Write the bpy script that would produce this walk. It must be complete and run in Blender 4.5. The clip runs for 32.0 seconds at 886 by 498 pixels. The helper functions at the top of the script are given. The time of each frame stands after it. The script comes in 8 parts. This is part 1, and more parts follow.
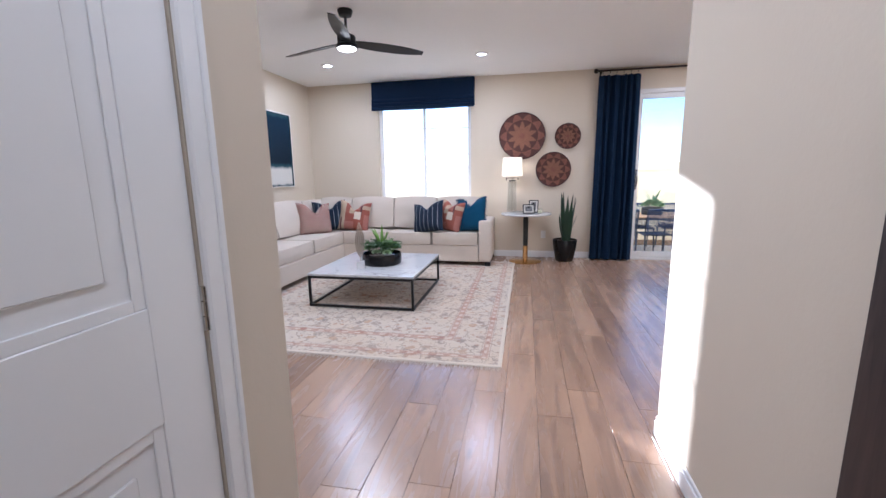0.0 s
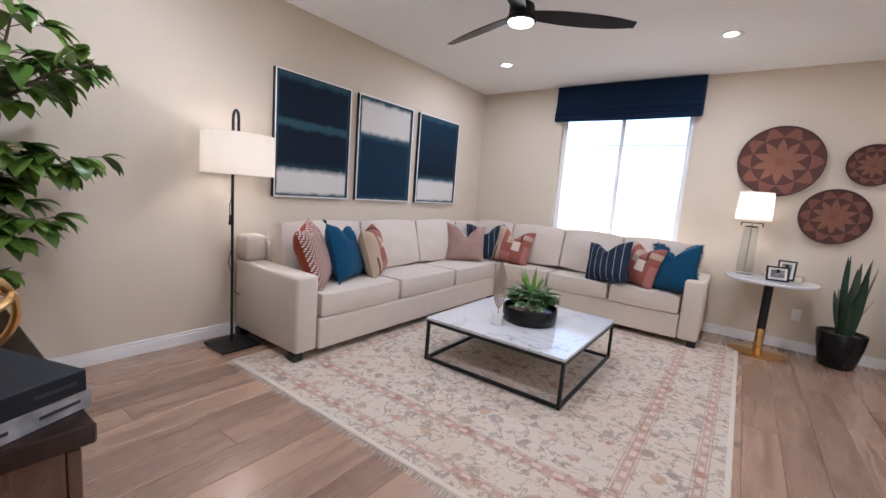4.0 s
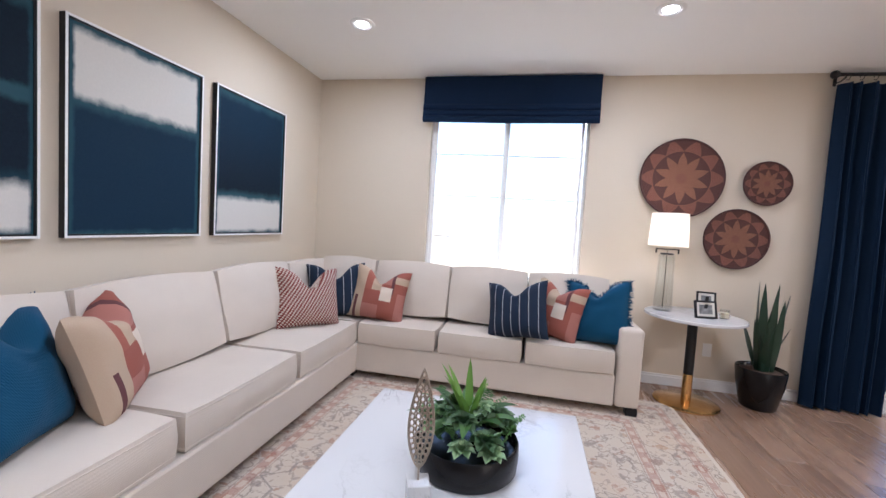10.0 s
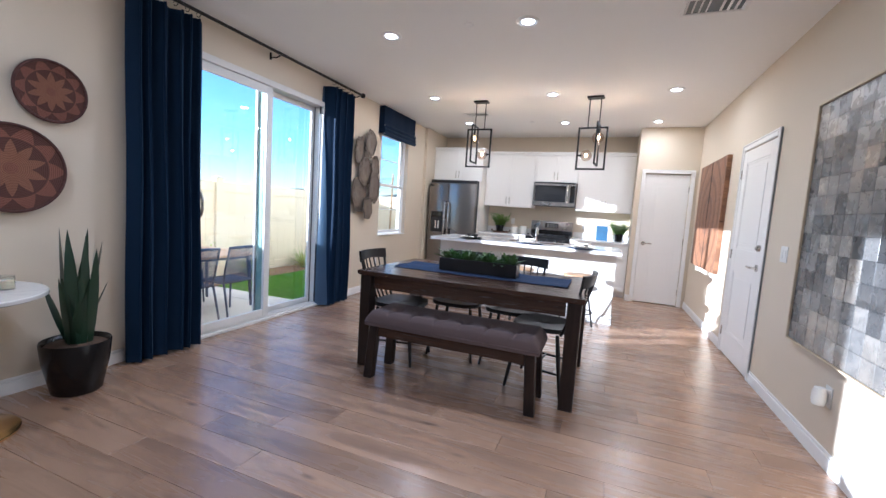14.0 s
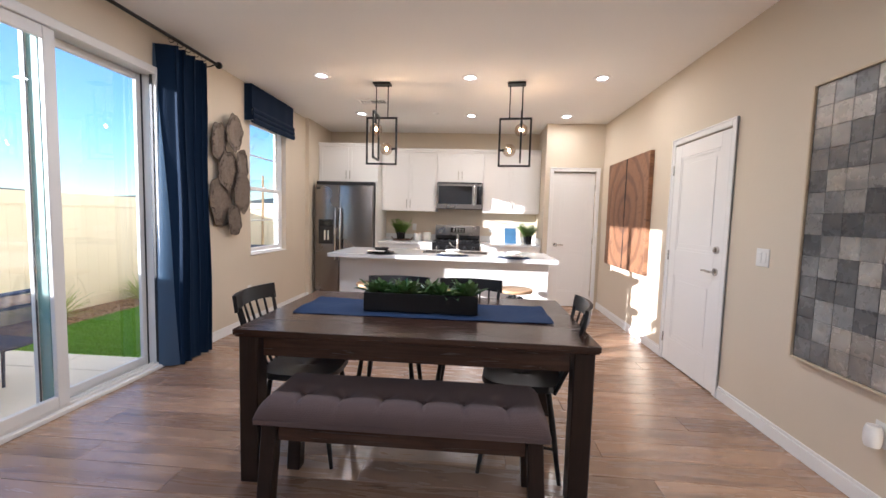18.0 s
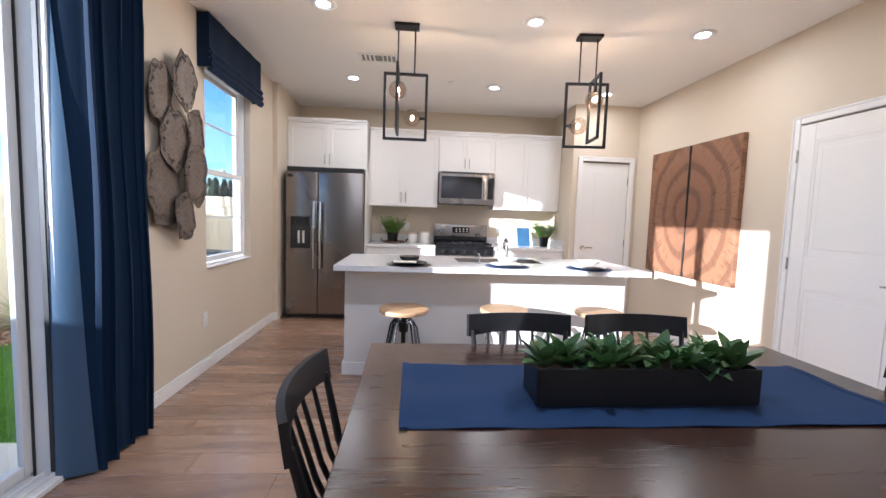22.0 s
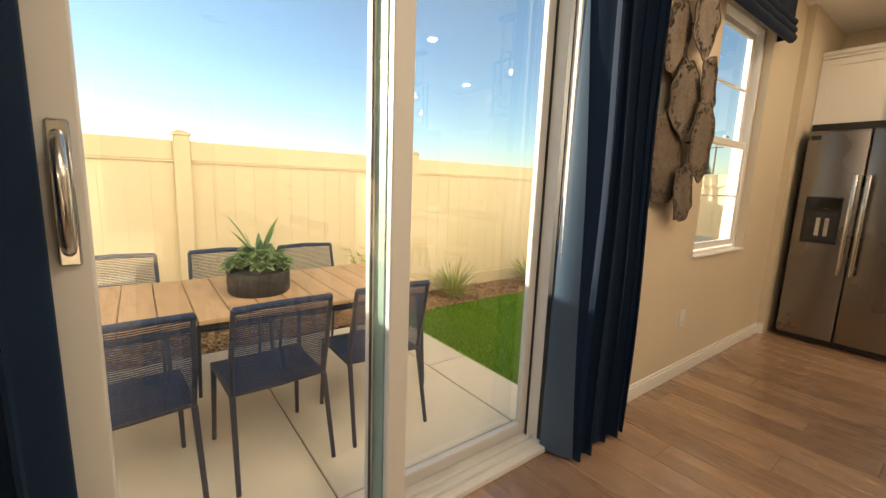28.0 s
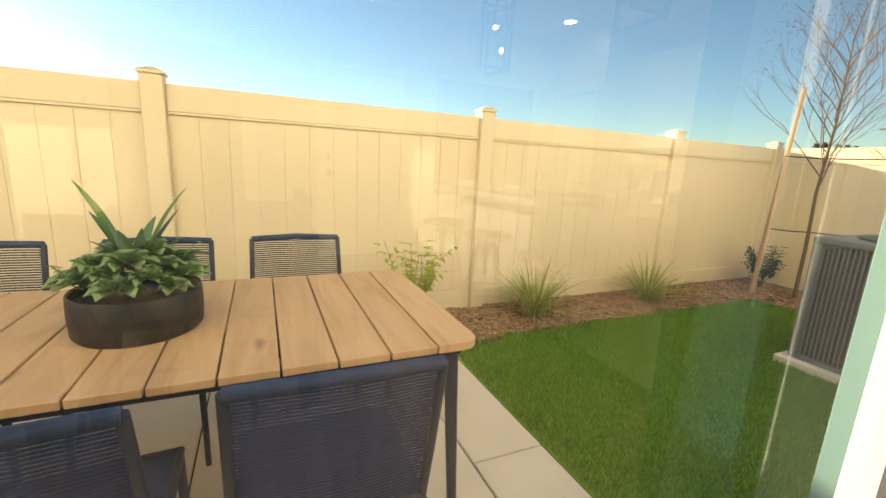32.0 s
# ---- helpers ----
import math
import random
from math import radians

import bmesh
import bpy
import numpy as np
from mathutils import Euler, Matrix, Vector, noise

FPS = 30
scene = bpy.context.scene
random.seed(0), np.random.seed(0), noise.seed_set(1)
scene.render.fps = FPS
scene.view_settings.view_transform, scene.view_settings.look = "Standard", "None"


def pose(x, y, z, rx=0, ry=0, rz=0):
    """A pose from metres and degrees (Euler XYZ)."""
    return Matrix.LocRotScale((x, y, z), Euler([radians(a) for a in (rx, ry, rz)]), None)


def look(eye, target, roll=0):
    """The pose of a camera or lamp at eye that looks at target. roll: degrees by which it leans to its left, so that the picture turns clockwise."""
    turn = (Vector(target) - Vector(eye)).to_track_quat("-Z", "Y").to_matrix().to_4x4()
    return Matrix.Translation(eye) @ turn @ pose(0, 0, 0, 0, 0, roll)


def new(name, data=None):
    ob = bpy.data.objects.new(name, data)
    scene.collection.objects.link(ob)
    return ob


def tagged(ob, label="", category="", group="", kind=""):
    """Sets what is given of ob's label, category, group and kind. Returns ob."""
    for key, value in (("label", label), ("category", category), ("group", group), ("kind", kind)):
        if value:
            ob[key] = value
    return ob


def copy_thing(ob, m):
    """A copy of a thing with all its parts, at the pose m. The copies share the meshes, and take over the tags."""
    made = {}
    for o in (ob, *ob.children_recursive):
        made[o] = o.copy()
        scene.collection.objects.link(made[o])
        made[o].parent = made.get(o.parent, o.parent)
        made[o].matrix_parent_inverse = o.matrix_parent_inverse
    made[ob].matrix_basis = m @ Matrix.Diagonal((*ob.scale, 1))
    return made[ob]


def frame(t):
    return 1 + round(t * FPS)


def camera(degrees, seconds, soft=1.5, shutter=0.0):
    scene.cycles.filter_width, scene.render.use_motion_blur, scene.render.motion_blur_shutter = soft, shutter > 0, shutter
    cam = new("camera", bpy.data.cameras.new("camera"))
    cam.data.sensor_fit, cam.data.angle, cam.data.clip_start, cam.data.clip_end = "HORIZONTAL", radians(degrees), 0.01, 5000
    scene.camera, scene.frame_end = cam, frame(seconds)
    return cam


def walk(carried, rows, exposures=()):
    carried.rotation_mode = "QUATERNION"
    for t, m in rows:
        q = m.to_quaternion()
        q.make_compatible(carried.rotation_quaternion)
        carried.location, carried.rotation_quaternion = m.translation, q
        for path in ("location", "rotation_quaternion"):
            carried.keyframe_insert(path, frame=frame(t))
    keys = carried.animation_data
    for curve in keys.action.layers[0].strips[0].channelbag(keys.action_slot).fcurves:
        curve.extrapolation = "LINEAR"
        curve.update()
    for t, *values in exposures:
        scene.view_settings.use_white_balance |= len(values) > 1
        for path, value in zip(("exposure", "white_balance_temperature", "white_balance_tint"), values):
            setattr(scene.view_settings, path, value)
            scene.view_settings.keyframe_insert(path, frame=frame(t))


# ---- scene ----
cam = camera(94.7, 32.0)
PATH = [
    (0, 0.050, 0.036, 1.270, 11.33, -10.07, 0.83),
    (0.5, 0.014, 0.052, 1.287, 10.03, -9.68, -1.37),
    (1, -0.012, 0.081, 1.281, 6.27, -9.33, -1.43),
    (1.5, -0.009, 0.085, 1.281, 2.95, -9.22, -1.55),
    (2, 0.011, 0.181, 1.277, 1.54, -9.06, -2.29),
    (2.5, 0.026, 0.437, 1.295, 4.32, -8.78, -2.82),
    (3, -0.071, 0.733, 1.285, 10.93, -8.94, -2.95),
    (3.5, -0.157, 1.018, 1.286, 23.01, -8.68, -3.39),
    (4, -0.218, 1.229, 1.293, 36.55, -7.88, -4.44),
    (4.5, -0.326, 1.400, 1.311, 48.93, -7.05, -4.80),
    (6.5, -0.395, 1.723, 1.277, 73.77, -6.98, -1.62),
    (7, -0.405, 1.775, 1.281, 69.26, -6.02, -0.68),
    (7.5, -0.544, 1.870, 1.276, 62.08, -4.96, -0.81),
    (8, -0.758, 1.977, 1.289, 53.26, -4.17, -1.41),
    (8.5, -0.937, 2.132, 1.310, 42.68, -4.25, -2.79),
    (9, -1.061, 2.289, 1.328, 31.25, -3.98, -3.48),
    (9.5, -1.223, 2.431, 1.341, 20.80, -3.59, -3.55),
    (10, -1.281, 2.554, 1.328, 11.97, -3.47, -3.48),
    (10.5, -1.326, 2.729, 1.314, 4.41, -3.11, -3.41),
    (11, -1.337, 2.837, 1.305, -2.40, -3.93, -3.28),
    (11.5, -1.376, 2.922, 1.294, -9.50, -4.42, -3.00),
    (12, -1.375, 3.043, 1.289, -18.41, -4.93, -2.98),
    (12.5, -1.333, 3.122, 1.289, -30.00, -5.42, -2.83),
    (13, -1.225, 3.174, 1.285, -42.66, -5.79, -3.03),
    (13.5, -1.003, 3.252, 1.279, -55.89, -5.67, -3.46),
    (14, -0.840, 3.294, 1.275, -68.26, -5.51, -3.71),
    (14.5, -0.687, 3.396, 1.289, -77.58, -5.11, -3.55),
    (15, -0.631, 3.444, 1.288, -83.68, -5.10, -3.29),
    (15.5, -0.616, 3.442, 1.288, -86.61, -5.19, -3.10),
    (17.5, -0.134, 3.778, 1.299, -85.39, -4.45, -1.90),
    (18, 0.060, 3.939, 1.314, -85.58, -4.40, -1.57),
    (18.5, 0.260, 4.089, 1.311, -86.59, -4.28, -1.41),
    (19, 0.426, 4.212, 1.316, -88.26, -4.22, -1.20),
    (19.5, 0.572, 4.367, 1.314, -89.90, -4.11, -1.10),
    (20, 0.719, 4.460, 1.323, -91.22, -4.50, -1.27),
    (20.5, 0.920, 4.583, 1.303, -93.04, -4.19, -1.43),
    (21, 1.037, 4.666, 1.286, -94.65, -4.30, -1.60),
    (21.5, 1.156, 4.802, 1.301, -95.36, -4.22, -1.80),
    (22, 1.261, 4.907, 1.281, -94.27, -4.44, -1.86),
    (22.5, 1.419, 5.054, 1.277, -89.05, -4.85, -2.17),
    (23, 1.563, 5.215, 1.270, -80.96, -4.97, -2.30),
    (23.5, 1.691, 5.422, 1.279, -72.82, -5.28, -2.19),
    (24, 1.741, 5.493, 1.283, -64.66, -5.74, -2.09),
    (24.5, 1.757, 5.443, 1.281, -57.68, -6.16, -2.25),
    (25, 1.749, 5.318, 1.271, -51.19, -6.77, -2.42),
    (25.5, 1.708, 5.234, 1.271, -44.65, -7.48, -2.60),
    (26, 1.624, 5.123, 1.252, -38.65, -8.23, -2.58),
    (26.5, 1.582, 5.060, 1.243, -34.37, -9.02, -2.24),
    (28.5, 1.853, 5.609, 1.224, -38.98, -9.36, -2.20),
    (29, 2.012, 5.822, 1.193, -42.13, -9.63, -2.28),
    (29.5, 2.193, 6.037, 1.174, -44.59, -10.01, -2.28),
    (30, 2.370, 6.250, 1.171, -45.45, -10.89, -2.73),
    (30.5, 2.505, 6.400, 1.137, -44.05, -11.73, -2.64),
    (31, 2.615, 6.470, 1.122, -40.15, -12.08, -2.53),
    (31.5, 2.655, 6.493, 1.111, -34.20, -12.06, -2.90),
    (32, 2.670, 6.500, 1.100, -23.62, -11.66, -2.88),
]
EXPOSURES = [(0.0, 2.0, 4900, 15), (2.0, 1.76, 4950, 15), (3.0, 1.8, 4850, 15), (4.0, 1.8, 5200, 16), (6.5, 2.52, 5150, 16), (8.0, 2.3, 5100, 16), (9.0, 2.0, 5050, 16), (10.0, 1.98, 5100, 15), (11.0, 1.68, 5200, 16), (12.0, 1.62, 5250, 16), (13.0, 1.68, 5050, 13), (14.0, 1.75, 4800, 11), (15.0, 1.7, 5150, 13), (18.0, 1.68, 5350, 14), (19.0, 1.65, 5100, 12), (22.0, 1.7, 5050, 13), (23.0, 1.55, 5750, 16), (24.0, 1.4, 6350, 18), (25.0, 1.2, 6250, 23), (26.0, 1.43, 7050, 18), (29.0, 1.36, 8000, 9), (30.0, 1.4, 8000, 9), (31.0, 1.34, 7800, 5), (32.0, 1.2, 7800, 6)]
walk(cam, [(t, pose(x, y, z, 90 + pitch, roll, yaw)) for t, x, y, z, yaw, pitch, roll in PATH], EXPOSURES)

# ---- light ----
SUN_TURN, SUN_RISE = 30.8, 11.5
world = bpy.data.worlds.new("sky")
scene.world = world
world.use_nodes = True
wn = world.node_tree
sky = wn.nodes.new("ShaderNodeTexSky")
sky.sky_type, sky.sun_disc = "NISHITA", False
sky.sun_elevation, sky.sun_rotation = radians(SUN_RISE), radians(-SUN_TURN)
sky.air_density, sky.dust_density, sky.ozone_density = 1.0, 0.1, 3.5
wn.nodes["Background"].inputs["Strength"].default_value = 0.12
wn.links.new(sky.outputs["Color"], wn.nodes["Background"].inputs["Color"])
a, e = radians(SUN_TURN), radians(SUN_RISE)
to_sun = Vector((-math.sin(a) * math.cos(e), math.cos(a) * math.cos(e), math.sin(e)))
sun = new("sun", bpy.data.lights.new("sun", "SUN"))
sun.data.energy, sun.data.angle, sun.data.color = 5.0, radians(0.5), (1.0, 0.9, 0.76)
sun.matrix_world = look(to_sun * 40, (0, 0, 0))

H = 2.75
YN, XW, XE, YS, YT, XH, XJ = 6.53, -3.505, 7.13, 2.05, 0.97, 0.708, -0.575
GZ = -0.18
# The last two, over the hallway, are unseen lamps added to brighten it.
DOWNLIGHTS = [(-2.58, 5.42), (-0.52, 5.40), (-2.58, 2.1), (-0.52, 2.1), (2.41, 5.18), (2.41, 3.99), (4.31, 5.57), (4.36, 4.03), (4.37, 2.71), (5.85, 5.58), (5.92, 4.03), (5.92, 2.72), (0.05, -0.9), (0.05, 0.5)]
for k, (x, y) in enumerate(DOWNLIGHTS):
    l = new("downlight_lamp", bpy.data.lights.new("downlight_lamp", "AREA"))
    l.data.shape, l.data.size, l.data.energy, l.data.color = "DISK", 0.11, 4.6 if k < 4 else 5.5 if k < 6 else 2.8 if k < 12 else 2.6, (1.0, 0.95, 0.89) if k < 6 or k > 11 else (1.0, 0.86, 0.68)
    l.location = (x, y, H - 0.012)
for x, y, z, w in [(-3.202, 2.755, 1.46, 10.0), (-0.15, 6.25, 1.385, 2.0)]:
    l = new("shade_lamp", bpy.data.lights.new("shade_lamp", "POINT"))
    l.data.energy, l.data.color, l.data.shadow_soft_size = w, (1.0, 0.84, 0.66), 0.04
    l.location = (x, y, z)
l = new("fan_lamp", bpy.data.lights.new("fan_lamp", "AREA"))
l.data.shape, l.data.size, l.data.energy, l.data.color = "DISK", 0.15, 4.5, (1.0, 0.95, 0.88)
l.location = (-1.57, 3.76, 2.405)


# ---- small tools ----
class Graph:
    """A node material in the making."""

    def __init__(self, name):
        self.m = bpy.data.materials.new(name)
        self.m.use_nodes = True
        self.t = self.m.node_tree
        self.b = self.t.nodes["Principled BSDF"]
        self.out = self.t.nodes["Material Output"]

    def put(self, sock, v):
        if v is None:
            return
        if isinstance(v, bpy.types.NodeSocket):
            self.t.links.new(v, sock)
        elif isinstance(v, tuple) and len(v) == 3 and sock.type == "RGBA":
            sock.default_value = (*v, 1)
        else:
            sock.default_value = v

    def node(self, kind, out=0, props=None, **ins):
        n = self.t.nodes.new("ShaderNode" + kind)
        if props:
            n.operation = props["operation"]
        for k, v in ins.items():
            self.put(n.inputs[int(k[1:])] if k[0] == "i" and k[1:].isdigit() else n.inputs[k], v)
        return n.outputs[out]

    def math(self, op, p, q=0.0, r=0.0):
        return self.node("Math", 0, {"operation": op}, i0=p, i1=q, i2=r)

    def mix(self, f, p, q, mode="MIX"):
        n = self.t.nodes.new("ShaderNodeMix")
        n.data_type, n.blend_type = "RGBA", mode
        for s, v in ((n.inputs[0], f), (n.inputs[6], p), (n.inputs[7], q)):
            self.put(s, v)
        return n.outputs[2]

    def ramp(self, f, *stops):
        n = self.t.nodes.new("ShaderNodeValToRGB")
        while len(n.color_ramp.elements) < len(stops):
            n.color_ramp.elements.new(0.5)
        for el, (p, c) in zip(n.color_ramp.elements, stops):
            el.position, el.color = p, (*c, 1)
        self.put(n.inputs[0], f)
        return n.outputs[0]

    def coords(self, kind="Object", scale=(1, 1, 1)):
        c = self.t.nodes.new("ShaderNodeTexCoord").outputs[kind]
        return self.node("Mapping", 0, None, Vector=c, Scale=scale)

    def xyz(self, v):
        n = self.t.nodes.new("ShaderNodeSeparateXYZ")
        self.put(n.inputs[0], v)
        return n.outputs

    def noise(self, v, scale, detail=5.0, rough=0.55, dist=0.0):
        return self.node("TexNoise", 0, None, Vector=v, Scale=scale, Detail=detail, Roughness=rough, Distortion=dist)

    def done(self, color=None, rough=None, metal=None, bump=None, strength=0.2, dist=0.01, **more):
        for k, v in (("Base Color", color), ("Roughness", rough), ("Metallic", metal), *((k.replace("_", " "), v) for k, v in more.items())):
            self.put(self.b.inputs[k], v)
        if bump is not None:
            self.put(self.b.inputs["Normal"], self.node("Bump", 0, None, Strength=strength, Distance=dist, Height=bump))
        return self.m


def mat(name, c1, c2=None, scale=6.0, rough=0.5, metal=0.0, bump=0.0, bscale=90.0, stretch=(1, 1, 1), vary=0.0, **more):
    g = Graph(name)
    v = g.coords("Object", stretch)
    c2 = c2 or tuple(0.86 * k for k in c1)
    big = g.noise(v, scale)
    col = g.mix(g.node("MapRange", 0, None, Value=big, i1=0.3, i2=0.7), c1, c2)
    if vary:
        r = g.node("ObjectInfo", 5)
        col = g.mix(1.0, col, g.node("CombineColor", 0, None, **{k: g.math("MULTIPLY_ADD", r, 2 * vary, 1 - vary) for k in ("Red", "Green", "Blue")}), "MULTIPLY")
    fine = g.noise(v, bscale, 3.0)
    ro = g.math("MULTIPLY_ADD", big, 0.16, rough - 0.08)
    return g.done(col, ro, metal, fine if bump else None, bump, 0.004, **more)


def box(bm, x0, x1, y0, y1, z0, z1, b=0.0, seg=1):
    """Adds a box with its edges rounded by b."""
    t = bmesh.new()
    bmesh.ops.create_cube(t, size=1)
    for v in t.verts:
        v.co = Vector(((x0 + x1) / 2 + v.co.x * (x1 - x0), (y0 + y1) / 2 + v.co.y * (y1 - y0), (z0 + z1) / 2 + v.co.z * (z1 - z0)))
    if b > 0:
        bmesh.ops.bevel(t, geom=t.edges[:] + t.verts[:], offset=b, segments=seg, affect="EDGES", profile=0.5)
    return merge(bm, t)


def merge(bm, t, m=None):
    if m is not None:
        bmesh.ops.transform(t, matrix=m, verts=t.verts[:])
    me = bpy.data.meshes.new("t")
    t.to_mesh(me)
    t.free()
    bm.from_mesh(me)
    bpy.data.meshes.remove(me)
    return bm


def cyl(bm, p, q, r, r2=None, n=12):
    """Adds a round bar from p to q."""
    p, q = Vector(p), Vector(q)
    t = bmesh.new()
    bmesh.ops.create_cone(t, cap_ends=True, segments=n, radius1=r, radius2=r if r2 is None else r2, depth=(q - p).length)
    return merge(bm, t, Matrix.Translation((p + q) / 2) @ (q - p).to_track_quat("Z", "Y").to_matrix().to_4x4())


def lathe(bm, prof, n=32, cx=0.0, cy=0.0, a0=0.0):
    """Turns a profile of (r, z) about a standing axis."""
    rings = [[bm.verts.new((cx + r * math.cos(a0 + 2 * math.pi * k / n), cy + r * math.sin(a0 + 2 * math.pi * k / n), z)) for k in range(n)] if r > 1e-5 else [bm.verts.new((cx, cy, z))] for r, z in prof]
    for u, w in zip(rings, rings[1:]):
        for k in range(n):
            j = (k + 1) % n
            vs = [u[k % len(u)], u[j % len(u)], w[j % len(w)], w[k % len(w)]]
            vs = list(dict.fromkeys(vs))
            if len(vs) > 2:
                bm.faces.new(vs)
    return bm


def tube(bm, pts, r, n=8, closed=False):
    """Adds a round bar along points; r may be a list."""
    pts = [Vector(p) for p in pts]
    rs = r if isinstance(r, (list, tuple)) else [r] * len(pts)
    rings, up = [], Vector((0, 0, 1))
    m = len(pts)
    for k, p in enumerate(pts):
        d = (pts[(k + 1) % m] - pts[k - 1]) if closed else (pts[min(k + 1, m - 1)] - pts[max(k - 1, 0)])
        d.normalize()
        s = d.cross(up)
        if s.length < 0.05:
            s = d.cross(Vector((0, 1, 0)))
        s.normalize()
        u = s.cross(d)
        up = u
        rings.append([bm.verts.new(p + rs[k] * (math.cos(2 * math.pi * j / n) * s + math.sin(2 * math.pi * j / n) * u)) for j in range(n)])
    for k in range(m if closed else m - 1):
        a_, b_ = rings[k], rings[(k + 1) % m]
        for j in range(n):
            bm.faces.new((a_[j], a_[(j + 1) % n], b_[(j + 1) % n], b_[j]))
    if not closed:
        bm.faces.new(rings[0][::-1])
        bm.faces.new(rings[-1])
    return bm


def sheet(bm, f, nu, nv, thick=0.0):
    """A curved sheet from f(u, v) with u, v in 0..1; with a back side where thick."""
    g1 = [[bm.verts.new(f(i / nu, j / nv)) for j in range(nv + 1)] for i in range(nu + 1)]
    fs = [bm.faces.new((g1[i][j], g1[i + 1][j], g1[i + 1][j + 1], g1[i][j + 1])) for i in range(nu) for j in range(nv)]
    if thick:
        bm.normal_update()
        g2 = [[bm.verts.new(v.co - v.normal * thick) for v in row] for row in g1]
        for i in range(nu):
            for j in range(nv):
                bm.faces.new((g2[i][j], g2[i][j + 1], g2[i + 1][j + 1], g2[i + 1][j]))
        for i in range(nu):
            for j in (0, nv):
                bm.faces.new((g1[i][j], g1[i + 1][j], g2[i + 1][j], g2[i][j]))
        for j in range(nv):
            for i in (0, nu):
                bm.faces.new((g1[i][j], g1[i][j + 1], g2[i][j + 1], g2[i][j]))
    return bm


def puff(bm, sx, sy, sz, n=12, e=0.35, crown=0.35, m=None, arch=0.0, seed=0.0):
    """A stuffed cushion, soft box of half sizes sx, sy, sz."""
    t = bmesh.new()
    bmesh.ops.create_cube(t, size=2)
    bmesh.ops.subdivide_edges(t, edges=t.edges[:], cuts=n, use_grid_fill=True)
    for v in t.verts:
        x, y, z = v.co
        k = max(abs(x), abs(y), abs(z))
        r = v.co.length
        s = 1 + e * (k / r - 1)
        bulge = 1 + crown * (1 - x * x) * (1 - y * y) * 0.5
        wob = 1 + 0.10 * noise.noise((x * 1.7 + seed, y * 1.7, z + seed))
        v.co = Vector((x * s * sx, y * s * sy * (1 + arch * (1 - x * x) - 0.02 * arch * abs(x)), z * s * sz * bulge * wob))
    return merge(bm, t, m)


def pillow_shape(bm, w, h, d, n=18, chop=0.0, sides=(1, -1)):
    """A throw pillow in the x z plane, pinched at its corners; chop sinks the top middle."""
    for side in sides:
        g1 = []
        for i in range(n + 1):
            row = []
            for j in range(n + 1):
                u, v = 2 * i / n - 1, 2 * j / n - 1
                th = d * max(0.0, (1 - u ** 4) * (1 - v ** 4)) ** 0.55 * (0.8 + 0.2 * math.cos(u * 2))
                pinch = 1 - 0.07 * (1 - u * u) * abs(v) ** 3, 1 - 0.07 * (1 - v * v) * abs(u) ** 3
                wob = 0.012 * noise.noise((u * 2.1, v * 2.3, side * 3.1))
                z = v * h / 2 * pinch[0]
                if v > 0:
                    z -= chop * v * math.exp(-(u / 0.38) ** 2)
                row.append(bm.verts.new((u * w / 2 * pinch[1], side * (th + wob * (th > 0.01)), z)))
            g1.append(row)
        for i in range(n):
            for j in range(n):
                q = (g1[i][j], g1[i + 1][j], g1[i + 1][j + 1], g1[i][j + 1])
                bm.faces.new(q if side < 0 else q[::-1])
    bmesh.ops.remove_doubles(bm, verts=bm.verts[:], dist=1e-4)
    return bm


def thing(name, x, y, z=0.0, rz=0.0, label="", category="", group="", kind=""):
    ob = new(name)
    ob.empty_display_size = 0.1
    ob.matrix_world = pose(x, y, z, 0, 0, rz)
    return tagged(ob, label, category, group, kind)


def part(name, bm, material, parent=None, label="", smooth=False, m=None):
    me = bpy.data.meshes.new(name)
    bmesh.ops.recalc_face_normals(bm, faces=bm.faces[:])
    for f in bm.faces:
        f.smooth = smooth
    bm.to_mesh(me)
    bm.free()
    me.materials.append(material)
    ob = new(name, me)
    if smooth:
        me.set_sharp_from_angle(angle=radians(42))
    if parent is not None:
        ob.parent = parent
    if m is not None:
        ob.matrix_basis = m
    if label:
        ob["label"] = label
    return ob


def pane_quad(x0, x1, z0, z1, y):
    """A sheet of glass in the x z plane that faces the room."""
    bm = bmesh.new()
    bm.faces.new([bm.verts.new(p) for p in ((x0, y, z0), (x1, y, z0), (x1, y, z1), (x0, y, z1))])
    me = bpy.data.meshes.new("pane")
    bm.to_mesh(me)
    bm.free()
    me.materials.append(M["pane"])
    return me


def again(ob, m, name=None):
    """Another part on the same mesh and under the same parent."""
    o = ob.copy()
    scene.collection.objects.link(o)
    o.matrix_basis = m
    return o


def setting(name, bm, material, label="", category="", smooth=False):
    return tagged(part(name, bm, material, None, "", smooth), label, category, "", "structure")


def bm_box(*args, **kw):
    return box(bmesh.new(), *args, **kw)


def bm_cyl(*args, **kw):
    return cyl(bmesh.new(), *args, **kw)


def bm_tube(*args, **kw):
    return tube(bmesh.new(), *args, **kw)


def bm_lathe(*args, **kw):
    return lathe(bmesh.new(), *args, **kw)


def ring_arc(c, r, a0, a1, n, axis="z"):
    out = []
    for k in range(n + 1):
        t_ = radians(a0 + (a1 - a0) * k / n)
        u, v = r * math.cos(t_), r * math.sin(t_)
        out.append(Vector(c) + Vector({"z": (u, v, 0), "y": (u, 0, v), "x": (0, u, v)}[axis]))
    return out


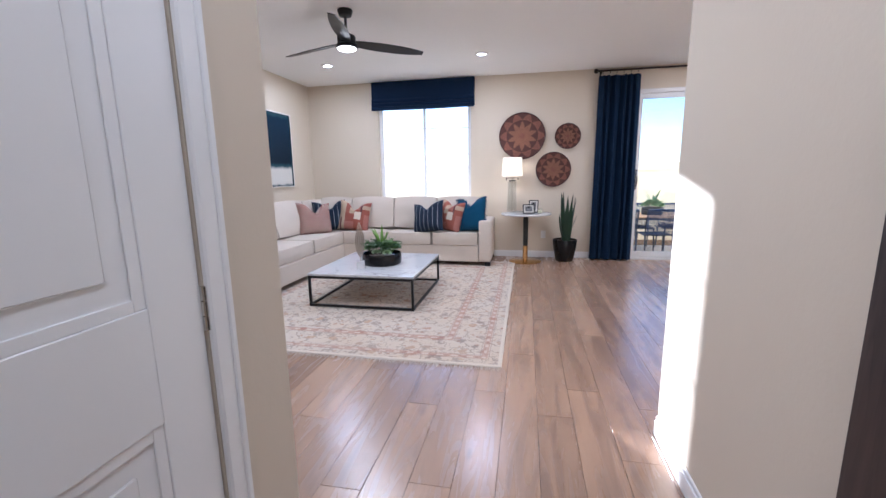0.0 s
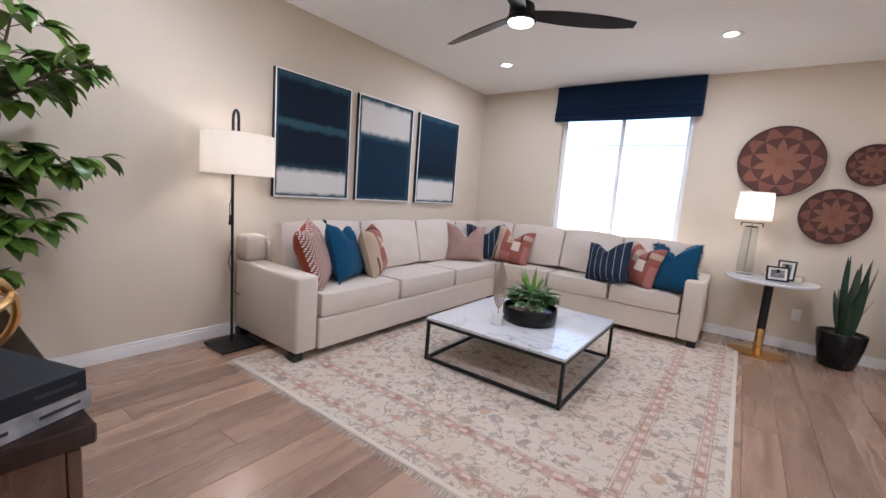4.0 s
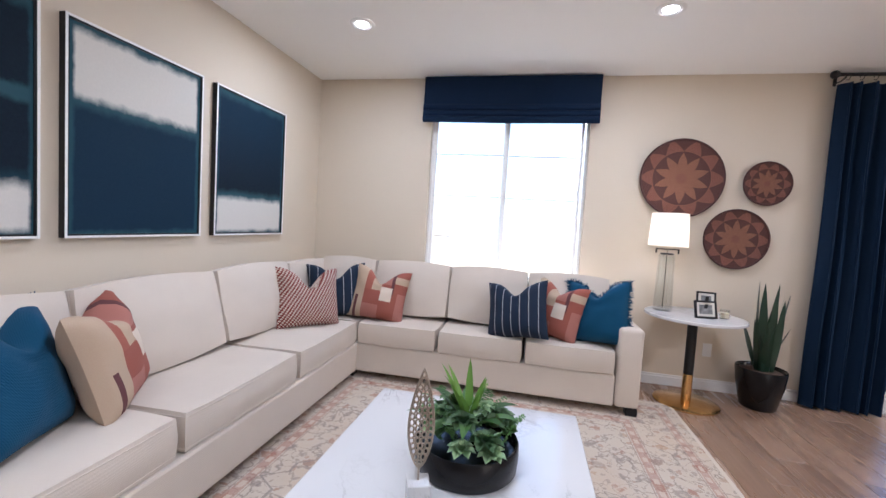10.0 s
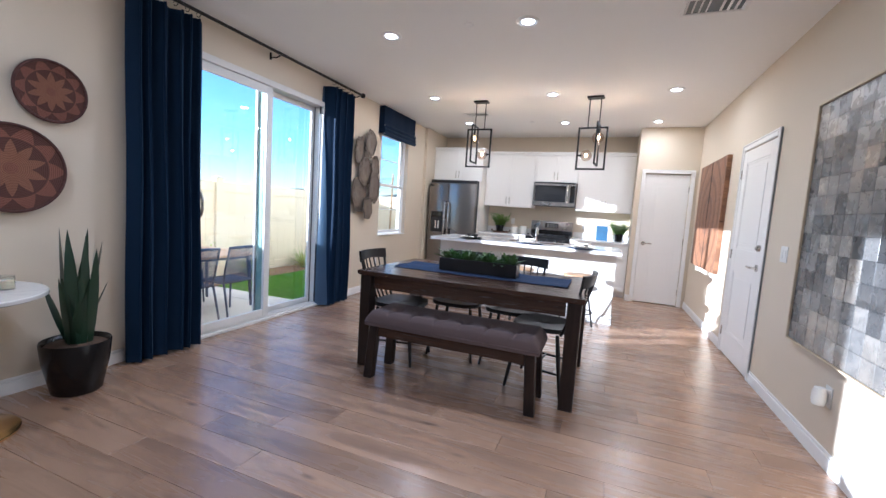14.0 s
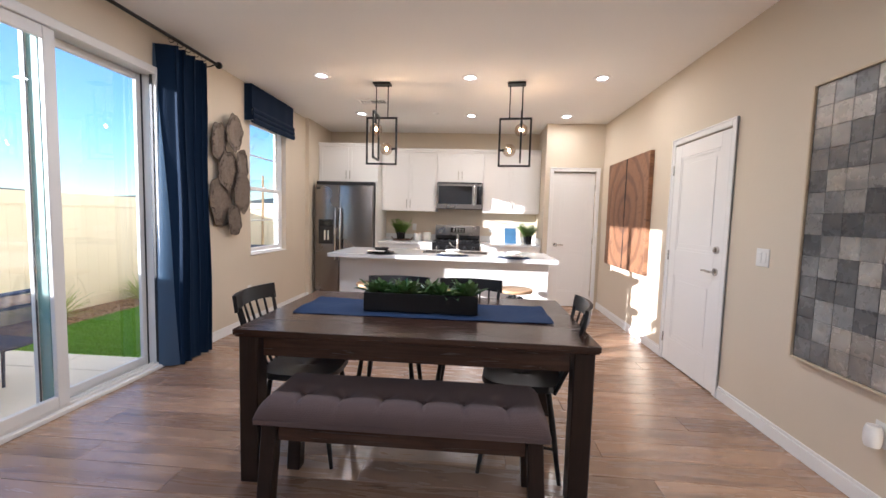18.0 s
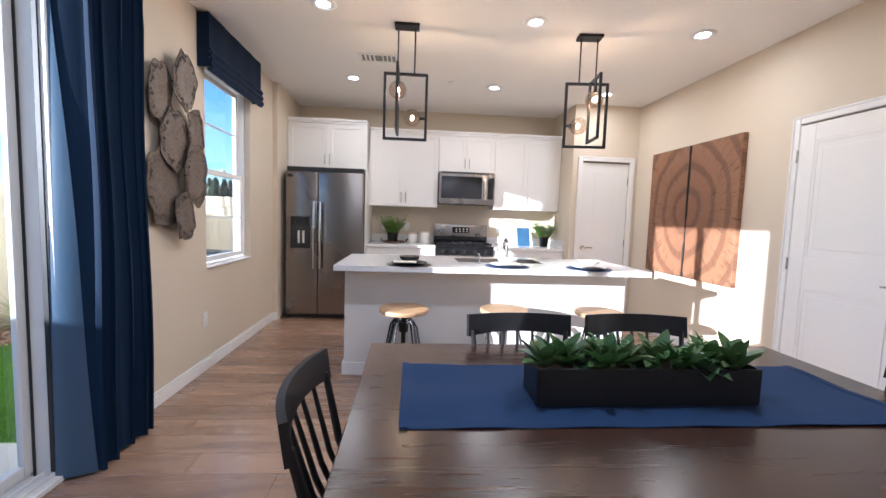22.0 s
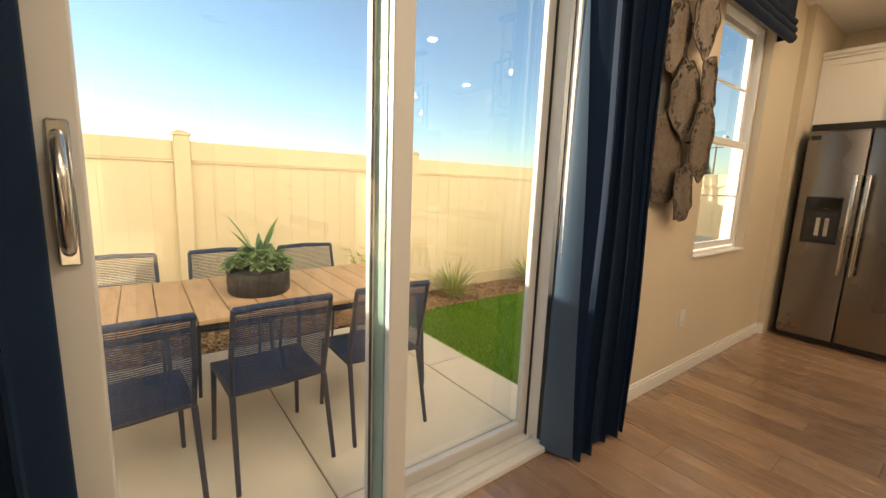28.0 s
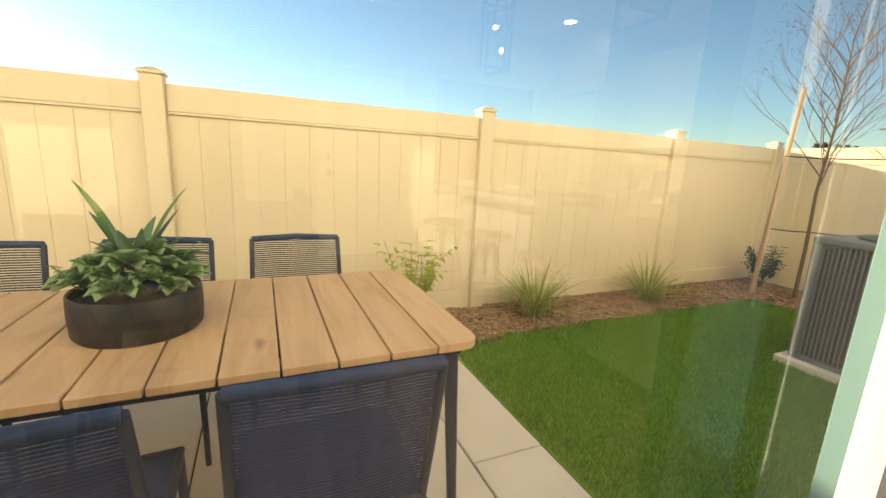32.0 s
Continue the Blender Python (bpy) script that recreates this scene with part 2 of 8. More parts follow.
def wall_cells(bm, axis, c0, c1, u0, u1, z0, z1, holes):
    """A wall of thickness c0..c1 across axis, running u0..u1, with openings (u0, u1, z0, z1)."""
    us = sorted({u0, u1, *(h[0] for h in holes), *(h[1] for h in holes)})
    zs = sorted({z0, z1, *(h[2] for h in holes), *(h[3] for h in holes)})
    for ua, ub in zip(us, us[1:]):
        run = None
        for za, zb in zip(zs, zs[1:]):
            um, zm = (ua + ub) / 2, (za + zb) / 2
            if not any(h[0] < um < h[1] and h[2] < zm < h[3] for h in holes):
                run = (run[0], zb) if run else (za, zb)
                if zb != zs[-1]:
                    continue
            if run:
                p = (ua, ub, c0, c1) if axis == "y" else (c0, c1, ua, ub)
                box(bm, *p, *run)
                run = None
    return bm


# ---- materials ----
M = {}


def plaster(name, c, rough=0.75, amount=0.35):
    g = Graph(name)
    v = g.coords()
    blot = g.noise(v, 1.3, 4.0)
    grain = g.noise(v, 120.0, 3.0)
    lumps = g.noise(v, 38.0, 2.0)
    col = g.mix(g.math("MULTIPLY", blot, 0.35), c, tuple(0.93 * k for k in c))
    return g.done(col, rough, 0.0, g.math("ADD", lumps, g.math("MULTIPLY", grain, 0.4)), amount, 0.0015)


M["wall"] = plaster("wall_paint", (0.64, 0.557, 0.437))
M["ceiling"] = plaster("ceiling_paint", (0.89, 0.875, 0.845), 0.85, 0.5)
M["white"] = plaster("white_trim_paint", (0.82, 0.81, 0.79), 0.35, 0.08)
M["island_paint"] = plaster("pale_greige_paint", (0.73, 0.70, 0.655), 0.4, 0.06)
M["cabinet"] = plaster("white_cabinet_lacquer", (0.82, 0.80, 0.77), 0.32, 0.04)
M["stucco"] = mat("exterior_stucco", (0.85, 0.80, 0.70), (0.80, 0.75, 0.65), 3, 0.9, bump=0.9, bscale=130)


def planks(name, c1, c2, dark, rough=0.42, **more):
    g = Graph(name)
    r = g.node("ObjectInfo", 5)
    co = g.t.nodes.new("ShaderNodeTexCoord").outputs["Object"]
    off = g.node("CombineXYZ", 0, None, X=g.math("MULTIPLY", r, 31.0), Y=g.math("MULTIPLY", r, 57.0), Z=r)
    v = g.node("VectorMath", 0, {"operation": "ADD"}, i0=co, i1=off)
    long = g.node("Mapping", 0, None, Vector=v, Scale=(7.0, 0.8, 1.0))
    grain = g.noise(long, 2.0, 7.0, 0.58, 0.9)
    fine = g.noise(g.node("Mapping", 0, None, Vector=v, Scale=(90.0, 3.0, 1.0)), 3.0, 4.0)
    knots = g.node("TexVoronoi", 0, None, Vector=g.node("Mapping", 0, None, Vector=v, Scale=(5.0, 1.6, 1.0)), Scale=1.0)
    tone = g.mix(r, c1, c2)
    col = g.mix(g.node("MapRange", 0, None, Value=grain, i1=0.45, i2=0.85), tone, dark)
    col = g.mix(g.node("MapRange", 0, None, Value=fine, i1=0.5, i2=0.95, i4=0.22), col, dark)
    col = g.mix(g.node("MapRange", 0, None, Value=knots, i1=0.1, i2=0.02, i4=0.75), col, tuple(0.4 * k for k in dark))
    return g.done(col, g.math("MULTIPLY_ADD", grain, 0.2, rough - 0.1), 0.0, g.math("ADD", grain, g.math("MULTIPLY", fine, 0.5)), 0.12, 0.002, **more)


M["floor"] = planks("oak_vinyl_plank", (0.43, 0.275, 0.178), (0.255, 0.157, 0.102), (0.13, 0.076, 0.048), 0.27, Specular_IOR_Level=0.85, Coat_Weight=0.22, Coat_Roughness=0.28)
M["underfloor"] = mat("floor_joint", (0.06, 0.045, 0.035), rough=0.9)
M["oak"] = planks("light_oak", (0.50, 0.33, 0.18), (0.44, 0.28, 0.15), (0.28, 0.16, 0.08), 0.45)
M["teak"] = planks("outdoor_teak", (0.66, 0.42, 0.23), (0.60, 0.38, 0.205), (0.46, 0.27, 0.13), 0.6)


def wood(name, c1, c2, stretch, rough=0.35, **more):
    g = Graph(name)
    v = g.coords("Object", stretch)
    w = g.noise(v, 3.0, 8.0, 0.6, 1.4)
    f = g.noise(v, 22.0, 3.0)
    col = g.mix(g.node("MapRange", 0, None, Value=w, i1=0.35, i2=0.7), c1, c2)
    return g.done(col, g.math("MULTIPLY_ADD", w, 0.2, rough - 0.1), 0.0, g.math("ADD", g.math("MULTIPLY", w, 0.3), f), 0.05, 0.001, **more)


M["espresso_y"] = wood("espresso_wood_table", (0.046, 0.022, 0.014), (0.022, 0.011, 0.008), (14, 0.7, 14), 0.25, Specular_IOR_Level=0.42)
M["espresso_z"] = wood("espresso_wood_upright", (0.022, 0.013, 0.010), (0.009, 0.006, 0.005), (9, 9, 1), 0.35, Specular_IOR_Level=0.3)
M["walnut_x"] = wood("walnut_console_top", (0.030, 0.014, 0.010), (0.016, 0.008, 0.006), (1, 9, 9), 0.22, Specular_IOR_Level=0.3)
M["walnut_z"] = wood("walnut_console_front", (0.115, 0.055, 0.032), (0.07, 0.032, 0.019), (9, 9, 1), 0.3)
M["barn"] = wood("dark_barn_wood", (0.050, 0.030, 0.024), (0.022, 0.013, 0.012), (10, 10, 0.8), 0.6)
M["black_wood"] = mat("black_painted_wood", (0.009, 0.009, 0.010), (0.014, 0.013, 0.013), 9, 0.33, bump=0.05, Specular_IOR_Level=0.3)
M["black_metal"] = mat("black_powder_metal", (0.008, 0.008, 0.009), (0.013, 0.013, 0.013), 12, 0.45, 0.3, bump=0.06, bscale=220)
M["brass"] = mat("brushed_brass", (0.78, 0.50, 0.20), (0.66, 0.40, 0.15), 14, 0.22, 1.0)
M["gold"] = mat("gold_leaf_metal", (0.83, 0.58, 0.26), (0.62, 0.38, 0.14), 20, 0.28, 1.0, bump=0.3, bscale=60)
M["chrome"] = mat("satin_nickel", (0.62, 0.60, 0.57), (0.55, 0.53, 0.5), 16, 0.22, 1.0)


def brushed(name, c):
    g = Graph(name)
    v = g.coords("Object", (1, 6, 220))
    n = g.noise(v, 4.0, 3.0)
    big = g.noise(g.coords(), 1.5, 3.0)
    col = g.mix(n, c, tuple(0.93 * k for k in c))
    return g.done(col, g.math("MULTIPLY_ADD", big, 0.08, 0.24), 1.0, n, 0.03, 0.001)


M["steel"] = brushed("brushed_stainless_steel", (0.27, 0.25, 0.235))
M["dark_glass"] = mat("black_appliance_glass", (0.012, 0.012, 0.013), rough=0.1)
M["screen"] = mat("television_glass", (0.010, 0.009, 0.010), (0.012, 0.010, 0.011), 2, 0.05, Specular_IOR_Level=0.42)
M["black_plastic"] = mat("black_plastic", (0.014, 0.014, 0.015), rough=0.45)
M["white_plastic"] = mat("white_plastic", (0.80, 0.79, 0.76), rough=0.4)
M["ceramic_black"] = mat("black_glazed_ceramic", (0.007, 0.007, 0.008), (0.010, 0.009, 0.009), 3, 0.22, bump=0.02, bscale=60, Specular_IOR_Level=0.25)
M["ceramic_white"] = mat("white_glazed_ceramic", (0.78, 0.76, 0.72), rough=0.25)
M["quartz"] = mat("white_quartz", (0.80, 0.79, 0.77), (0.70, 0.69, 0.68), 14, 0.14)
M["concrete"] = mat("patio_concrete", (0.78, 0.70, 0.59), (0.71, 0.64, 0.535), 2.6, 0.85, bump=0.4, bscale=150, vary=0.05)
M["vinyl"] = mat("tan_vinyl_fence", (0.80, 0.68, 0.47), (0.77, 0.65, 0.445), 2.2, 0.5, bump=0.04, vary=0.02)
M["soil"] = mat("bark_soil", (0.10, 0.06, 0.035), (0.05, 0.03, 0.02), 30, 0.95, bump=1.0, bscale=60)
M["rope"] = mat("navy_woven_rope", (0.018, 0.046, 0.125), (0.012, 0.030, 0.080), 30, 0.7, bump=0.5, bscale=400)
M["navy_metal"] = mat("navy_powder_metal", (0.022, 0.030, 0.055), (0.028, 0.036, 0.062), 20, 0.45)
M["zinc"] = mat("dark_zinc_bowl", (0.055, 0.052, 0.05), (0.035, 0.034, 0.033), 12, 0.5, 0.5, bump=0.2)
M["linen"] = None


def fabric(name, c, rough=0.9, scale=700.0, strength=0.5, c2=None, sheen=0.04):
    g = Graph(name)
    v = g.coords()
    x, y, z = g.xyz(v)
    wv = g.math("MULTIPLY", g.math("SINE", g.math("MULTIPLY", g.math("ADD", x, y), scale)), g.math("SINE", g.math("MULTIPLY", g.math("ADD", z, g.math("SUBTRACT", x, y)), scale)))
    n1 = g.noise(v, 5.0, 4.0)
    n2 = g.noise(v, 190.0, 2.0)
    col = g.mix(n1, c, c2 or tuple(0.88 * k for k in c))
    col = g.mix(g.math("MULTIPLY", n2, 0.35), col, tuple(0.8 * k for k in c))
    return g.done(col, rough, 0.0, g.math("ADD", wv, g.math("MULTIPLY", n2, 1.5)), strength * 0.4, 0.002, Sheen_Weight=sheen, Specular_IOR_Level=0.2)


M["linen"] = fabric("oatmeal_linen", (0.655, 0.575, 0.485), sheen=0.1)
M["navy_cloth"] = fabric("navy_velvet_curtain", (0.003, 0.015, 0.043), 0.8, 500.0, 0.3, (0.0022, 0.011, 0.034), 0.03)
M["navy_drape"] = fabric("navy_velvet_drape", (0.004, 0.017, 0.044), 0.8, 500.0, 0.3, (0.003, 0.013, 0.035), 0.0)
# Paler velvet for the curtain's edge, with the sunlight in its colour.
M["navy_lit_edge"] = fabric("navy_velvet_lit_edge", (0.016, 0.055, 0.115), 0.42, 500.0, 0.2, (0.013, 0.045, 0.095), 0.55)
M["navy_lit_edge"].node_tree.nodes["Principled BSDF"].inputs["Specular IOR Level"].default_value = 0.9
M["navy_lit_edge"].node_tree.nodes["Principled BSDF"].inputs["Sheen Tint"].default_value = (0.38, 0.68, 1.0, 1.0)
M["navy_drape"].node_tree.nodes["Principled BSDF"].inputs["Sheen Weight"].default_value = 0.08
M["navy_drape"].node_tree.nodes["Principled BSDF"].inputs["Sheen Roughness"].default_value = 0.45
M["navy_drape"].node_tree.nodes["Principled BSDF"].inputs["Sheen Tint"].default_value = (0.35, 0.62, 1.0, 1.0)
M["runner"] = fabric("navy_table_linen", (0.009, 0.029, 0.082), 0.9, 600.0, 0.6)
M["teal"] = fabric("teal_blue_cotton", (0.008, 0.060, 0.125), 0.9, 500.0, 0.7)
M["rust"] = fabric("rust_velvet", (0.26, 0.048, 0.020), 0.85, 500.0, 0.4)
M["bench_cloth"] = fabric("taupe_grey_linen", (0.115, 0.083, 0.080), 0.95, 500.0, 0.7, (0.092, 0.066, 0.064))


def checks(name):
    g = Graph(name)
    x, y, z = g.xyz(g.coords())
    s = 2 * math.pi / 0.026
    skew = g.math("ADD", x, g.math("MULTIPLY", z, 0.35))
    f = g.math("GREATER_THAN", g.math("MULTIPLY", g.math("SINE", g.math("MULTIPLY", skew, s)), g.math("SINE", g.math("MULTIPLY", z, s))), -0.15)
    n = g.noise(g.coords(), 240.0, 2.0)
    return g.done(g.mix(f, (0.60, 0.53, 0.45), (0.17, 0.028, 0.020)), 0.92, 0.0, n, 0.35, 0.002)


def stripes(name):
    g = Graph(name)
    x, y, z = g.xyz(g.coords())
    w = g.math("PINGPONG", g.math("ADD", x, 0.02), 0.034)
    f = g.math("LESS_THAN", w, 0.0026)
    n = g.noise(g.coords(), 240.0, 2.0)
    f = g.math("MULTIPLY", f, g.math("GREATER_THAN", g.noise(g.coords("Object", (1, 1, 8)), 30.0, 1.0), 0.36))
    return g.done(g.mix(f, (0.005, 0.014, 0.034), (0.40, 0.40, 0.40)), 0.92, 0.0, n, 0.35, 0.002)


def blocks(name):
    """Large sewn patches in clay colours, one cream square on the front."""
    g = Graph(name)
    x, y, z = g.xyz(g.coords())
    col = (0.26, 0.072, 0.048)
    clay, pink, sand, plum, cream = (0.29, 0.085, 0.055), (0.36, 0.145, 0.115), (0.46, 0.36, 0.25), (0.075, 0.022, 0.030), (0.68, 0.61, 0.50)
    for x0, x1, z0, z1, c in ((-0.3, -0.12, -0.3, 0.3, sand), (-0.12, -0.06, 0.02, 0.3, clay), (-0.12, 0.02, -0.3, -0.10, pink), (0.02, 0.10, 0.08, 0.3, pink), (-0.06, 0.02, 0.02, 0.3, sand), (0.16, 0.3, -0.3, 0.02, pink), (0.10, 0.125, 0.0, 0.3, plum), (0.02, 0.115, -0.06, 0.055, cream), (-0.19, -0.165, -0.3, -0.04, plum), (0.125, 0.3, 0.10, 0.16, sand)):
        f = g.math("MULTIPLY", g.math("MULTIPLY", g.math("GREATER_THAN", x, x0), g.math("LESS_THAN", x, x1)), g.math("MULTIPLY", g.math("GREATER_THAN", z, z0), g.math("LESS_THAN", z, z1)))
        col = g.mix(f, col, c)
    weave = g.noise(g.coords(), 240.0, 2.0)
    col = g.mix(g.math("MULTIPLY", weave, 0.3), col, (0.30, 0.13, 0.09))
    return g.done(col, 0.92, 0.0, weave, 0.35, 0.002)


M["checks"], M["stripes"], M["blocks"] = checks("houndstooth_check"), stripes("navy_pinstripe"), blocks("terracotta_patchwork")


def marble(name):
    g = Graph(name)
    v = g.coords()
    w = g.noise(v, 1.6, 6.0, 0.6, 1.2)
    vein = g.node("MapRange", 0, None, Value=g.math("ABSOLUTE", g.math("SUBTRACT", w, 0.5)), i1=0.0, i2=0.016, i3=0.75, i4=0.0)
    w2 = g.noise(v, 4.5, 5.0, 0.6, 1.6)
    vein2 = g.node("MapRange", 0, None, Value=g.math("ABSOLUTE", g.math("SUBTRACT", w2, 0.5)), i1=0.0, i2=0.010, i3=0.4, i4=0.0)
    mask = g.node("MapRange", 0, None, Value=g.noise(v, 1.1, 2.0), i1=0.42, i2=0.64)
    f = g.math("MULTIPLY", g.math("MAXIMUM", vein, vein2), mask)
    col = g.mix(g.math("MULTIPLY", mask, 0.25), (0.62, 0.615, 0.61), (0.46, 0.46, 0.48))
    return g.done(g.mix(f, col, (0.20, 0.185, 0.17)), 0.07, 0.0, Specular_IOR_Level=0.7)


M["marble"] = marble("white_marble")


def rug_mat():
    g = Graph("faded_persian_weave")
    c = g.coords()
    x, y, z = g.xyz(c)
    ax, ay = g.math("ABSOLUTE", x), g.math("ABSOLUTE", y)
    dx, dy = g.math("SUBTRACT", 1.45, ax), g.math("SUBTRACT", 1.715, ay)
    d = g.math("MINIMUM", dx, dy)
    run = g.mix(g.math("LESS_THAN", dx, dy), g.node("CombineXYZ", 0, None, X=x), g.node("CombineXYZ", 0, None, X=y))
    along = g.xyz(run)[0]
    fold = g.node("CombineXYZ", 0, None, X=ax, Y=ay, Z=0.0)
    warp = g.node("VectorMath", 0, {"operation": "SCALE"}, i0=g.node("TexNoise", 1, None, Vector=c, Scale=16.0), Scale=0.07)
    bent = g.node("VectorMath", 0, {"operation": "ADD"}, i0=fold, i1=warp)
    cloud, patch = g.noise(c, 2.6, 4.0), g.noise(c, 38.0, 4.0, 0.6)
    thread = g.noise(g.node("Mapping", 0, None, Vector=c, Scale=(1.0, 6.0, 1.0)), 55.0, 3.0)

    def band(p, q):
        return g.math("MULTIPLY", g.math("GREATER_THAN", d, p), g.math("LESS_THAN", d, q))

    def flowers(col, scale, size, amount):
        v = g.t.nodes.new("ShaderNodeTexVoronoi")
        g.put(v.inputs["Vector"], bent)
        v.inputs["Scale"].default_value = scale
        kind = g.node("SeparateColor", 0, None, Color=v.outputs["Color"])
        tint = g.ramp(kind, (0.0, (0.27, 0.10, 0.065)), (0.3, (0.36, 0.18, 0.11)), (0.5, (0.19, 0.15, 0.14)), (0.75, (0.30, 0.24, 0.20)), (1.0, (0.42, 0.25, 0.14)))
        edge = g.math("MULTIPLY_ADD", patch, 0.5, size - 0.25)
        inside = g.node("MapRange", 0, None, Value=g.math("SUBTRACT", edge, v.outputs["Distance"]), i1=0.0, i2=0.06)
        core = g.math("LESS_THAN", v.outputs["Distance"], size * 0.3)
        col = g.mix(g.math("MULTIPLY", inside, amount), col, tint)
        return g.mix(g.math("MULTIPLY", core, 0.5), col, (0.60, 0.50, 0.38))

    def vines(col, scale, width, amount):
        n = g.noise(bent, scale, 2.0, 0.5)
        line = g.node("MapRange", 0, None, Value=g.math("ABSOLUTE", g.math("SUBTRACT", n, 0.5)), i1=width * 0.4, i2=width, i3=amount, i4=0.0)
        return g.mix(line, col, (0.23, 0.18, 0.155))

    col = g.mix(cloud, (0.60, 0.525, 0.425), (0.53, 0.45, 0.36))
    col = g.mix(g.node("MapRange", 0, None, Value=g.noise(c, 1.5, 3.0), i1=0.42, i2=0.7, i4=0.5), col, (0.56, 0.40, 0.255))
    col = vines(col, 5.0, 0.016, 0.75)
    col = vines(col, 11.0, 0.02, 0.6)
    col = flowers(col, 7.5, 0.31, 0.8)
    col = flowers(col, 15.0, 0.27, 0.65)
    step = g.math("MULTIPLY", g.math("ABSOLUTE", g.math("SUBTRACT", g.math("PINGPONG", ay, 0.15), 0.075)), 0.8)
    med = g.math("ABSOLUTE", g.math("SUBTRACT", g.math("ADD", ax, g.math("MULTIPLY", ay, 0.75)), g.math("ADD", 0.92, step)))
    col = g.mix(g.math("MULTIPLY", g.math("LESS_THAN", med, 0.008), 0.7), col, (0.21, 0.17, 0.16))
    oval = g.math("SINE", g.math("MULTIPLY", along, 58.0))
    for p, q, full in ((0.105, 0.15, 0.5), (0.40, 0.455, 0.55)):
        mid = g.math("LESS_THAN", g.math("ABSOLUTE", g.math("SUBTRACT", d, (p + q) / 2)), (q - p) * 0.27)
        col = g.mix(g.math("MULTIPLY", band(p, q), full), col, (0.33, 0.115, 0.075))
        bead = g.math("MULTIPLY", g.math("MULTIPLY", band(p, q), mid), g.math("GREATER_THAN", g.math("ADD", oval, g.math("MULTIPLY", patch, 0.8)), 0.55))
        col = g.mix(g.math("MULTIPLY", bead, 0.8), col, (0.60, 0.49, 0.38))
        for r in (p - 0.012, q + 0.006):
            col = g.mix(g.math("MULTIPLY", band(r, r + 0.007), 0.55), col, (0.25, 0.15, 0.12))
    col = g.mix(g.math("LESS_THAN", d, 0.028), col, (0.62, 0.54, 0.44))
    col = g.mix(g.node("MapRange", 0, None, Value=patch, i1=0.5, i2=0.72, i4=0.38), col, (0.60, 0.525, 0.43))
    col = g.mix(g.node("MapRange", 0, None, Value=thread, i1=0.45, i2=0.8, i4=0.30), col, (0.61, 0.55, 0.46))
    col = g.mix(g.math("MULTIPLY", g.noise(c, 300.0, 2.0), 0.18), col, (0.34, 0.27, 0.22))
    return g.done(col, 0.95, 0.0, g.math("ADD", thread, g.noise(c, 240.0, 2.0)), 0.5, 0.004)


M["rug"] = rug_mat()
M["fringe"] = mat("undyed_wool", (0.60, 0.52, 0.43), rough=0.95)


def glass(name, tint=(0.97, 0.985, 0.98), low=0.045, high=0.9, haze=0.0):
    g = Graph(name)
    f = g.node("LayerWeight", 1, None, Blend=0.5)
    f4 = g.math("POWER", f, 4.5)
    tr = g.node("BsdfTransparent", 0, None, Color=tint)
    gl = g.node("BsdfGlossy", 0, None, Roughness=0.0)
    if haze:
        # A little translucent white is mixed unevenly into the glass.
        haze_mix = g.math("MULTIPLY_ADD", g.noise(g.coords("Object", (1, 1, 0.6)), 2.2, 4.0), haze, haze * 0.5)
        tr = g.node("MixShader", 0, None, i0=haze_mix, i1=tr, i2=g.node("BsdfTranslucent", 0, None, Color=(0.85, 0.85, 0.85)))
    g.put(g.out.inputs[0], g.node("MixShader", 0, None, i0=g.math("MULTIPLY_ADD", f4, high - low, low), i1=tr, i2=gl))
    return g.m


M["pane"] = glass("window_glass", (0.96, 0.985, 0.98), 0.115, 0.9, 0.004)


# Translucent white that lays a glare haze over the window.
def white_veil():
    g = Graph("white_veil_sheet")
    tr = g.node("BsdfTransparent", 0, None, Color=(1.0, 1.0, 1.0))
    d = g.node("BsdfTranslucent", 0, None, Color=(0.8, 0.8, 0.8))
    n = g.noise(g.coords("Object", (1, 1, 1)), 3.0, 3.0)
    g.put(g.out.inputs[0], g.node("MixShader", 0, None, i0=g.math("MULTIPLY_ADD", n, 0.06, 0.13), i1=tr, i2=d))
    return g.m


M["white_veil"] = white_veil()
M["clear"] = glass("clear_glass", (0.95, 0.96, 0.96))
M["bulb_glass"] = glass("smoked_globe_glass", (0.88, 0.80, 0.72), 0.12)


def glow(name, c, strength):
    g = Graph(name)
    g.b.inputs["Emission Color"].default_value = (*c, 1)
    g.b.inputs["Emission Strength"].default_value = strength
    return g.done(c, 0.5)


M["filament"] = glow("warm_filament", (1.0, 0.62, 0.28), 60.0)
M["lens"] = glow("downlight_lens", (1.0, 0.93, 0.84), 10.0)
M["fan_light"] = glow("warm_diffuser", (1.0, 0.88, 0.72), 3.0)


def shade_mat():
    g = Graph("white_linen_shade")
    n = g.noise(g.coords("Object", (1, 1, 6)), 90.0, 2.0)
    col = g.mix(n, (0.90, 0.87, 0.81), (0.83, 0.79, 0.72))
    d = g.node("BsdfDiffuse", 0, None, Color=col)
    t = g.node("BsdfTranslucent", 0, None, Color=col)
    g.put(g.out.inputs[0], g.node("MixShader", 0, None, i0=0.58, i1=d, i2=t))
    return g.m


M["shade"] = shade_mat()


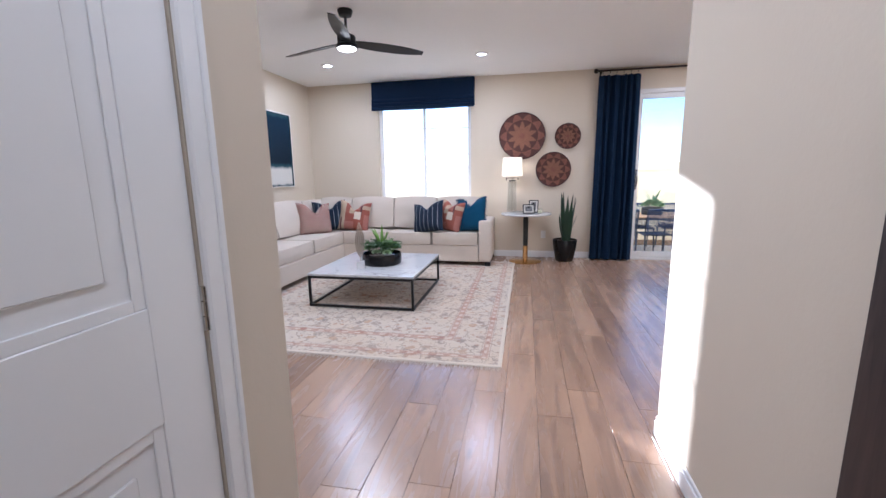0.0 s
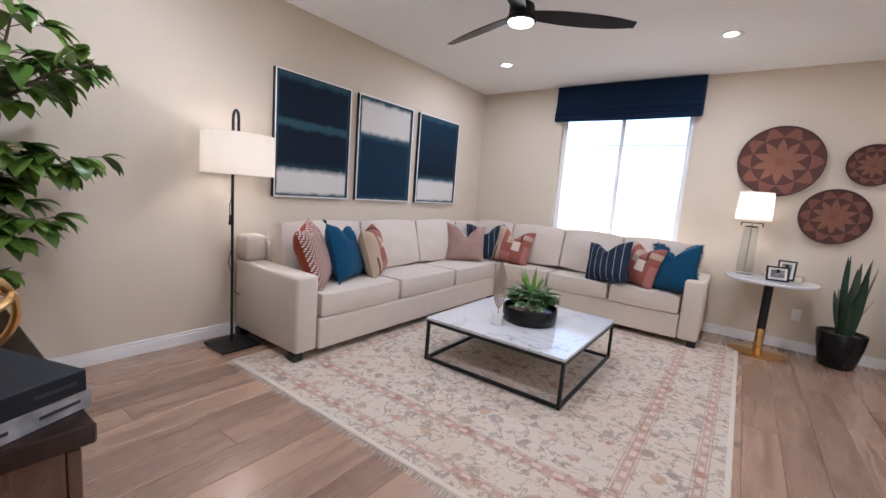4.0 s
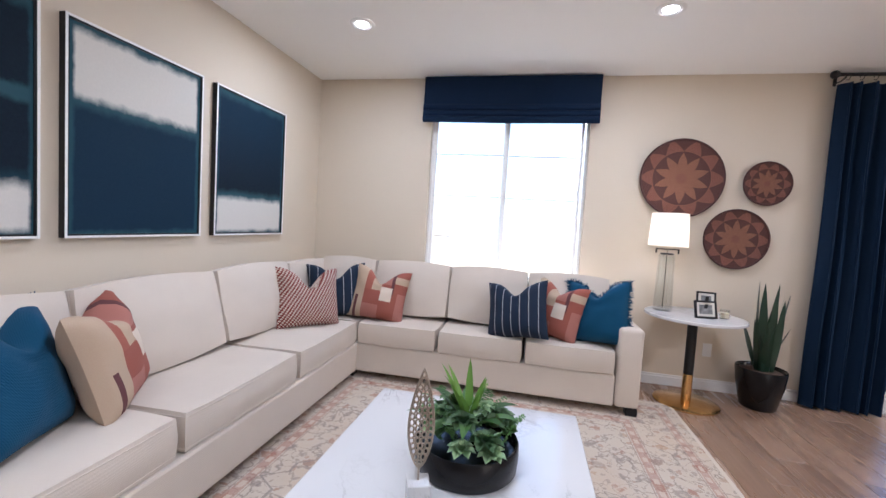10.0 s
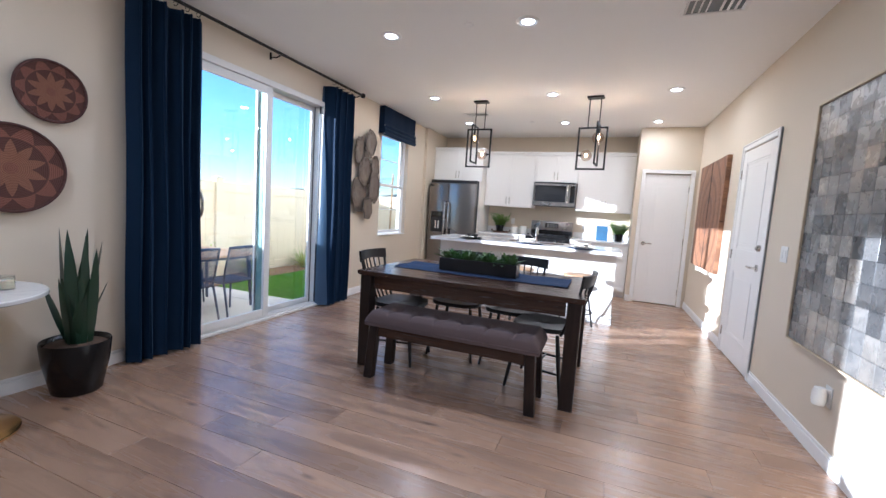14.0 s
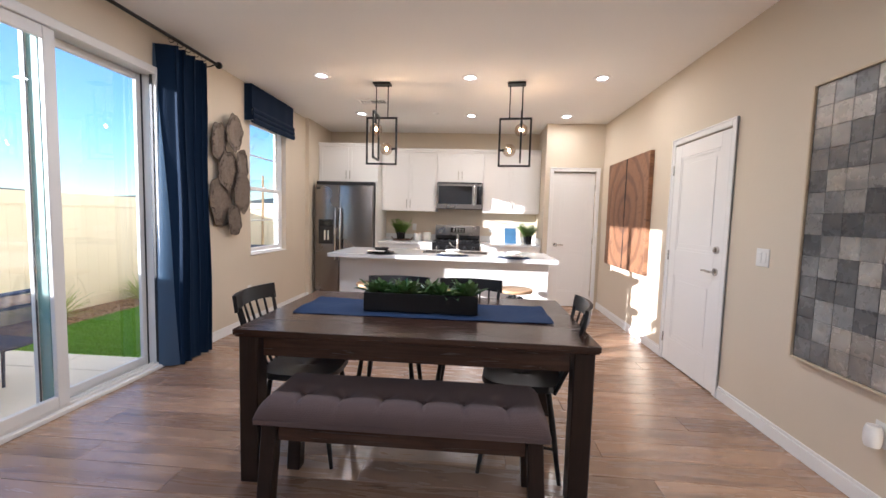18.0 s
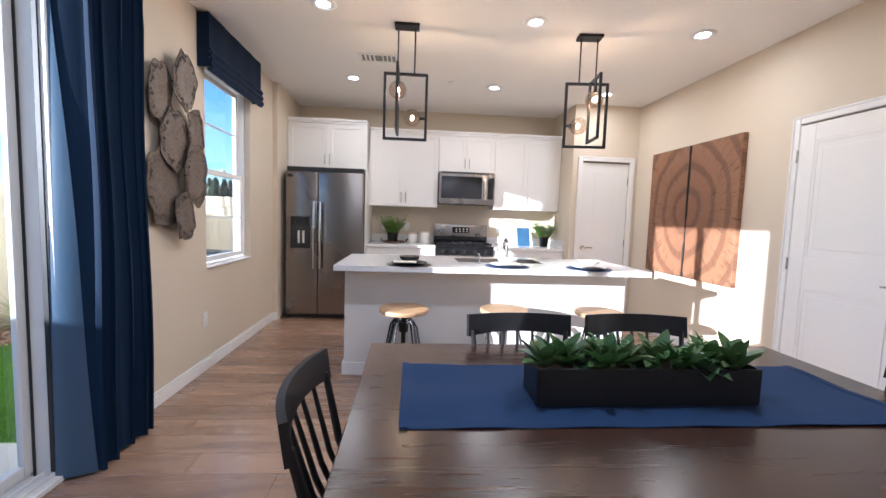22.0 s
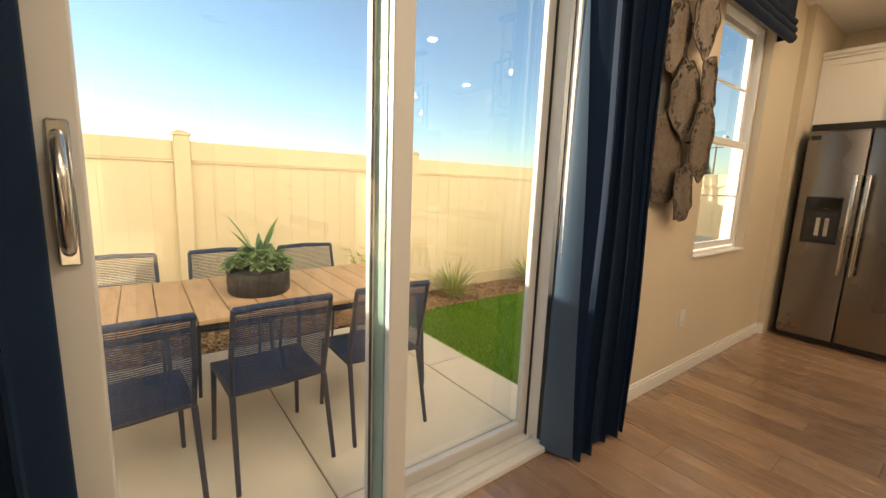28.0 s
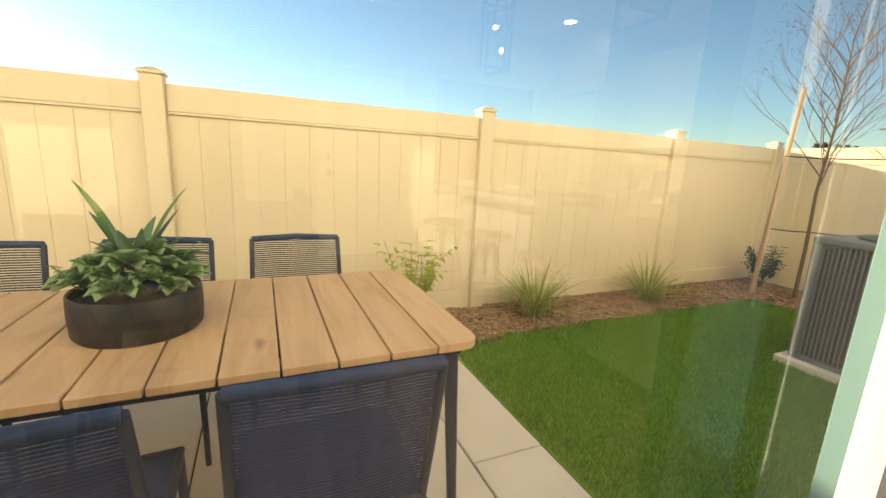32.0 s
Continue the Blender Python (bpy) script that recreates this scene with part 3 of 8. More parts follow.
def leaf_mat(name, c1, c2, rough=0.4, trans=0.25):
    g = Graph(name)
    r = g.node("NewGeometry", "Random Per Island")
    n = g.noise(g.coords(), 14.0, 3.0)
    col = g.mix(r, c1, c2)
    col = g.mix(g.math("MULTIPLY", n, 0.4), col, tuple(0.55 * k for k in c1))
    g.done(col, rough)
    t = g.node("BsdfTranslucent", 0, None, Color=col)
    g.put(g.out.inputs[0], g.node("MixShader", 0, None, i0=trans, i1=g.b.outputs[0], i2=t))
    return g.m


M["leaf_dark"] = leaf_mat("dark_green_leaf", (0.030, 0.085, 0.022), (0.075, 0.145, 0.030))
M["leaf_tree"] = leaf_mat("glossy_tree_leaf", (0.075, 0.17, 0.025), (0.22, 0.33, 0.05), 0.35)
M["leaf_mid"] = leaf_mat("mid_green_leaf", (0.055, 0.15, 0.035), (0.15, 0.26, 0.07))
M["leaf_olive"] = leaf_mat("olive_agave_leaf", (0.05, 0.095, 0.028), (0.11, 0.17, 0.05), 0.45, 0.1)
M["leaf_pale"] = leaf_mat("pale_succulent_leaf", (0.20, 0.34, 0.15), (0.40, 0.52, 0.28), 0.5, 0.15)
M["leaf_succ"] = leaf_mat("succulent_leaf", (0.055, 0.13, 0.045), (0.15, 0.23, 0.11), 0.5, 0.1)
M["leaf_bright"] = leaf_mat("bright_fern_leaf", (0.12, 0.25, 0.035), (0.23, 0.37, 0.06))
M["leaf_agave"] = leaf_mat("blue_green_agave_leaf", (0.09, 0.20, 0.11), (0.19, 0.34, 0.17), 0.45, 0.08)
M["leaf_grass"] = leaf_mat("variegated_blade", (0.27, 0.36, 0.06), (0.68, 0.64, 0.22), 0.5, 0.4)
M["leaf_lime"] = leaf_mat("lime_shrub_leaf", (0.34, 0.46, 0.03), (0.62, 0.66, 0.06), 0.5, 0.5)
M["turf"] = leaf_mat("lawn_blade", (0.155, 0.36, 0.03), (0.32, 0.54, 0.065), 0.6, 0.45)
M["snake"] = leaf_mat("snake_plant_leaf", (0.011, 0.032, 0.017), (0.024, 0.06, 0.028), 0.35, 0.05)
M["bark"] = mat("grey_brown_bark", (0.20, 0.14, 0.10), (0.12, 0.085, 0.06), 18, 0.9, bump=0.6, bscale=60, stretch=(1, 1, 0.3))
M["stake"] = mat("lodgepole_stake", (0.46, 0.30, 0.15), (0.36, 0.22, 0.1), 8, 0.8, bump=0.3, stretch=(4, 4, 0.5))
M["chip"] = leaf_mat("bark_chip", (0.14, 0.07, 0.035), (0.62, 0.40, 0.22), 0.9, 0.0)
M["pebble"] = mat("pale_pebbles", (0.5, 0.46, 0.4), (0.3, 0.27, 0.23), 40, 0.8)
M["moss"] = leaf_mat("preserved_moss", (0.10, 0.17, 0.02), (0.17, 0.25, 0.04), 0.9, 0.0)
M["wicker"] = mat("black_woven_wicker", (0.018, 0.018, 0.02), (0.03, 0.03, 0.032), 40, 0.55, bump=0.5)


def colour_field(name, bands):
    """Soft blocks of paint along z from the bottom; bands: (height share, colour)."""
    g = Graph(name)
    c = g.coords()
    x, y, z = g.xyz(c)
    n = g.noise(c, 9.0, 6.0, 0.65)
    f = g.math("ADD", z, g.math("MULTIPLY", g.math("SUBTRACT", n, 0.5), 0.07))
    col = g.ramp(f, *bands)
    u = g.math("SUBTRACT", g.math("ABSOLUTE", y), g.math("MULTIPLY", g.math("SUBTRACT", n, 0.5), 0.03))
    edge = g.node("MapRange", 0, None, Value=u, i1=0.362, i2=0.378)
    col = g.mix(edge, col, (0.022, 0.065, 0.088))
    col = g.mix(g.math("MULTIPLY", g.noise(c, 70.0, 3.0), 0.10), col, (0.05, 0.09, 0.11))
    return g.done(col, 0.75, 0.0, g.noise(c, 160.0, 2.0), 0.3, 0.002, Specular_IOR_Level=0.15)


INK, SEA, CHALK, SLATE, TEALP = (0.004, 0.009, 0.019), (0.006, 0.021, 0.046), (0.62, 0.59, 0.54), (0.012, 0.035, 0.052), (0.028, 0.075, 0.095)
M["paint_1"] = colour_field("abstract_canvas_dark", [(0.02, TEALP), (0.05, CHALK), (0.20, CHALK), (0.25, SLATE), (0.29, INK), (0.55, INK), (0.58, TEALP), (0.62, TEALP), (0.64, INK), (0.92, INK), (0.97, TEALP)])
M["paint_2"] = colour_field("abstract_canvas_pale_top", [(0.02, TEALP), (0.05, SEA), (0.58, SEA), (0.63, TEALP), (0.67, CHALK), (0.93, CHALK), (0.97, TEALP)])
M["paint_3"] = colour_field("abstract_canvas_pale_base", [(0.02, TEALP), (0.05, CHALK), (0.24, CHALK), (0.28, TEALP), (0.33, INK), (0.92, SEA), (0.97, TEALP)])


def basket_mat():
    g = Graph("coiled_sisal")
    c = g.coords()
    x, y, z = g.xyz(c)
    rr = g.math("SQRT", g.math("ADD", g.math("MULTIPLY", x, x), g.math("MULTIPLY", z, z)))
    an = g.math("ARCTAN2", z, x)
    turn = g.math("MULTIPLY", g.math("ADD", an, math.pi), 10 / (2 * math.pi))
    tri = g.math("MULTIPLY", g.math("PINGPONG", turn, 0.5), 2.0)
    tri2 = g.math("MULTIPLY", g.math("PINGPONG", g.math("ADD", turn, 0.5), 0.5), 2.0)
    tan_, brown, dark = (0.285, 0.125, 0.066), (0.25, 0.095, 0.06), (0.075, 0.024, 0.020)

    def star(base, amp, k):
        return g.math("LESS_THAN", rr, g.math("MULTIPLY_ADD", k, amp, base))

    col = g.mix(star(0.70, 0.32, tri2), dark, brown)
    col = g.mix(g.math("LESS_THAN", rr, 0.69), col, dark)
    col = g.mix(star(0.36, 0.30, tri), col, tan_)
    col = g.mix(g.math("LESS_THAN", rr, 0.13), col, brown)
    coil = g.math("SINE", g.math("MULTIPLY", rr, 170.0))
    n = g.noise(c, 30.0, 3.0)
    col = g.mix(g.math("MULTIPLY", n, 0.5), col, (0.12, 0.05, 0.03))
    col = g.mix(g.math("MULTIPLY", g.math("LESS_THAN", coil, -0.6), 0.5), col, (0.05, 0.02, 0.014))
    return g.done(col, 0.75, 0.0, g.math("ADD", coil, n), 0.5, 0.006)


M["basket"] = basket_mat()
M["basket_rim"] = mat("dark_sisal_binding", (0.085, 0.03, 0.024), (0.05, 0.02, 0.016), 60, 0.75, bump=0.5)


def log_slice():
    g = Graph("carved_log_rings")
    c = g.coords()
    x, y, z = g.xyz(c)
    d = g.noise(c, 2.4, 4.0)
    rx = g.math("MULTIPLY", x, 1.25)
    rr = g.math("ADD", g.math("SQRT", g.math("ADD", g.math("MULTIPLY", rx, rx), g.math("MULTIPLY", z, z))), g.math("MULTIPLY", d, 0.16))
    ring = g.math("SINE", g.math("MULTIPLY", rr, 26.0))
    fine = g.math("SINE", g.math("MULTIPLY", rr, 330.0))
    an = g.math("ARCTAN2", z, rx)
    ray = g.noise(g.node("CombineXYZ", 0, None, X=g.math("MULTIPLY", an, 22.0), Y=g.math("MULTIPLY", rr, 2.0), Z=0.0), 2.4, 3.0)
    col = g.mix(g.node("MapRange", 0, None, Value=rr, i1=0.15, i2=0.8), (0.21, 0.095, 0.047), (0.27, 0.132, 0.066))
    col = g.mix(g.node("MapRange", 0, None, Value=ring, i1=0.35, i2=0.8, i4=0.55), col, (0.085, 0.036, 0.019))
    col = g.mix(g.node("MapRange", 0, None, Value=fine, i1=0.0, i2=1.0, i4=0.38), col, (0.10, 0.043, 0.022))
    col = g.mix(g.node("MapRange", 0, None, Value=ray, i1=0.57, i2=0.66, i4=0.8), col, (0.045, 0.02, 0.012))
    split = g.math("ADD", g.math("ABSOLUTE", x), g.math("MULTIPLY", g.math("SUBTRACT", g.noise(c, 7.0, 3.0), 0.5), 0.05))
    col = g.mix(g.math("LESS_THAN", split, 0.018), col, (0.02, 0.010, 0.007))
    return g.done(col, 0.6, 0.0, g.math("SUBTRACT", g.math("MULTIPLY", fine, 0.3), ring), 0.35, 0.005)


M["log"] = log_slice()


def tile_paint():
    g = Graph("silver_glazed_tile_paint")
    r = g.node("ObjectInfo", 5)
    c = g.coords("Object")
    w = g.t.nodes.new("ShaderNodeNewGeometry").outputs["Position"]
    big = g.noise(w, 1.6, 3.0)
    n = g.noise(w, 14.0, 5.0, 0.65)
    col = g.ramp(g.math("ADD", g.math("MULTIPLY", r, 0.45), g.math("MULTIPLY", big, 0.55)), (0.22, (0.035, 0.035, 0.037)), (0.42, (0.12, 0.12, 0.122)), (0.58, (0.27, 0.265, 0.26)), (0.74, (0.36, 0.325, 0.28)), (0.86, (0.68, 0.67, 0.65)))
    col = g.mix(g.node("MapRange", 0, None, Value=n, i1=0.4, i2=0.75, i4=0.6), col, (0.07, 0.075, 0.08))
    return g.done(col, g.math("MULTIPLY_ADD", n, 0.35, 0.10), 0.45, n, 0.25, 0.003)


M["tile_paint"] = tile_paint()
M["champagne"] = mat("pale_champagne_wood", (0.58, 0.48, 0.33), (0.50, 0.41, 0.28), 9, 0.5, bump=0.1)
M["photo"] = mat("grey_photograph", (0.30, 0.30, 0.30), (0.05, 0.05, 0.05), 22, 0.4)
M["book_navy"] = mat("dark_cloth_cover", (0.009, 0.012, 0.017), rough=0.55, Specular_IOR_Level=0.3)
M["book_grey"] = mat("marbled_cover", (0.45, 0.44, 0.43), (0.09, 0.09, 0.10), 16, 0.5)
M["paper"] = mat("paper_edges", (0.68, 0.65, 0.58), rough=0.9)
M["book_blue"] = mat("blue_cover", (0.035, 0.10, 0.20), (0.05, 0.14, 0.26), 9, 0.5)
M["wax"] = mat("ivory_wax", (0.74, 0.66, 0.48), rough=0.5, Subsurface_Weight=0.2)
M["tassel"] = mat("jute_tassel", (0.50, 0.30, 0.17), (0.40, 0.22, 0.12), 20, 0.9)
M["bronze_wire"] = mat("aged_silver_mesh", (0.22, 0.18, 0.145), (0.13, 0.105, 0.085), 60, 0.5, 0.5, bump=0.5, bscale=160)
M["bronze_dark"] = mat("dark_bronze_wire", (0.13, 0.105, 0.085), (0.08, 0.065, 0.05), 20, 0.5, 0.6)
M["interlock"] = plaster("green_grey_seal", (0.17, 0.30, 0.27), 0.5, 0.05)
M["door_vinyl"] = plaster("almond_vinyl_frame", (0.68, 0.665, 0.635), 0.4, 0.05)
M["leaf_silver"] = mat("champagne_cast_metal", (0.50, 0.44, 0.36), (0.34, 0.29, 0.23), 12, 0.35, 0.9)
M["ac_grey"] = mat("condenser_paint", (0.17, 0.19, 0.185), (0.14, 0.155, 0.15), 6, 0.5)
M["roof_far"] = mat("distant_foliage", (0.045, 0.065, 0.03), (0.03, 0.045, 0.02), 3, 0.9)
M["hill"] = mat("dry_hillside", (0.42, 0.34, 0.22), (0.34, 0.29, 0.19), 0.05, 0.95)


# ---- the shell of the house ----
WIN = (-2.30, -0.80, 0.80, 2.44)
SLIDE = (1.52, 3.255, 0.0, 2.44)
KWIN = (4.62, 5.51, 0.81, 2.44)
GDOOR = (3.285, 4.135, 0.0, 2.05)
PDOOR = (2.155, 2.775, 0.0, 2.05)
HDOOR = (-0.10, 0.71, 0.0, 2.05)
setting("wall_north", wall_cells(bmesh.new(), "y", YN, YN + 0.15, XW - 0.15, XE + 0.15, GZ, H, [WIN, SLIDE, KWIN]), M["wall"], "beige painted plaster wall with window and patio door openings", "wall")
# Everything above the ground storey is unseen, added to bounce sun onto the yard.
bm = wall_cells(bmesh.new(), "y", YN + 0.152, YN + 0.17, XW - 3.0, XE + 1.2, GZ - 0.05, 5.9, [WIN, SLIDE, KWIN])
setting("wall_exterior", bm, M["stucco"], "cream stucco house face, unseen upper part added to bounce sun", "wall")
setting("wall_west", bm_box(XW - 0.15, XW, YT - 0.12, YN, 0, H), M["wall"], "beige painted plaster wall behind the sofa", "wall")
setting("wall_television", bm_box(XW, XJ, YT - 0.12, YT, 0, H), M["wall"], "beige painted plaster wall behind the television", "wall")
setting("wall_hall_west", wall_cells(bmesh.new(), "x", XJ - 0.12, XJ, -1.8, YT - 0.12, 0, H, [HDOOR]), M["wall"], "beige painted hallway wall with a white door", "wall")
setting("wall_hall_east", bm_box(XH, XH + 0.12, -1.8, YS - 0.12, 0, H), M["wall"], "beige painted hallway wall", "wall")
setting("wall_south", wall_cells(bmesh.new(), "y", YS - 0.12, YS, XH + 0.02, XE + 0.15, 0, H, [GDOOR]), M["wall"], "beige painted plaster wall with art and a white door", "wall")
setting("corner_bead", bm_cyl((XH + 0.02, YS - 0.02, 0), (XH + 0.02, YS - 0.02, H), 0.02, n=20), M["wall"], "rounded plaster corner of the hallway", "wall", True)
setting("corner_fill", bm_box(XH, XH + 0.02, YS - 0.12, YS - 0.02, 0, H), M["wall"], "plaster end of the hallway wall", "wall")
setting("wall_hall_end", bm_box(XJ - 0.12, XH + 0.12, -1.92, -1.8, 0, H), M["wall"], "beige painted end wall of the hallway", "wall")
setting("wall_east", bm_box(XE, XE + 0.15, YS, YN, 0, H), M["wall"], "beige painted wall behind the kitchen cabinets", "wall")
setting("wall_pantry", wall_cells(bmesh.new(), "x", 6.36, 6.47, YS, 2.90, 0, H, [PDOOR]), M["wall"], "beige painted pantry wall with a white door", "wall")
setting("wall_pantry_side", bm_box(6.47, XE, 2.80, 2.90, 0, H), M["wall"], "beige painted side of the pantry", "wall")
setting("wall_stub", bm_box(6.16, XE, 6.475, YN, 0, H), M["wall"], "beige painted wall return beside the refrigerator", "wall")
setting("ceiling", bm_box(XW - 0.15, XE + 0.15, -1.95, YN + 0.15, H, H + 0.2), M["ceiling"], "white flat textured ceiling", "ceiling")
# Unseen eave, lifted along with the added upper wall.
setting("roof_eave", bm_box(XW - 3.2, XE + 1.4, -2.2, YN + 0.45, 5.9, 6.05), M["white"], "unseen white eave on top of the raised wall", "roof")
setting("subfloor", bm_box(XW - 0.1, XE + 0.1, -1.9, YN + 0.05, -0.16, -0.004), M["underfloor"], "dark joints under the plank floor", "floor")


def skirting(name, p, q, side):
    """A baseboard from p to q along x or y, standing out towards side."""
    (x0, y0), (x1, y1) = p, q
    t1, t2 = 0.014, 0.009
    bm = bmesh.new()
    if y0 == y1:
        box(bm, x0, x1, min(y0, y0 + side * t1), max(y0, y0 + side * t1), 0, 0.078, 0.002)
        box(bm, x0, x1, min(y0, y0 + side * t2), max(y0, y0 + side * t2), 0.079, 0.10, 0.003)
    else:
        box(bm, min(x0, x0 + side * t1), max(x0, x0 + side * t1), y0, y1, 0, 0.078, 0.002)
        box(bm, min(x0, x0 + side * t2), max(x0, x0 + side * t2), y0, y1, 0.079, 0.10, 0.003)
    setting(name, bm, M["white"], "white painted wooden baseboard", "baseboard")


skirting("baseboard", (XW, YT + 0.015), (XW, YN), 1)
skirting("baseboard", (XW + 0.015, YN), (SLIDE[0], YN), -1)
skirting("baseboard", (SLIDE[1], YN), (6.16, YN), -1)
skirting("baseboard", (XW + 0.015, YT), (XJ, YT), 1)
skirting("baseboard", (XH + 0.02, YS), (3.228, YS), 1)
skirting("baseboard", (4.192, YS), (6.36, YS), 1)
skirting("baseboard", (6.16, 6.475), (6.16, YN - 0.015), -1)
skirting("baseboard", (XH, 0.9), (XH, YS - 0.02), -1)
skirting("baseboard", (6.36, 2.832), (6.36, 2.90), -1)
skirting("baseboard", (XJ, 0.79), (XJ, YT - 0.0), 1)


def casing(name, axis, c, side, u0, u1, top):
    """White trim round a door opening on the plane c, standing out towards side."""
    w, t = 0.057, 0.016
    bm = bmesh.new()
    lo, hi = min(c, c + side * t), max(c, c + side * t)
    lo2, hi2 = min(c, c + side * (t + 0.006)), max(c, c + side * (t + 0.006))
    for a0, a1, z0, z1 in ((u0 - w, u0, 0, top + w), (u1, u1 + w, 0, top + w), (u0, u1, top, top + w)):
        box(bm, *((a0, a1, lo, hi) if axis == "y" else (lo, hi, a0, a1)), z0, z1, 0.004)
    for a0, a1, z0, z1 in ((u0 - w, u0 - w + 0.016, 0, top + w), (u1 + w - 0.016, u1 + w, 0, top + w), (u0 - w + 0.016, u1 + w - 0.016, top + w - 0.016, top + w)):
        box(bm, *((a0, a1, lo2, hi2) if axis == "y" else (lo2, hi2, a0, a1)), z0, z1, 0.003)
    setting(name, bm, M["white"], "white painted door casing", "trim")


casing("trim", "y", YS, 1, GDOOR[0], GDOOR[1], 2.05)
casing("trim", "x", 6.36, -1, PDOOR[0], PDOOR[1], 2.05)
casing("trim", "x", XJ, 1, HDOOR[0], HDOOR[1], 2.05)


def panel_door(name, w, h, rails, label):
    """A two-panel moulded door in local x z, its face towards +y, hinged at x = w."""
    d = thing(name, 0, 0, 0, 0, label, "door", kind="structure")
    bm = bmesh.new()
    st = 0.115
    z = [0.012, rails[0], rails[1], rails[2], h - 0.12, h]
    box(bm, 0, w, 0.0, 0.035, z[0], h)
    for p, q, r, s in ((0, st, z[0], h), (w - st, w, z[0], h), (st, w - st, z[0], z[1]), (st, w - st, z[2], z[3]), (st, w - st, z[4], z[5])):
        box(bm, p, q, 0.0352, 0.042, r, s, 0.0015)
    part("door_slab", bm, M["white"], d)
    for za, zb in ((z[1], z[2]), (z[3], z[4])):
        bm = bmesh.new()
        x0, x1, e_ = st, w - st, 0.022
        for p, q, r, s in ((x0, x0 + e_, za, zb), (x1 - e_, x1, za, zb), (x0 + e_, x1 - e_, za, za + e_), (x0 + e_, x1 - e_, zb - e_, zb)):
            box(bm, p, q, 0.0352, 0.0392, r, s, 0.0018, 2)
        box(bm, st + 0.06, w - st - 0.06, 0.0352, 0.039, za + 0.06, zb - 0.06, 0.003)
        part("door_panel", bm, M["white"], d)
    for hz in (0.22, h / 2, h - 0.22):
        bm = bmesh.new()
        for k in range(3):
            cyl(bm, (w + 0.006, 0.046, hz - 0.045 + k * 0.031), (w + 0.006, 0.046, hz - 0.045 + k * 0.031 + 0.029), 0.0075, n=10)
        box(bm, w - 0.002, w + 0.012, 0.034, 0.043, hz - 0.045, hz + 0.045)
        part("hinge", bm, M["chrome"], d, "satin nickel hinge", True)
    return d


def lever(d, x, z, way, name="door_handle"):
    bm = bmesh.new()
    cyl(bm, (x, 0.042, z), (x, 0.052, z), 0.030, n=24)
    cyl(bm, (x, 0.05, z), (x, 0.095, z), 0.010)
    tube(bm, [(x, 0.09, z), (x + way * 0.03, 0.094, z + 0.002), (x + way * 0.07, 0.092, z + 0.004), (x + way * 0.115, 0.088, z)], [0.010, 0.0095, 0.008, 0.007])
    part(name, bm, M["chrome"], d, "satin nickel lever handle", True)


d = panel_door("door_1", 0.842, 2.035, (0.24, 0.86, 1.08), "white two-panel garage door with nickel lever and deadbolt")
lever(d, 0.07, 0.95, 1)
bm = bm_cyl((0.07, 0.042, 1.12), (0.07, 0.060, 1.12), 0.030, 0.026, n=24)
box(bm, 0.065, 0.075, 0.058, 0.075, 1.105, 1.135, 0.002)
part("deadbolt", bm, M["chrome"], d, "round nickel deadbolt", True)
d.matrix_world = pose(GDOOR[0] + 0.004, YS - 0.03, 0, 0, 0, 0)
setting("threshold", bm_box(GDOOR[0], GDOOR[1], YS - 0.1, YS + 0.004, 0.001, 0.013, 0.003), M["black_plastic"], "dark sill under the garage door", "trim")
d = panel_door("door_2", 0.612, 2.035, (0.24, 0.86, 1.08), "white two-panel pantry door with a nickel lever")
lever(d, 0.55, 0.95, -1)
d.matrix_world = pose(6.42, PDOOR[0] + 0.004, 0, 0, 0, 90)
for c in d.children:
    if c.name.startswith("hinge"):
        c.location.x = -0.618
d = panel_door("door_3", 0.802, 2.035, (0.24, 0.84, 1.055), "white two-panel hallway door beside the living room")
d.matrix_world = pose(XJ - 0.045, HDOOR[1] - 0.004, 0, 0, 0, -90)
for c in d.children:
    if c.name.startswith("hinge"):
        c.location.x = -0.812

# dark plank door hung against the hallway wall
d = thing("barn_door", XH - 0.006, 0.0, 0.02, 0, "dark brown stained plank sliding door on the hallway wall", "door")
for k in range(6):
    part("plank", bm_box(-0.038, -0.004, 0.885 - 0.16 * (k + 1) + 0.002, 0.885 - 0.16 * k, 0, 2.5, 0.003), M["barn"], d)
part("brace", bm_box(-0.002, 0.002, -0.06, 0.88, 0.0, 2.48), M["barn"], d)


# ---- windows ----
def sash(t, x0, x1, z0, z1, y0, y1, w, pane_y, bars=(), name="sash", material="white"):
    bm = bmesh.new()
    for p, q, r, s in ((x0, x0 + w, z0, z1), (x1 - w, x1, z0, z1), (x0 + w, x1 - w, z0, z0 + w), (x0 + w, x1 - w, z1 - w, z1)):
        box(bm, p, q, y0, y1, r, s, 0.004)
    sh = part(name, bm, M[material], t, "white vinyl sash" if material == "white" else "pale almond vinyl panel frame")
    o = new("pane", pane_quad(x0 + w, x1 - w, z0 + w, z1 - w, pane_y))
    o.parent, o["label"] = sh, "clear glass"
    o.visible_shadow = False
    for z in bars:
        part("glazing_bar", bm_box(x0 + w, x1 - w, pane_y - 0.008, pane_y + 0.012, z - 0.006, z + 0.006), M["white"], sh)


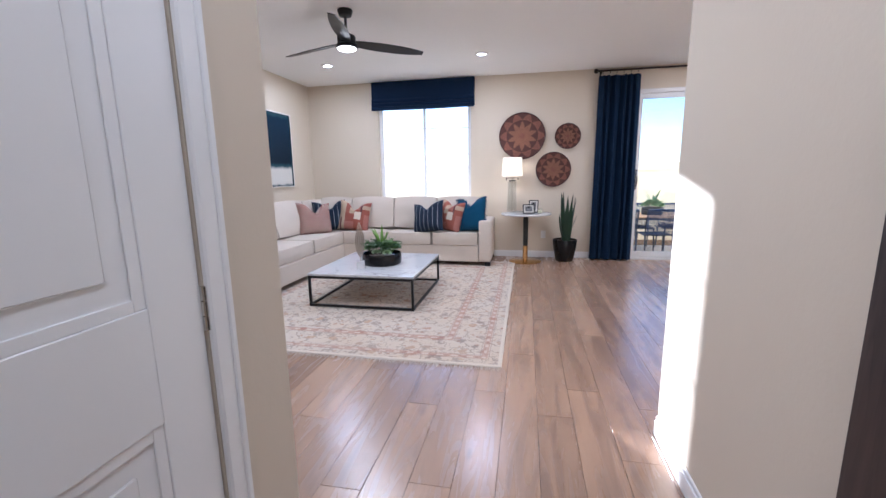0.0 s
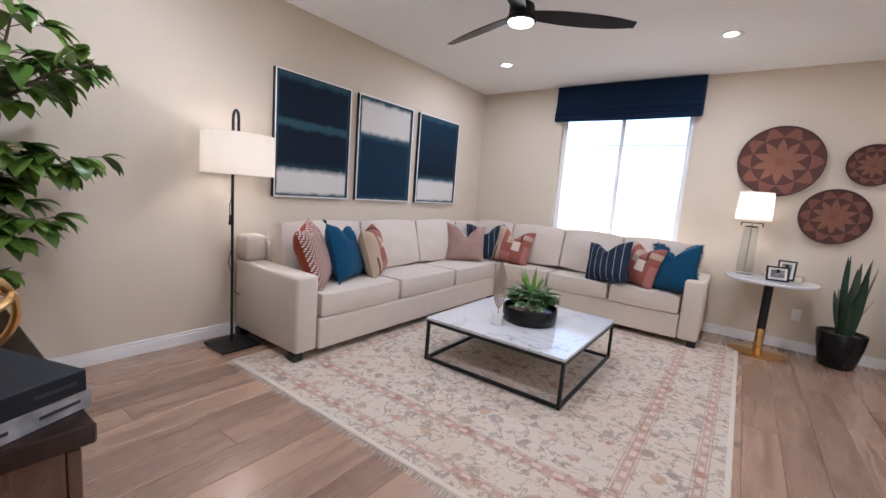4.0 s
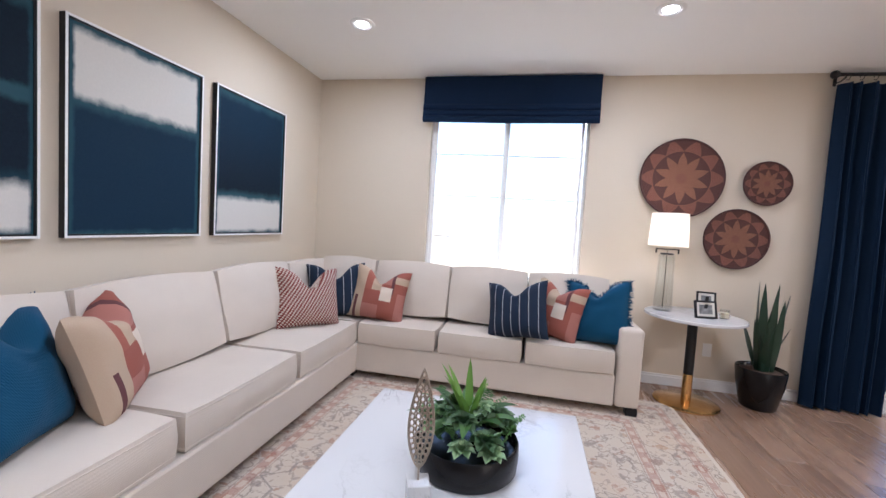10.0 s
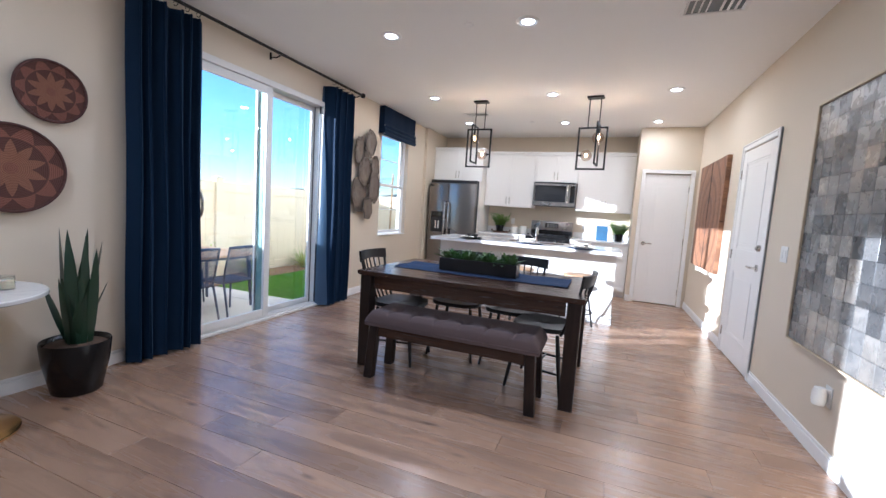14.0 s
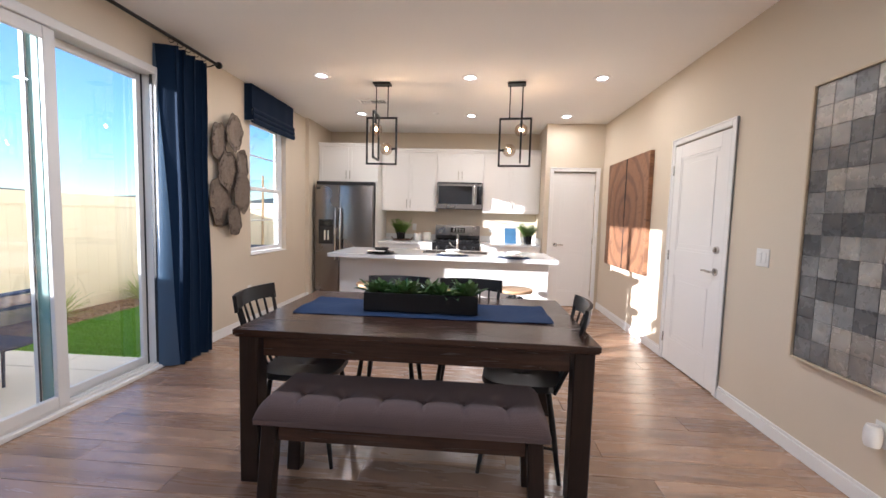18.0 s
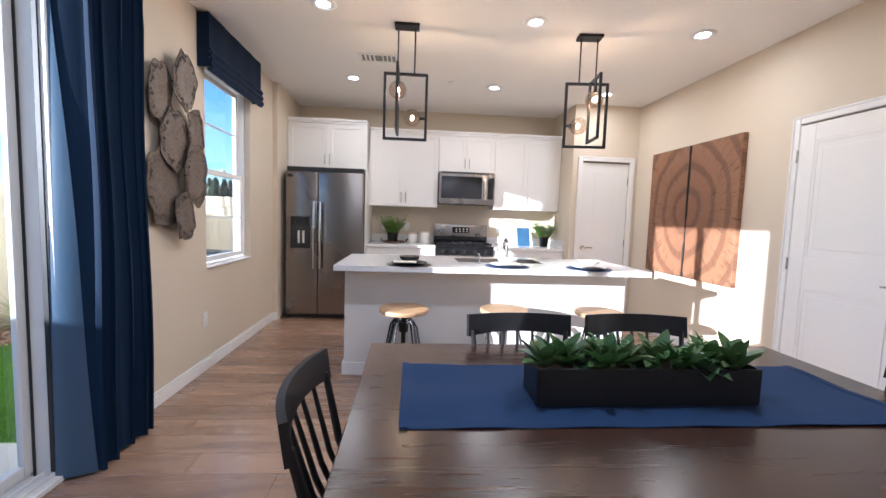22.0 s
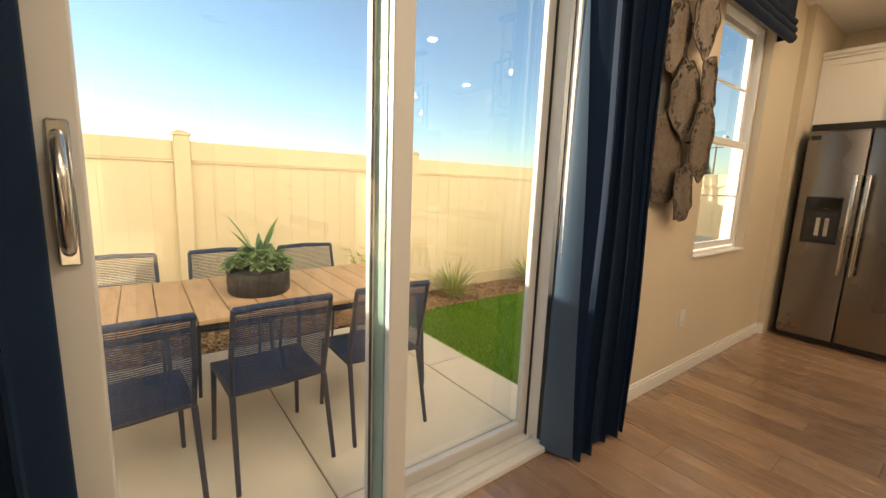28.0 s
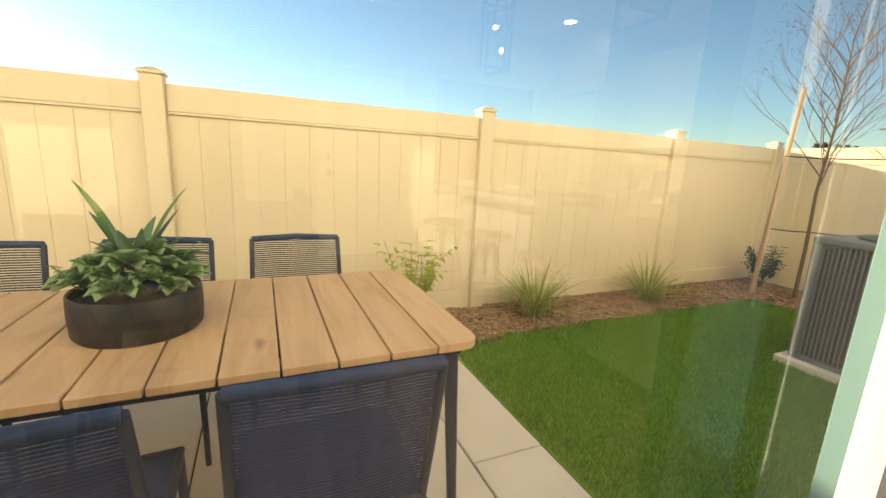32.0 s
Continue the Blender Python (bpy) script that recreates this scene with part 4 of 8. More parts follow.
def window_thing(name, o, label):
    t = thing(name, 0, 0, 0, 0, label, "window", kind="structure")
    x0, x1, z0, z1 = o
    bm = bmesh.new()
    w, y0, y1 = 0.028, YN + 0.055, YN + 0.15
    for p, q, r, s in ((x0, x0 + w, z0, z1), (x1 - w, x1, z0, z1), (x0 + w, x1 - w, z0, z0 + w), (x0 + w, x1 - w, z1 - w, z1)):
        box(bm, p, q, y0, y1, r, s, 0.004)
    part("window_frame", bm, M["white"], t)
    part("window_sill", bm_box(x0 + 0.002, x1 - 0.002, YN - 0.012, YN + 0.056, z0 + 0.001, z0 + 0.014, 0.004), M["white"], t)
    return t


t = window_thing("window_1", WIN, "white vinyl sliding window with thin horizontal glazing bars")
zb = [0.80 + 1.64 * k / 4 for k in (1, 2, 3)]
sash(t, -2.275, -1.53, 0.835, 2.405, YN + 0.066, YN + 0.096, 0.032, YN + 0.08, zb)
sash(t, -1.59, -0.835, 0.835, 2.405, YN + 0.104, YN + 0.134, 0.032, YN + 0.118, zb)
# Sheet added behind the sashes to whiten the view outside.
me = pane_quad(-2.27, -0.83, 0.83, 2.41, YN + 0.144)
me.materials[0] = M["white_veil"]
o = new("insect_screen", me)
o.parent, o["label"], o.visible_shadow = t, "pale translucent sheet added to whiten the view", False
t = window_thing("window_2", KWIN, "white vinyl single-hung kitchen window with two sashes")
sash(t, 4.655, 5.475, 0.845, 1.62, YN + 0.066, YN + 0.096, 0.045, YN + 0.08, [1.22])
sash(t, 4.655, 5.475, 1.58, 2.405, YN + 0.104, YN + 0.134, 0.045, YN + 0.118, [2.0])
part("sash_lock", bm_box(5.03, 5.09, YN + 0.05, YN + 0.068, 1.62, 1.635, 0.003), M["white_plastic"], t)

t = thing("patio_door", 0, 0, 0, 0, "almond vinyl sliding glass patio door, closed", "door", kind="structure")
bm = bmesh.new()
x0, x1, z1 = SLIDE[0], SLIDE[1], SLIDE[3]
for p, q, r, s in ((x0, x0 + 0.06, 0, z1), (x1 - 0.06, x1, 0, z1), (x0 + 0.06, x1 - 0.06, z1 - 0.06, z1)):
    box(bm, p, q, YN - 0.04, YN + 0.15, r, s, 0.005)
part("door_frame", bm, M["door_vinyl"], t)
bm = bm_box(x0 + 0.06, x1 - 0.06, YN - 0.04, YN + 0.15, 0.0, 0.03, 0.004)
for yy in (-0.008, 0.04, 0.10):
    box(bm, x0 + 0.06, x1 - 0.06, YN + yy, YN + yy + 0.008, 0.03, 0.05, 0.002)
part("track", bm, M["door_vinyl"], t, "almond sill track")
sash(t, x0 + 0.055, 2.435, 0.05, z1 - 0.06, YN - 0.018, YN + 0.014, 0.075, YN, name="sliding_panel", material="door_vinyl")
sash(t, 2.34, x1 - 0.055, 0.05, z1 - 0.06, YN + 0.088, YN + 0.118, 0.052, YN + 0.103, name="fixed_panel", material="door_vinyl")
for x, y0_, y1_ in ((1.578, -0.024, -0.0182), (3.1915, -0.010, 0.0105), (2.344, 0.083, 0.0878)):
    part("weatherstrip", bm_box(x - 0.004, x + 0.004, YN + y0_, YN + y1_, 0.05, z1 - 0.06), M["black_plastic"], t, "black rubber weatherstrip")
part("weatherstrip", bm_box(x1 - 0.067, x1 - 0.0605, YN + 0.078, YN + 0.0865, 0.03, z1 - 0.06), M["black_plastic"], t, "black rubber weatherstrip")
# Added strip that stands in for the green-grey glass edge by the stile.
part("interlock", bm_box(x1 - 0.066, x1 - 0.0605, YN + 0.121, YN + 0.148, 0.03, z1 - 0.06, 0.001), M["interlock"], t, "green-grey strip standing in for the glass edge")
part("interlock", bm_box(2.356, 2.364, YN + 0.0145, YN + 0.0875, 0.05, z1 - 0.06, 0.001), M["interlock"], t, "green-grey sealing strip between the panels")
bm = bmesh.new()
tube(bm, [(1.615, YN - 0.025, 1.07), (1.617, YN - 0.06, 1.09), (1.62, YN - 0.078, 1.15), (1.62, YN - 0.078, 1.22), (1.617, YN - 0.06, 1.28), (1.615, YN - 0.025, 1.30)], 0.012, 10)
box(bm, 1.598, 1.634, YN - 0.03, YN - 0.0185, 1.04, 1.33, 0.004)
part("pull_handle", bm, M["chrome"], t, "curved nickel pull handle", True)


# ---- curtains, shades ----
def curtain(x0, x1, folds, seed, label, lean=0.0, lead=0.0):
    t = thing("curtain", (x0 + x1) / 2, YN - 0.13, 0, 0, label, "curtain", "patio door curtains")
    w = x1 - x0
    rnd = random.Random(seed)
    ph = [rnd.uniform(-0.5, 0.5) for _ in range(folds + 2)]

    def f(u, v):
        k = u * folds
        warp = 0.22 * math.sin(2 * math.pi * (u * 1.7 + ph[0])) + 0.10 * math.sin(2 * math.pi * (u * 4.3 + ph[1]) + 1.5 * v)
        a_ = 2 * math.pi * (k + warp * min(1, 6 * u, 6 * (1 - u))) + math.pi / 2
        z = 0.015 + v * 2.61
        spread = 1 + 0.06 * (1 - v)
        amp = 0.05 * (0.8 + 0.2 * (1 - v)) * (1 + 0.5 * ph[int(k)] * math.sin(math.pi * (k % 1)))
        x = (u - 0.5) * w * spread + 0.012 * math.sin(2 * a_) + lean * (1 - v)
        if lead and k < 1:
            amp += lead * (1 - k) ** 2
        y = amp * math.sin(a_) + 0.008 * math.sin(9 * v + 3 * u)
        return (x, y, z)

    part("cloth", sheet(bmesh.new(), f, folds * 14, 20, 0.004), M["navy_drape"], t, "", True)
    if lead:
        def lit_strip(u, v):
            """The leading edge strip with sunlight put into its colour, wider towards the floor."""
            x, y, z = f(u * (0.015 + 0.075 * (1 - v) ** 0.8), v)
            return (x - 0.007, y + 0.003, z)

        part("lining", sheet(bmesh.new(), lit_strip, 8, 30, 0.001), M["navy_lit_edge"], t, "paler blue edge strip, coloured as sunlit velvet", True)
    for k in range(folds):
        x = ((k + 0.5) / folds - 0.5) * w
        part("curtain_ring", bm_tube(ring_arc((x, 0.0, 2.672), 0.024, 0, 330, 12, "x"), 0.0028, 6), M["black_metal"], t, "", True)


curtain(1.03, 1.58, 6, 3, "floor-length navy velvet curtain panel beside the patio door")
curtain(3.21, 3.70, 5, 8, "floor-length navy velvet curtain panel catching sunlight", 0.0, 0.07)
t = thing("curtain_rod", 0, YN - 0.13, 2.69, 0, "black metal curtain rod with ball finials and brackets", "curtain rod")
part("rod", bm_cyl((0.99, 0, 0), (3.86, 0, 0), 0.0135, n=14), M["black_metal"], t, "", True)
for x in (0.985, 3.865):
    bm = bmesh.new()
    bmesh.ops.create_uvsphere(bm, u_segments=16, v_segments=10, radius=0.032)
    part("finial", bm, M["black_metal"], t, "", True, Matrix.Translation((x, 0, 0)))
for x in (1.06, 2.4, 3.80):
    bm = bm_box(x - 0.012, x + 0.012, 0.118, 0.129, -0.05, 0.02, 0.003)
    tube(bm, [(x, 0.12, -0.03), (x, 0.05, -0.035), (x, 0.0, -0.018)], 0.006)
    part("bracket", bm, M["black_metal"], t)


def roman_shade(x0, x1, z0, z1, label):
    t = thing("roman_shade", (x0 + x1) / 2, YN, 0, 0, label, "window shade", "navy roman shades")
    w = (x1 - x0) / 2
    h = z1 - z0
    bm = bmesh.new()

    def f(u, v):
        z = z1 - v * h
        k = max(0.0, (v - 0.62) / 0.38)
        y = -0.075 - 0.022 * abs(math.sin(k * 3 * math.pi)) * (k > 0) - 0.012 * k
        return ((u - 0.5) * 2 * w, y + 0.002 * math.sin(u * 23), z - 0.008 * math.sin(u * math.pi) * k)

    sheet(bm, f, 24, 40, 0.012)
    part("cloth", bm, M["navy_cloth"], t, "", True)
    for s in (-1, 1):
        part("side_return", bm_box(s * w - 0.006 * (s > 0), s * w + 0.006 * (s < 0), -0.09, -0.002, z0 + 0.02, z1 - 0.002, 0.002), M["navy_cloth"], t)
    for k in range(3):
        z = z0 + 0.005 + 0.035 * k
        part("fold", bm_tube([(-w + 0.004, -0.086 - 0.006 * k, z), (0, -0.088 - 0.006 * k, z - 0.008), (w - 0.004, -0.086 - 0.006 * k, z)], 0.014, 8), M["navy_cloth"], t, "", True)
    part("headrail", bm_box(-w + 0.02, w - 0.02, -0.06, -0.004, z1 - 0.05, z1 - 0.01), M["white"], t)


roman_shade(-2.365, -0.74, 2.315, 2.735, "wide navy fabric roman shade drawn up over the window")
roman_shade(4.51, 5.55, 2.32, 2.735, "navy fabric roman shade drawn up over the kitchen window")

# ---- ceiling fittings ----
src = None
# The added hallway pair gets fittings as well.
for x, y in DOWNLIGHTS:
    m = pose(x, y, H)
    if src is None:
        src = thing("recessed_downlight", x, y, H, 0, "lit recessed ceiling downlight with white trim ring", "ceiling light", "recessed downlights")
        part("trim_ring", bm_lathe([(0.047, -0.0045), (0.062, -0.006), (0.066, -0.010), (0.084, -0.009), (0.092, -0.003), (0.092, -0.0005)], 28), M["white"], src, "", True)
        part("lens", bm_lathe([(0.0, -0.0035), (0.044, -0.0035), (0.046, -0.0045)], 28), M["lens"], src, "glowing frosted lens", True)
    else:
        copy_thing(src, m)


def ceiling_vent(x, y, w, d_):
    t = thing("ceiling_vent", x, y, H, 0, "white metal louvred ceiling air vent", "air vent", "ceiling vents")
    bm = bmesh.new()
    for p, q, r, s in ((-w, w, -d_, -d_ + 0.022), (-w, w, d_ - 0.022, d_), (-w, -w + 0.022, -d_ + 0.022, d_ - 0.022), (w - 0.022, w, -d_ + 0.022, d_ - 0.022)):
        box(bm, p, q, r, s, -0.012, -0.001, 0.002)
    part("rim", bm, M["white"], t)
    part("backing", bm_box(-w + 0.022, w - 0.022, -d_ + 0.022, d_ - 0.022, -0.003, -0.001), M["ac_grey"], t)
    n = 9
    sl = None
    for k in range(n):
        yy = -d_ + 0.03 + (2 * d_ - 0.06) * k / (n - 1)
        if abs(k - n // 2) == 0:
            continue
        m = Matrix.Translation((0, yy, -0.007)) @ pose(0, 0, 0, 35 if k < n // 2 else -35, 0, 0)
        if sl is None:
            sl = part("slat", bm_box(-w + 0.024, w - 0.024, -0.008, 0.008, -0.001, 0.001), M["white"], t, "", False, m)
        else:
            again(sl, m)


ceiling_vent(5.24, 5.26, 0.10, 0.19)
ceiling_vent(2.45, 2.75, 0.12, 0.20)
for x, y in ((5.82, 4.52), (2.36, 4.45)):
    t = thing("sprinkler_cap", x, y, H, 0, "small round white ceiling sprinkler cover", "sprinkler", "ceiling sprinkler covers")
    part("cap", bm_lathe([(0.0, -0.009), (0.036, -0.008), (0.042, -0.003), (0.042, -0.0005)], 24), M["white"], t, "", True)
t = thing("alarm_sensor", XW + 0.03, YT + 0.05, 2.42, 45, "small white corner alarm sensor", "sensor")
part("case", bm_box(-0.03, 0.03, -0.022, 0.022, 0, 0.11, 0.010, 3), M["white_plastic"], t, "", True)
part("lens", bm_box(-0.022, 0.022, -0.026, -0.020, 0.015, 0.06, 0.002), M["shade"], t)


# ---- living room ----
def leaf_blade(bm, base, yaw, length, width, rise, droop, n=5, fold=0.25, peak=1.0):
    """One long leaf that rises from base and bends over."""
    d_ = Vector((math.cos(yaw), math.sin(yaw), 0))
    s = Vector((-d_.y, d_.x, 0))
    rows = []
    for k in range(n + 1):
        t_ = k / n
        a_ = rise - droop * t_
        p = Vector(base) if k == 0 else p + (length / n) * (d_ * math.cos(a_) + Vector((0, 0, math.sin(a_))))
        w = width * (math.sin(math.pi * min(1, 0.12 + 0.88 * t_ ** peak)) ** 0.8 if k < n else 0.02)
        up = Vector((0, 0, 1)) * fold * w
        rows.append((bm.verts.new(p - s * w / 2 + up), bm.verts.new(p), bm.verts.new(p + s * w / 2 + up)))
    for r0, r1 in zip(rows, rows[1:]):
        bm.faces.new((r0[0], r0[1], r1[1], r1[0]))
        bm.faces.new((r0[1], r0[2], r1[2], r1[1]))


def rosette(bm, c, r, layers, per, rnd, thick=0.35, tip=0.3):
    """A succulent of many thick pointed leaves."""
    for k in range(layers):
        rise = 0.15 + 1.15 * k / max(1, layers - 1)
        ln = r * (1 - 0.55 * k / layers)
        for j in range(per):
            leaf_blade(bm, c, 2 * math.pi * (j + 0.5 * (k % 2)) / per + rnd.uniform(-0.15, 0.15), ln * rnd.uniform(0.85, 1.1), ln * thick * 1.5, rise, tip, 4, 0.35, 1.8)


def sprig(bm, c, yaw, length, rnd, leaves=10, size=0.03, fat=0.5):
    """A thin stem with small leaves."""
    p = Vector(c)
    d_ = Vector((math.cos(yaw) * 0.5, math.sin(yaw) * 0.5, 1)).normalized()
    for k in range(leaves):
        p = p + d_ * (length / leaves)
        d_ = (d_ + Vector((rnd.uniform(-0.2, 0.2), rnd.uniform(-0.2, 0.2), -0.03))).normalized()
        for s in (-1, 1):
            leaf_blade(bm, p, yaw + s * 1.3 + rnd.uniform(-0.6, 0.6), size * rnd.uniform(0.7, 1.3), size * fat, rnd.uniform(0.0, 0.7), 0.6, 2 if fat <= 0.5 else 3)


# rug
t = thing("area_rug", -1.535, 4.32, 0.0, 0, "faded cream and rust Persian style rug with fringed ends", "rug")
part("weave", bm_box(-1.45, 1.45, -1.715, 1.715, 0.0005, 0.011, 0.004), M["rug"], t)
rnd = random.Random(2)
for s in (-1, 1):
    bm = bmesh.new()
    for k in range(300):
        x = -1.445 + 2.89 * k / 299
        y0, y1 = s * 1.712, s * (1.75 + rnd.uniform(-0.012, 0.02))
        dx = rnd.uniform(-0.01, 0.01)
        vs = [bm.verts.new(p) for p in ((x - 0.003, y0, 0.009), (x + 0.003, y0, 0.009), (x + dx + 0.002, y1, 0.003), (x + dx - 0.002, y1, 0.003))]
        bm.faces.new(vs)
    tagged(part("fringe", bm, M["fringe"], t, "cream knotted fringe"), kind="stuff")

# sectional sofa
t = thing("sectional_sofa", 0, 0, 0.0, 0, "large L-shaped oatmeal linen sectional sofa on low black feet", "sofa")
L = M["linen"]


def soft(name, x0, x1, y0, y1, z0, z1, label="", b=0.035, crown=0.18):
    bm = puff(bmesh.new(), (x1 - x0) / 2, (y1 - y0) / 2, (z1 - z0) / 2, 9, 0.12, crown)
    o = part(name, bm, L, t, label, True, Matrix.Translation(((x0 + x1) / 2, (y0 + y1) / 2, (z0 + z1) / 2)))
    for zf in (-0.8, 0.8):
        welt(o, (x1 - x0) / 2, (y1 - y0) / 2, (z1 - z0) / 2, 0.12, zf)
    return o


def welt(o, sx, sy, sz, e_, zf):
    """A sewn seam round a cushion."""
    pts = []
    for k in range(48):
        u, v = ((k % 12) / 6 - 1, -1) if k < 12 else (1, (k % 12) / 6 - 1) if k < 24 else (1 - (k % 12) / 6, 1) if k < 36 else (-1, 1 - (k % 12) / 6)
        s = 1 + e_ * (1 / math.sqrt(u * u + v * v + zf * zf) - 1)
        pts.append((u * s * sx, v * s * sy, zf * s * sz))
    part("seam", bm_tube(pts, 0.0024, 6, True), L, o, "", True)


XF, YF = -2.62, 5.68
part("base", bm_box(-3.475, XF + 0.015, 3.06, YF, 0.07, 0.305, 0.015, 2), L, t)
part("base", bm_box(-3.475, -0.59, YF + 0.001, 6.42, 0.07, 0.305, 0.015, 2), L, t)
part("arm", bm_box(-3.475, XF, 2.87, 3.055, 0.07, 0.635, 0.028, 3), L, t, "boxy track arm", True)
part("arm", bm_box(-0.585, -0.415, YF - 0.005, 6.42, 0.07, 0.655, 0.028, 3), L, t, "boxy track arm", True)
part("back", bm_box(-3.488, -3.30, 3.056, 6.42, 0.306, 0.80, 0.03, 3), L, t, "", True)
part("back", bm_box(-3.299, -0.586, 6.21, 6.44, 0.306, 0.82, 0.03, 3), L, t, "", True)
part("back", bm_box(-3.485, -3.31, 2.88, 3.055, 0.636, 0.84, 0.03, 3), L, t, "", True)
ys = [3.06, 3.93, 4.80, YF]
for y0, y1 in zip(ys, ys[1:]):
    soft("seat_cushion", -3.28, XF + 0.02, y0 + 0.003, y1 - 0.003, 0.306, 0.485)
soft("seat_cushion", -3.28, XF, YF + 0.003, 6.20, 0.306, 0.485, "square corner seat cushion")
xs = [XF, -1.94, -1.26, -0.59]
for x0, x1 in zip(xs, xs[1:]):
    soft("seat_cushion", x0 + 0.003, x1 - 0.003, YF - 0.02, 6.20, 0.306, 0.48)
for k, (y0, y1) in enumerate(zip([3.06, 3.90, 4.72], [3.90, 4.72, 5.50])):
    bm = puff(bmesh.new(), (y1 - y0) / 2 + 0.006, 0.235, 0.105, 11, 0.14, 0.9, None, 0.07, 3.1 * k)
    o = part("back_cushion", bm, L, t, "", True, Matrix.Translation((-3.20, (y0 + y1) / 2, 0.715)) @ pose(0, 0, 0, 0, 76, 0) @ pose(0, 0, 0, 0, 0, 90))
    welt(o, (y1 - y0) / 2 + 0.006, 0.235, 0.105, 0.14, 0.7)
bm = puff(bmesh.new(), 0.33, 0.235, 0.09, 9, 0.2, 0.4)
part("back_cushion", bm, L, t, "", True, Matrix.Translation((-3.20, 5.83, 0.71)) @ pose(0, 0, 0, 0, 78, 0) @ pose(0, 0, 0, 0, 0, 90))
for x0, x1 in ((-3.16, -2.62), (-2.62, -1.93), (-1.93, -1.26), (-1.26, -0.60)):
    bm = puff(bmesh.new(), (x1 - x0) / 2 + 0.006, 0.235, 0.10, 11, 0.14, 0.9, None, 0.07, 7 * x0)
    o = part("back_cushion", bm, L, t, "", True, Matrix.Translation(((x0 + x1) / 2, 6.12, 0.725)) @ pose(0, 0, 0, 76, 0, 0))
    welt(o, (x1 - x0) / 2 + 0.006, 0.235, 0.10, 0.14, 0.7)
for x, y in ((-3.42, 2.91), (XF - 0.06, 2.91), (XF - 0.06, YF + 0.06), (-0.46, YF + 0.05), (-0.46, 6.38), (-3.42, 6.38)):
    part("foot", bm_box(x - 0.04, x + 0.04, y - 0.04, y + 0.04, 0.012, 0.07, 0.004), M["black_wood"], t, "low black block foot")


def throw_pillow(x, y, z, w, h, rz, tilt, material, label, roll=0.0, chop=0.05, tassels=False, fringe=False, back=None):
    t = thing("throw_pillow", x, y, z, rz, label, "pillow", "sofa pillows")
    m = pose(0, 0, h / 2 * math.cos(radians(tilt)), tilt, roll, 0)
    part("cover", pillow_shape(bmesh.new(), w, h, 0.105, 20, chop, (-1,) if back else (1, -1)), M[material], t, "", True, m)
    if back:
        bm = bmesh.new()
        pillow_shape(bm, w, h, 0.105, 20, chop, (1,))
        part("back_panel", bm, M[back], t, "rust velvet back", True, m)
    if tassels:
        for sx in (-1, 1):
            for sz in (-1, 1):
                bm = bmesh.new()
                c = Vector((sx * w * 0.49, 0, sz * h * 0.49))
                for k in range(14):
                    a_ = k * 2.4
                    cyl(bm, c, c + Vector((sx * 0.025 + 0.012 * math.cos(a_), 0.014 * math.sin(a_), sz * 0.03 + 0.012 * math.cos(a_ * 1.7))), 0.0035, 0.002, 5)
                part("tassel", bm, M[material], t, "", True, m)
    if fringe:
        bm = bmesh.new()
        r2 = random.Random(4)
        for k in range(420):
            s = -1 if k % 2 else 1
            v = r2.uniform(-0.5, 0.5)
            if k % 3:
                c, d_ = Vector((s * w * 0.47 - s * 0.07 * w / 2 * (1 - 4 * v * v), 0, v * h)), Vector((s, 0, 0))
            else:
                c, d_ = Vector((v * w, 0, h * 0.47 - chop * math.exp(-(2 * v / 0.38) ** 2) - 0.01)), Vector((0, 0, 1))
            c.y = r2.uniform(-0.008, 0.008)
            cyl(bm, c, c + d_ * r2.uniform(0.02, 0.038) + Vector((r2.uniform(-0.014, 0.014), r2.uniform(-0.014, 0.014), r2.uniform(-0.014, 0.014))), 0.0042, 0.0028, 5)
        tagged(part("fringe", bm, M[material], t, "", True, m), kind="stuff")
    return t


# pillows along the west side, then the corner, then the north side
throw_pillow(-2.95, 3.235, 0.475, 0.56, 0.52, 136, -20, "checks", "rust and cream houndstooth pillow with a rust velvet back", -6, 0.05, back="rust")
throw_pillow(-2.98, 3.58, 0.475, 0.50, 0.50, 118, -18, "teal", "teal blue cotton pillow with corner tassels", 5, 0.15, tassels=True)
throw_pillow(-2.98, 3.92, 0.475, 0.49, 0.47, 126, -16, "blocks", "terracotta and cream patchwork pillow", -4, 0.09)
throw_pillow(-2.92, 5.42, 0.475, 0.50, 0.47, 52, -17, "checks", "rust and cream houndstooth pillow in the sofa corner", 3, 0.16)
throw_pillow(-2.87, 5.80, 0.475, 0.50, 0.47, 30, -14, "stripes", "navy pillow with fine white stripes in the sofa corner", -3, 0.12)
throw_pillow(-2.50, 5.86, 0.475, 0.48, 0.46, 8, -16, "blocks", "terracotta patchwork pillow with a cream square", 7, 0.13)
throw_pillow(-1.33, 5.80, 0.475, 0.49, 0.46, -14, -20, "stripes", "navy pillow with fine white stripes", -9, 0.11)
throw_pillow(-1.02, 5.92, 0.475, 0.45, 0.46, -34, -14, "blocks", "terracotta and cream patchwork pillow", 6, 0.09)
throw_pillow(-0.715, 5.88, 0.48, 0.47, 0.49, -22, -14, "teal", "teal blue cotton pillow with fringed sides", -6, 0.12, fringe=True)

# coffee table
t = thing("coffee_table", -1.508, 4.205, 0.011, 0, "square white marble coffee table on a black metal frame", "table")
hx, hy = 0.542, 0.588
part("tabletop", bm_box(-hx, hx, -hy, hy, 0.315, 0.337, 0.003), M["marble"], t, "polished white marble slab")
r = 0.011
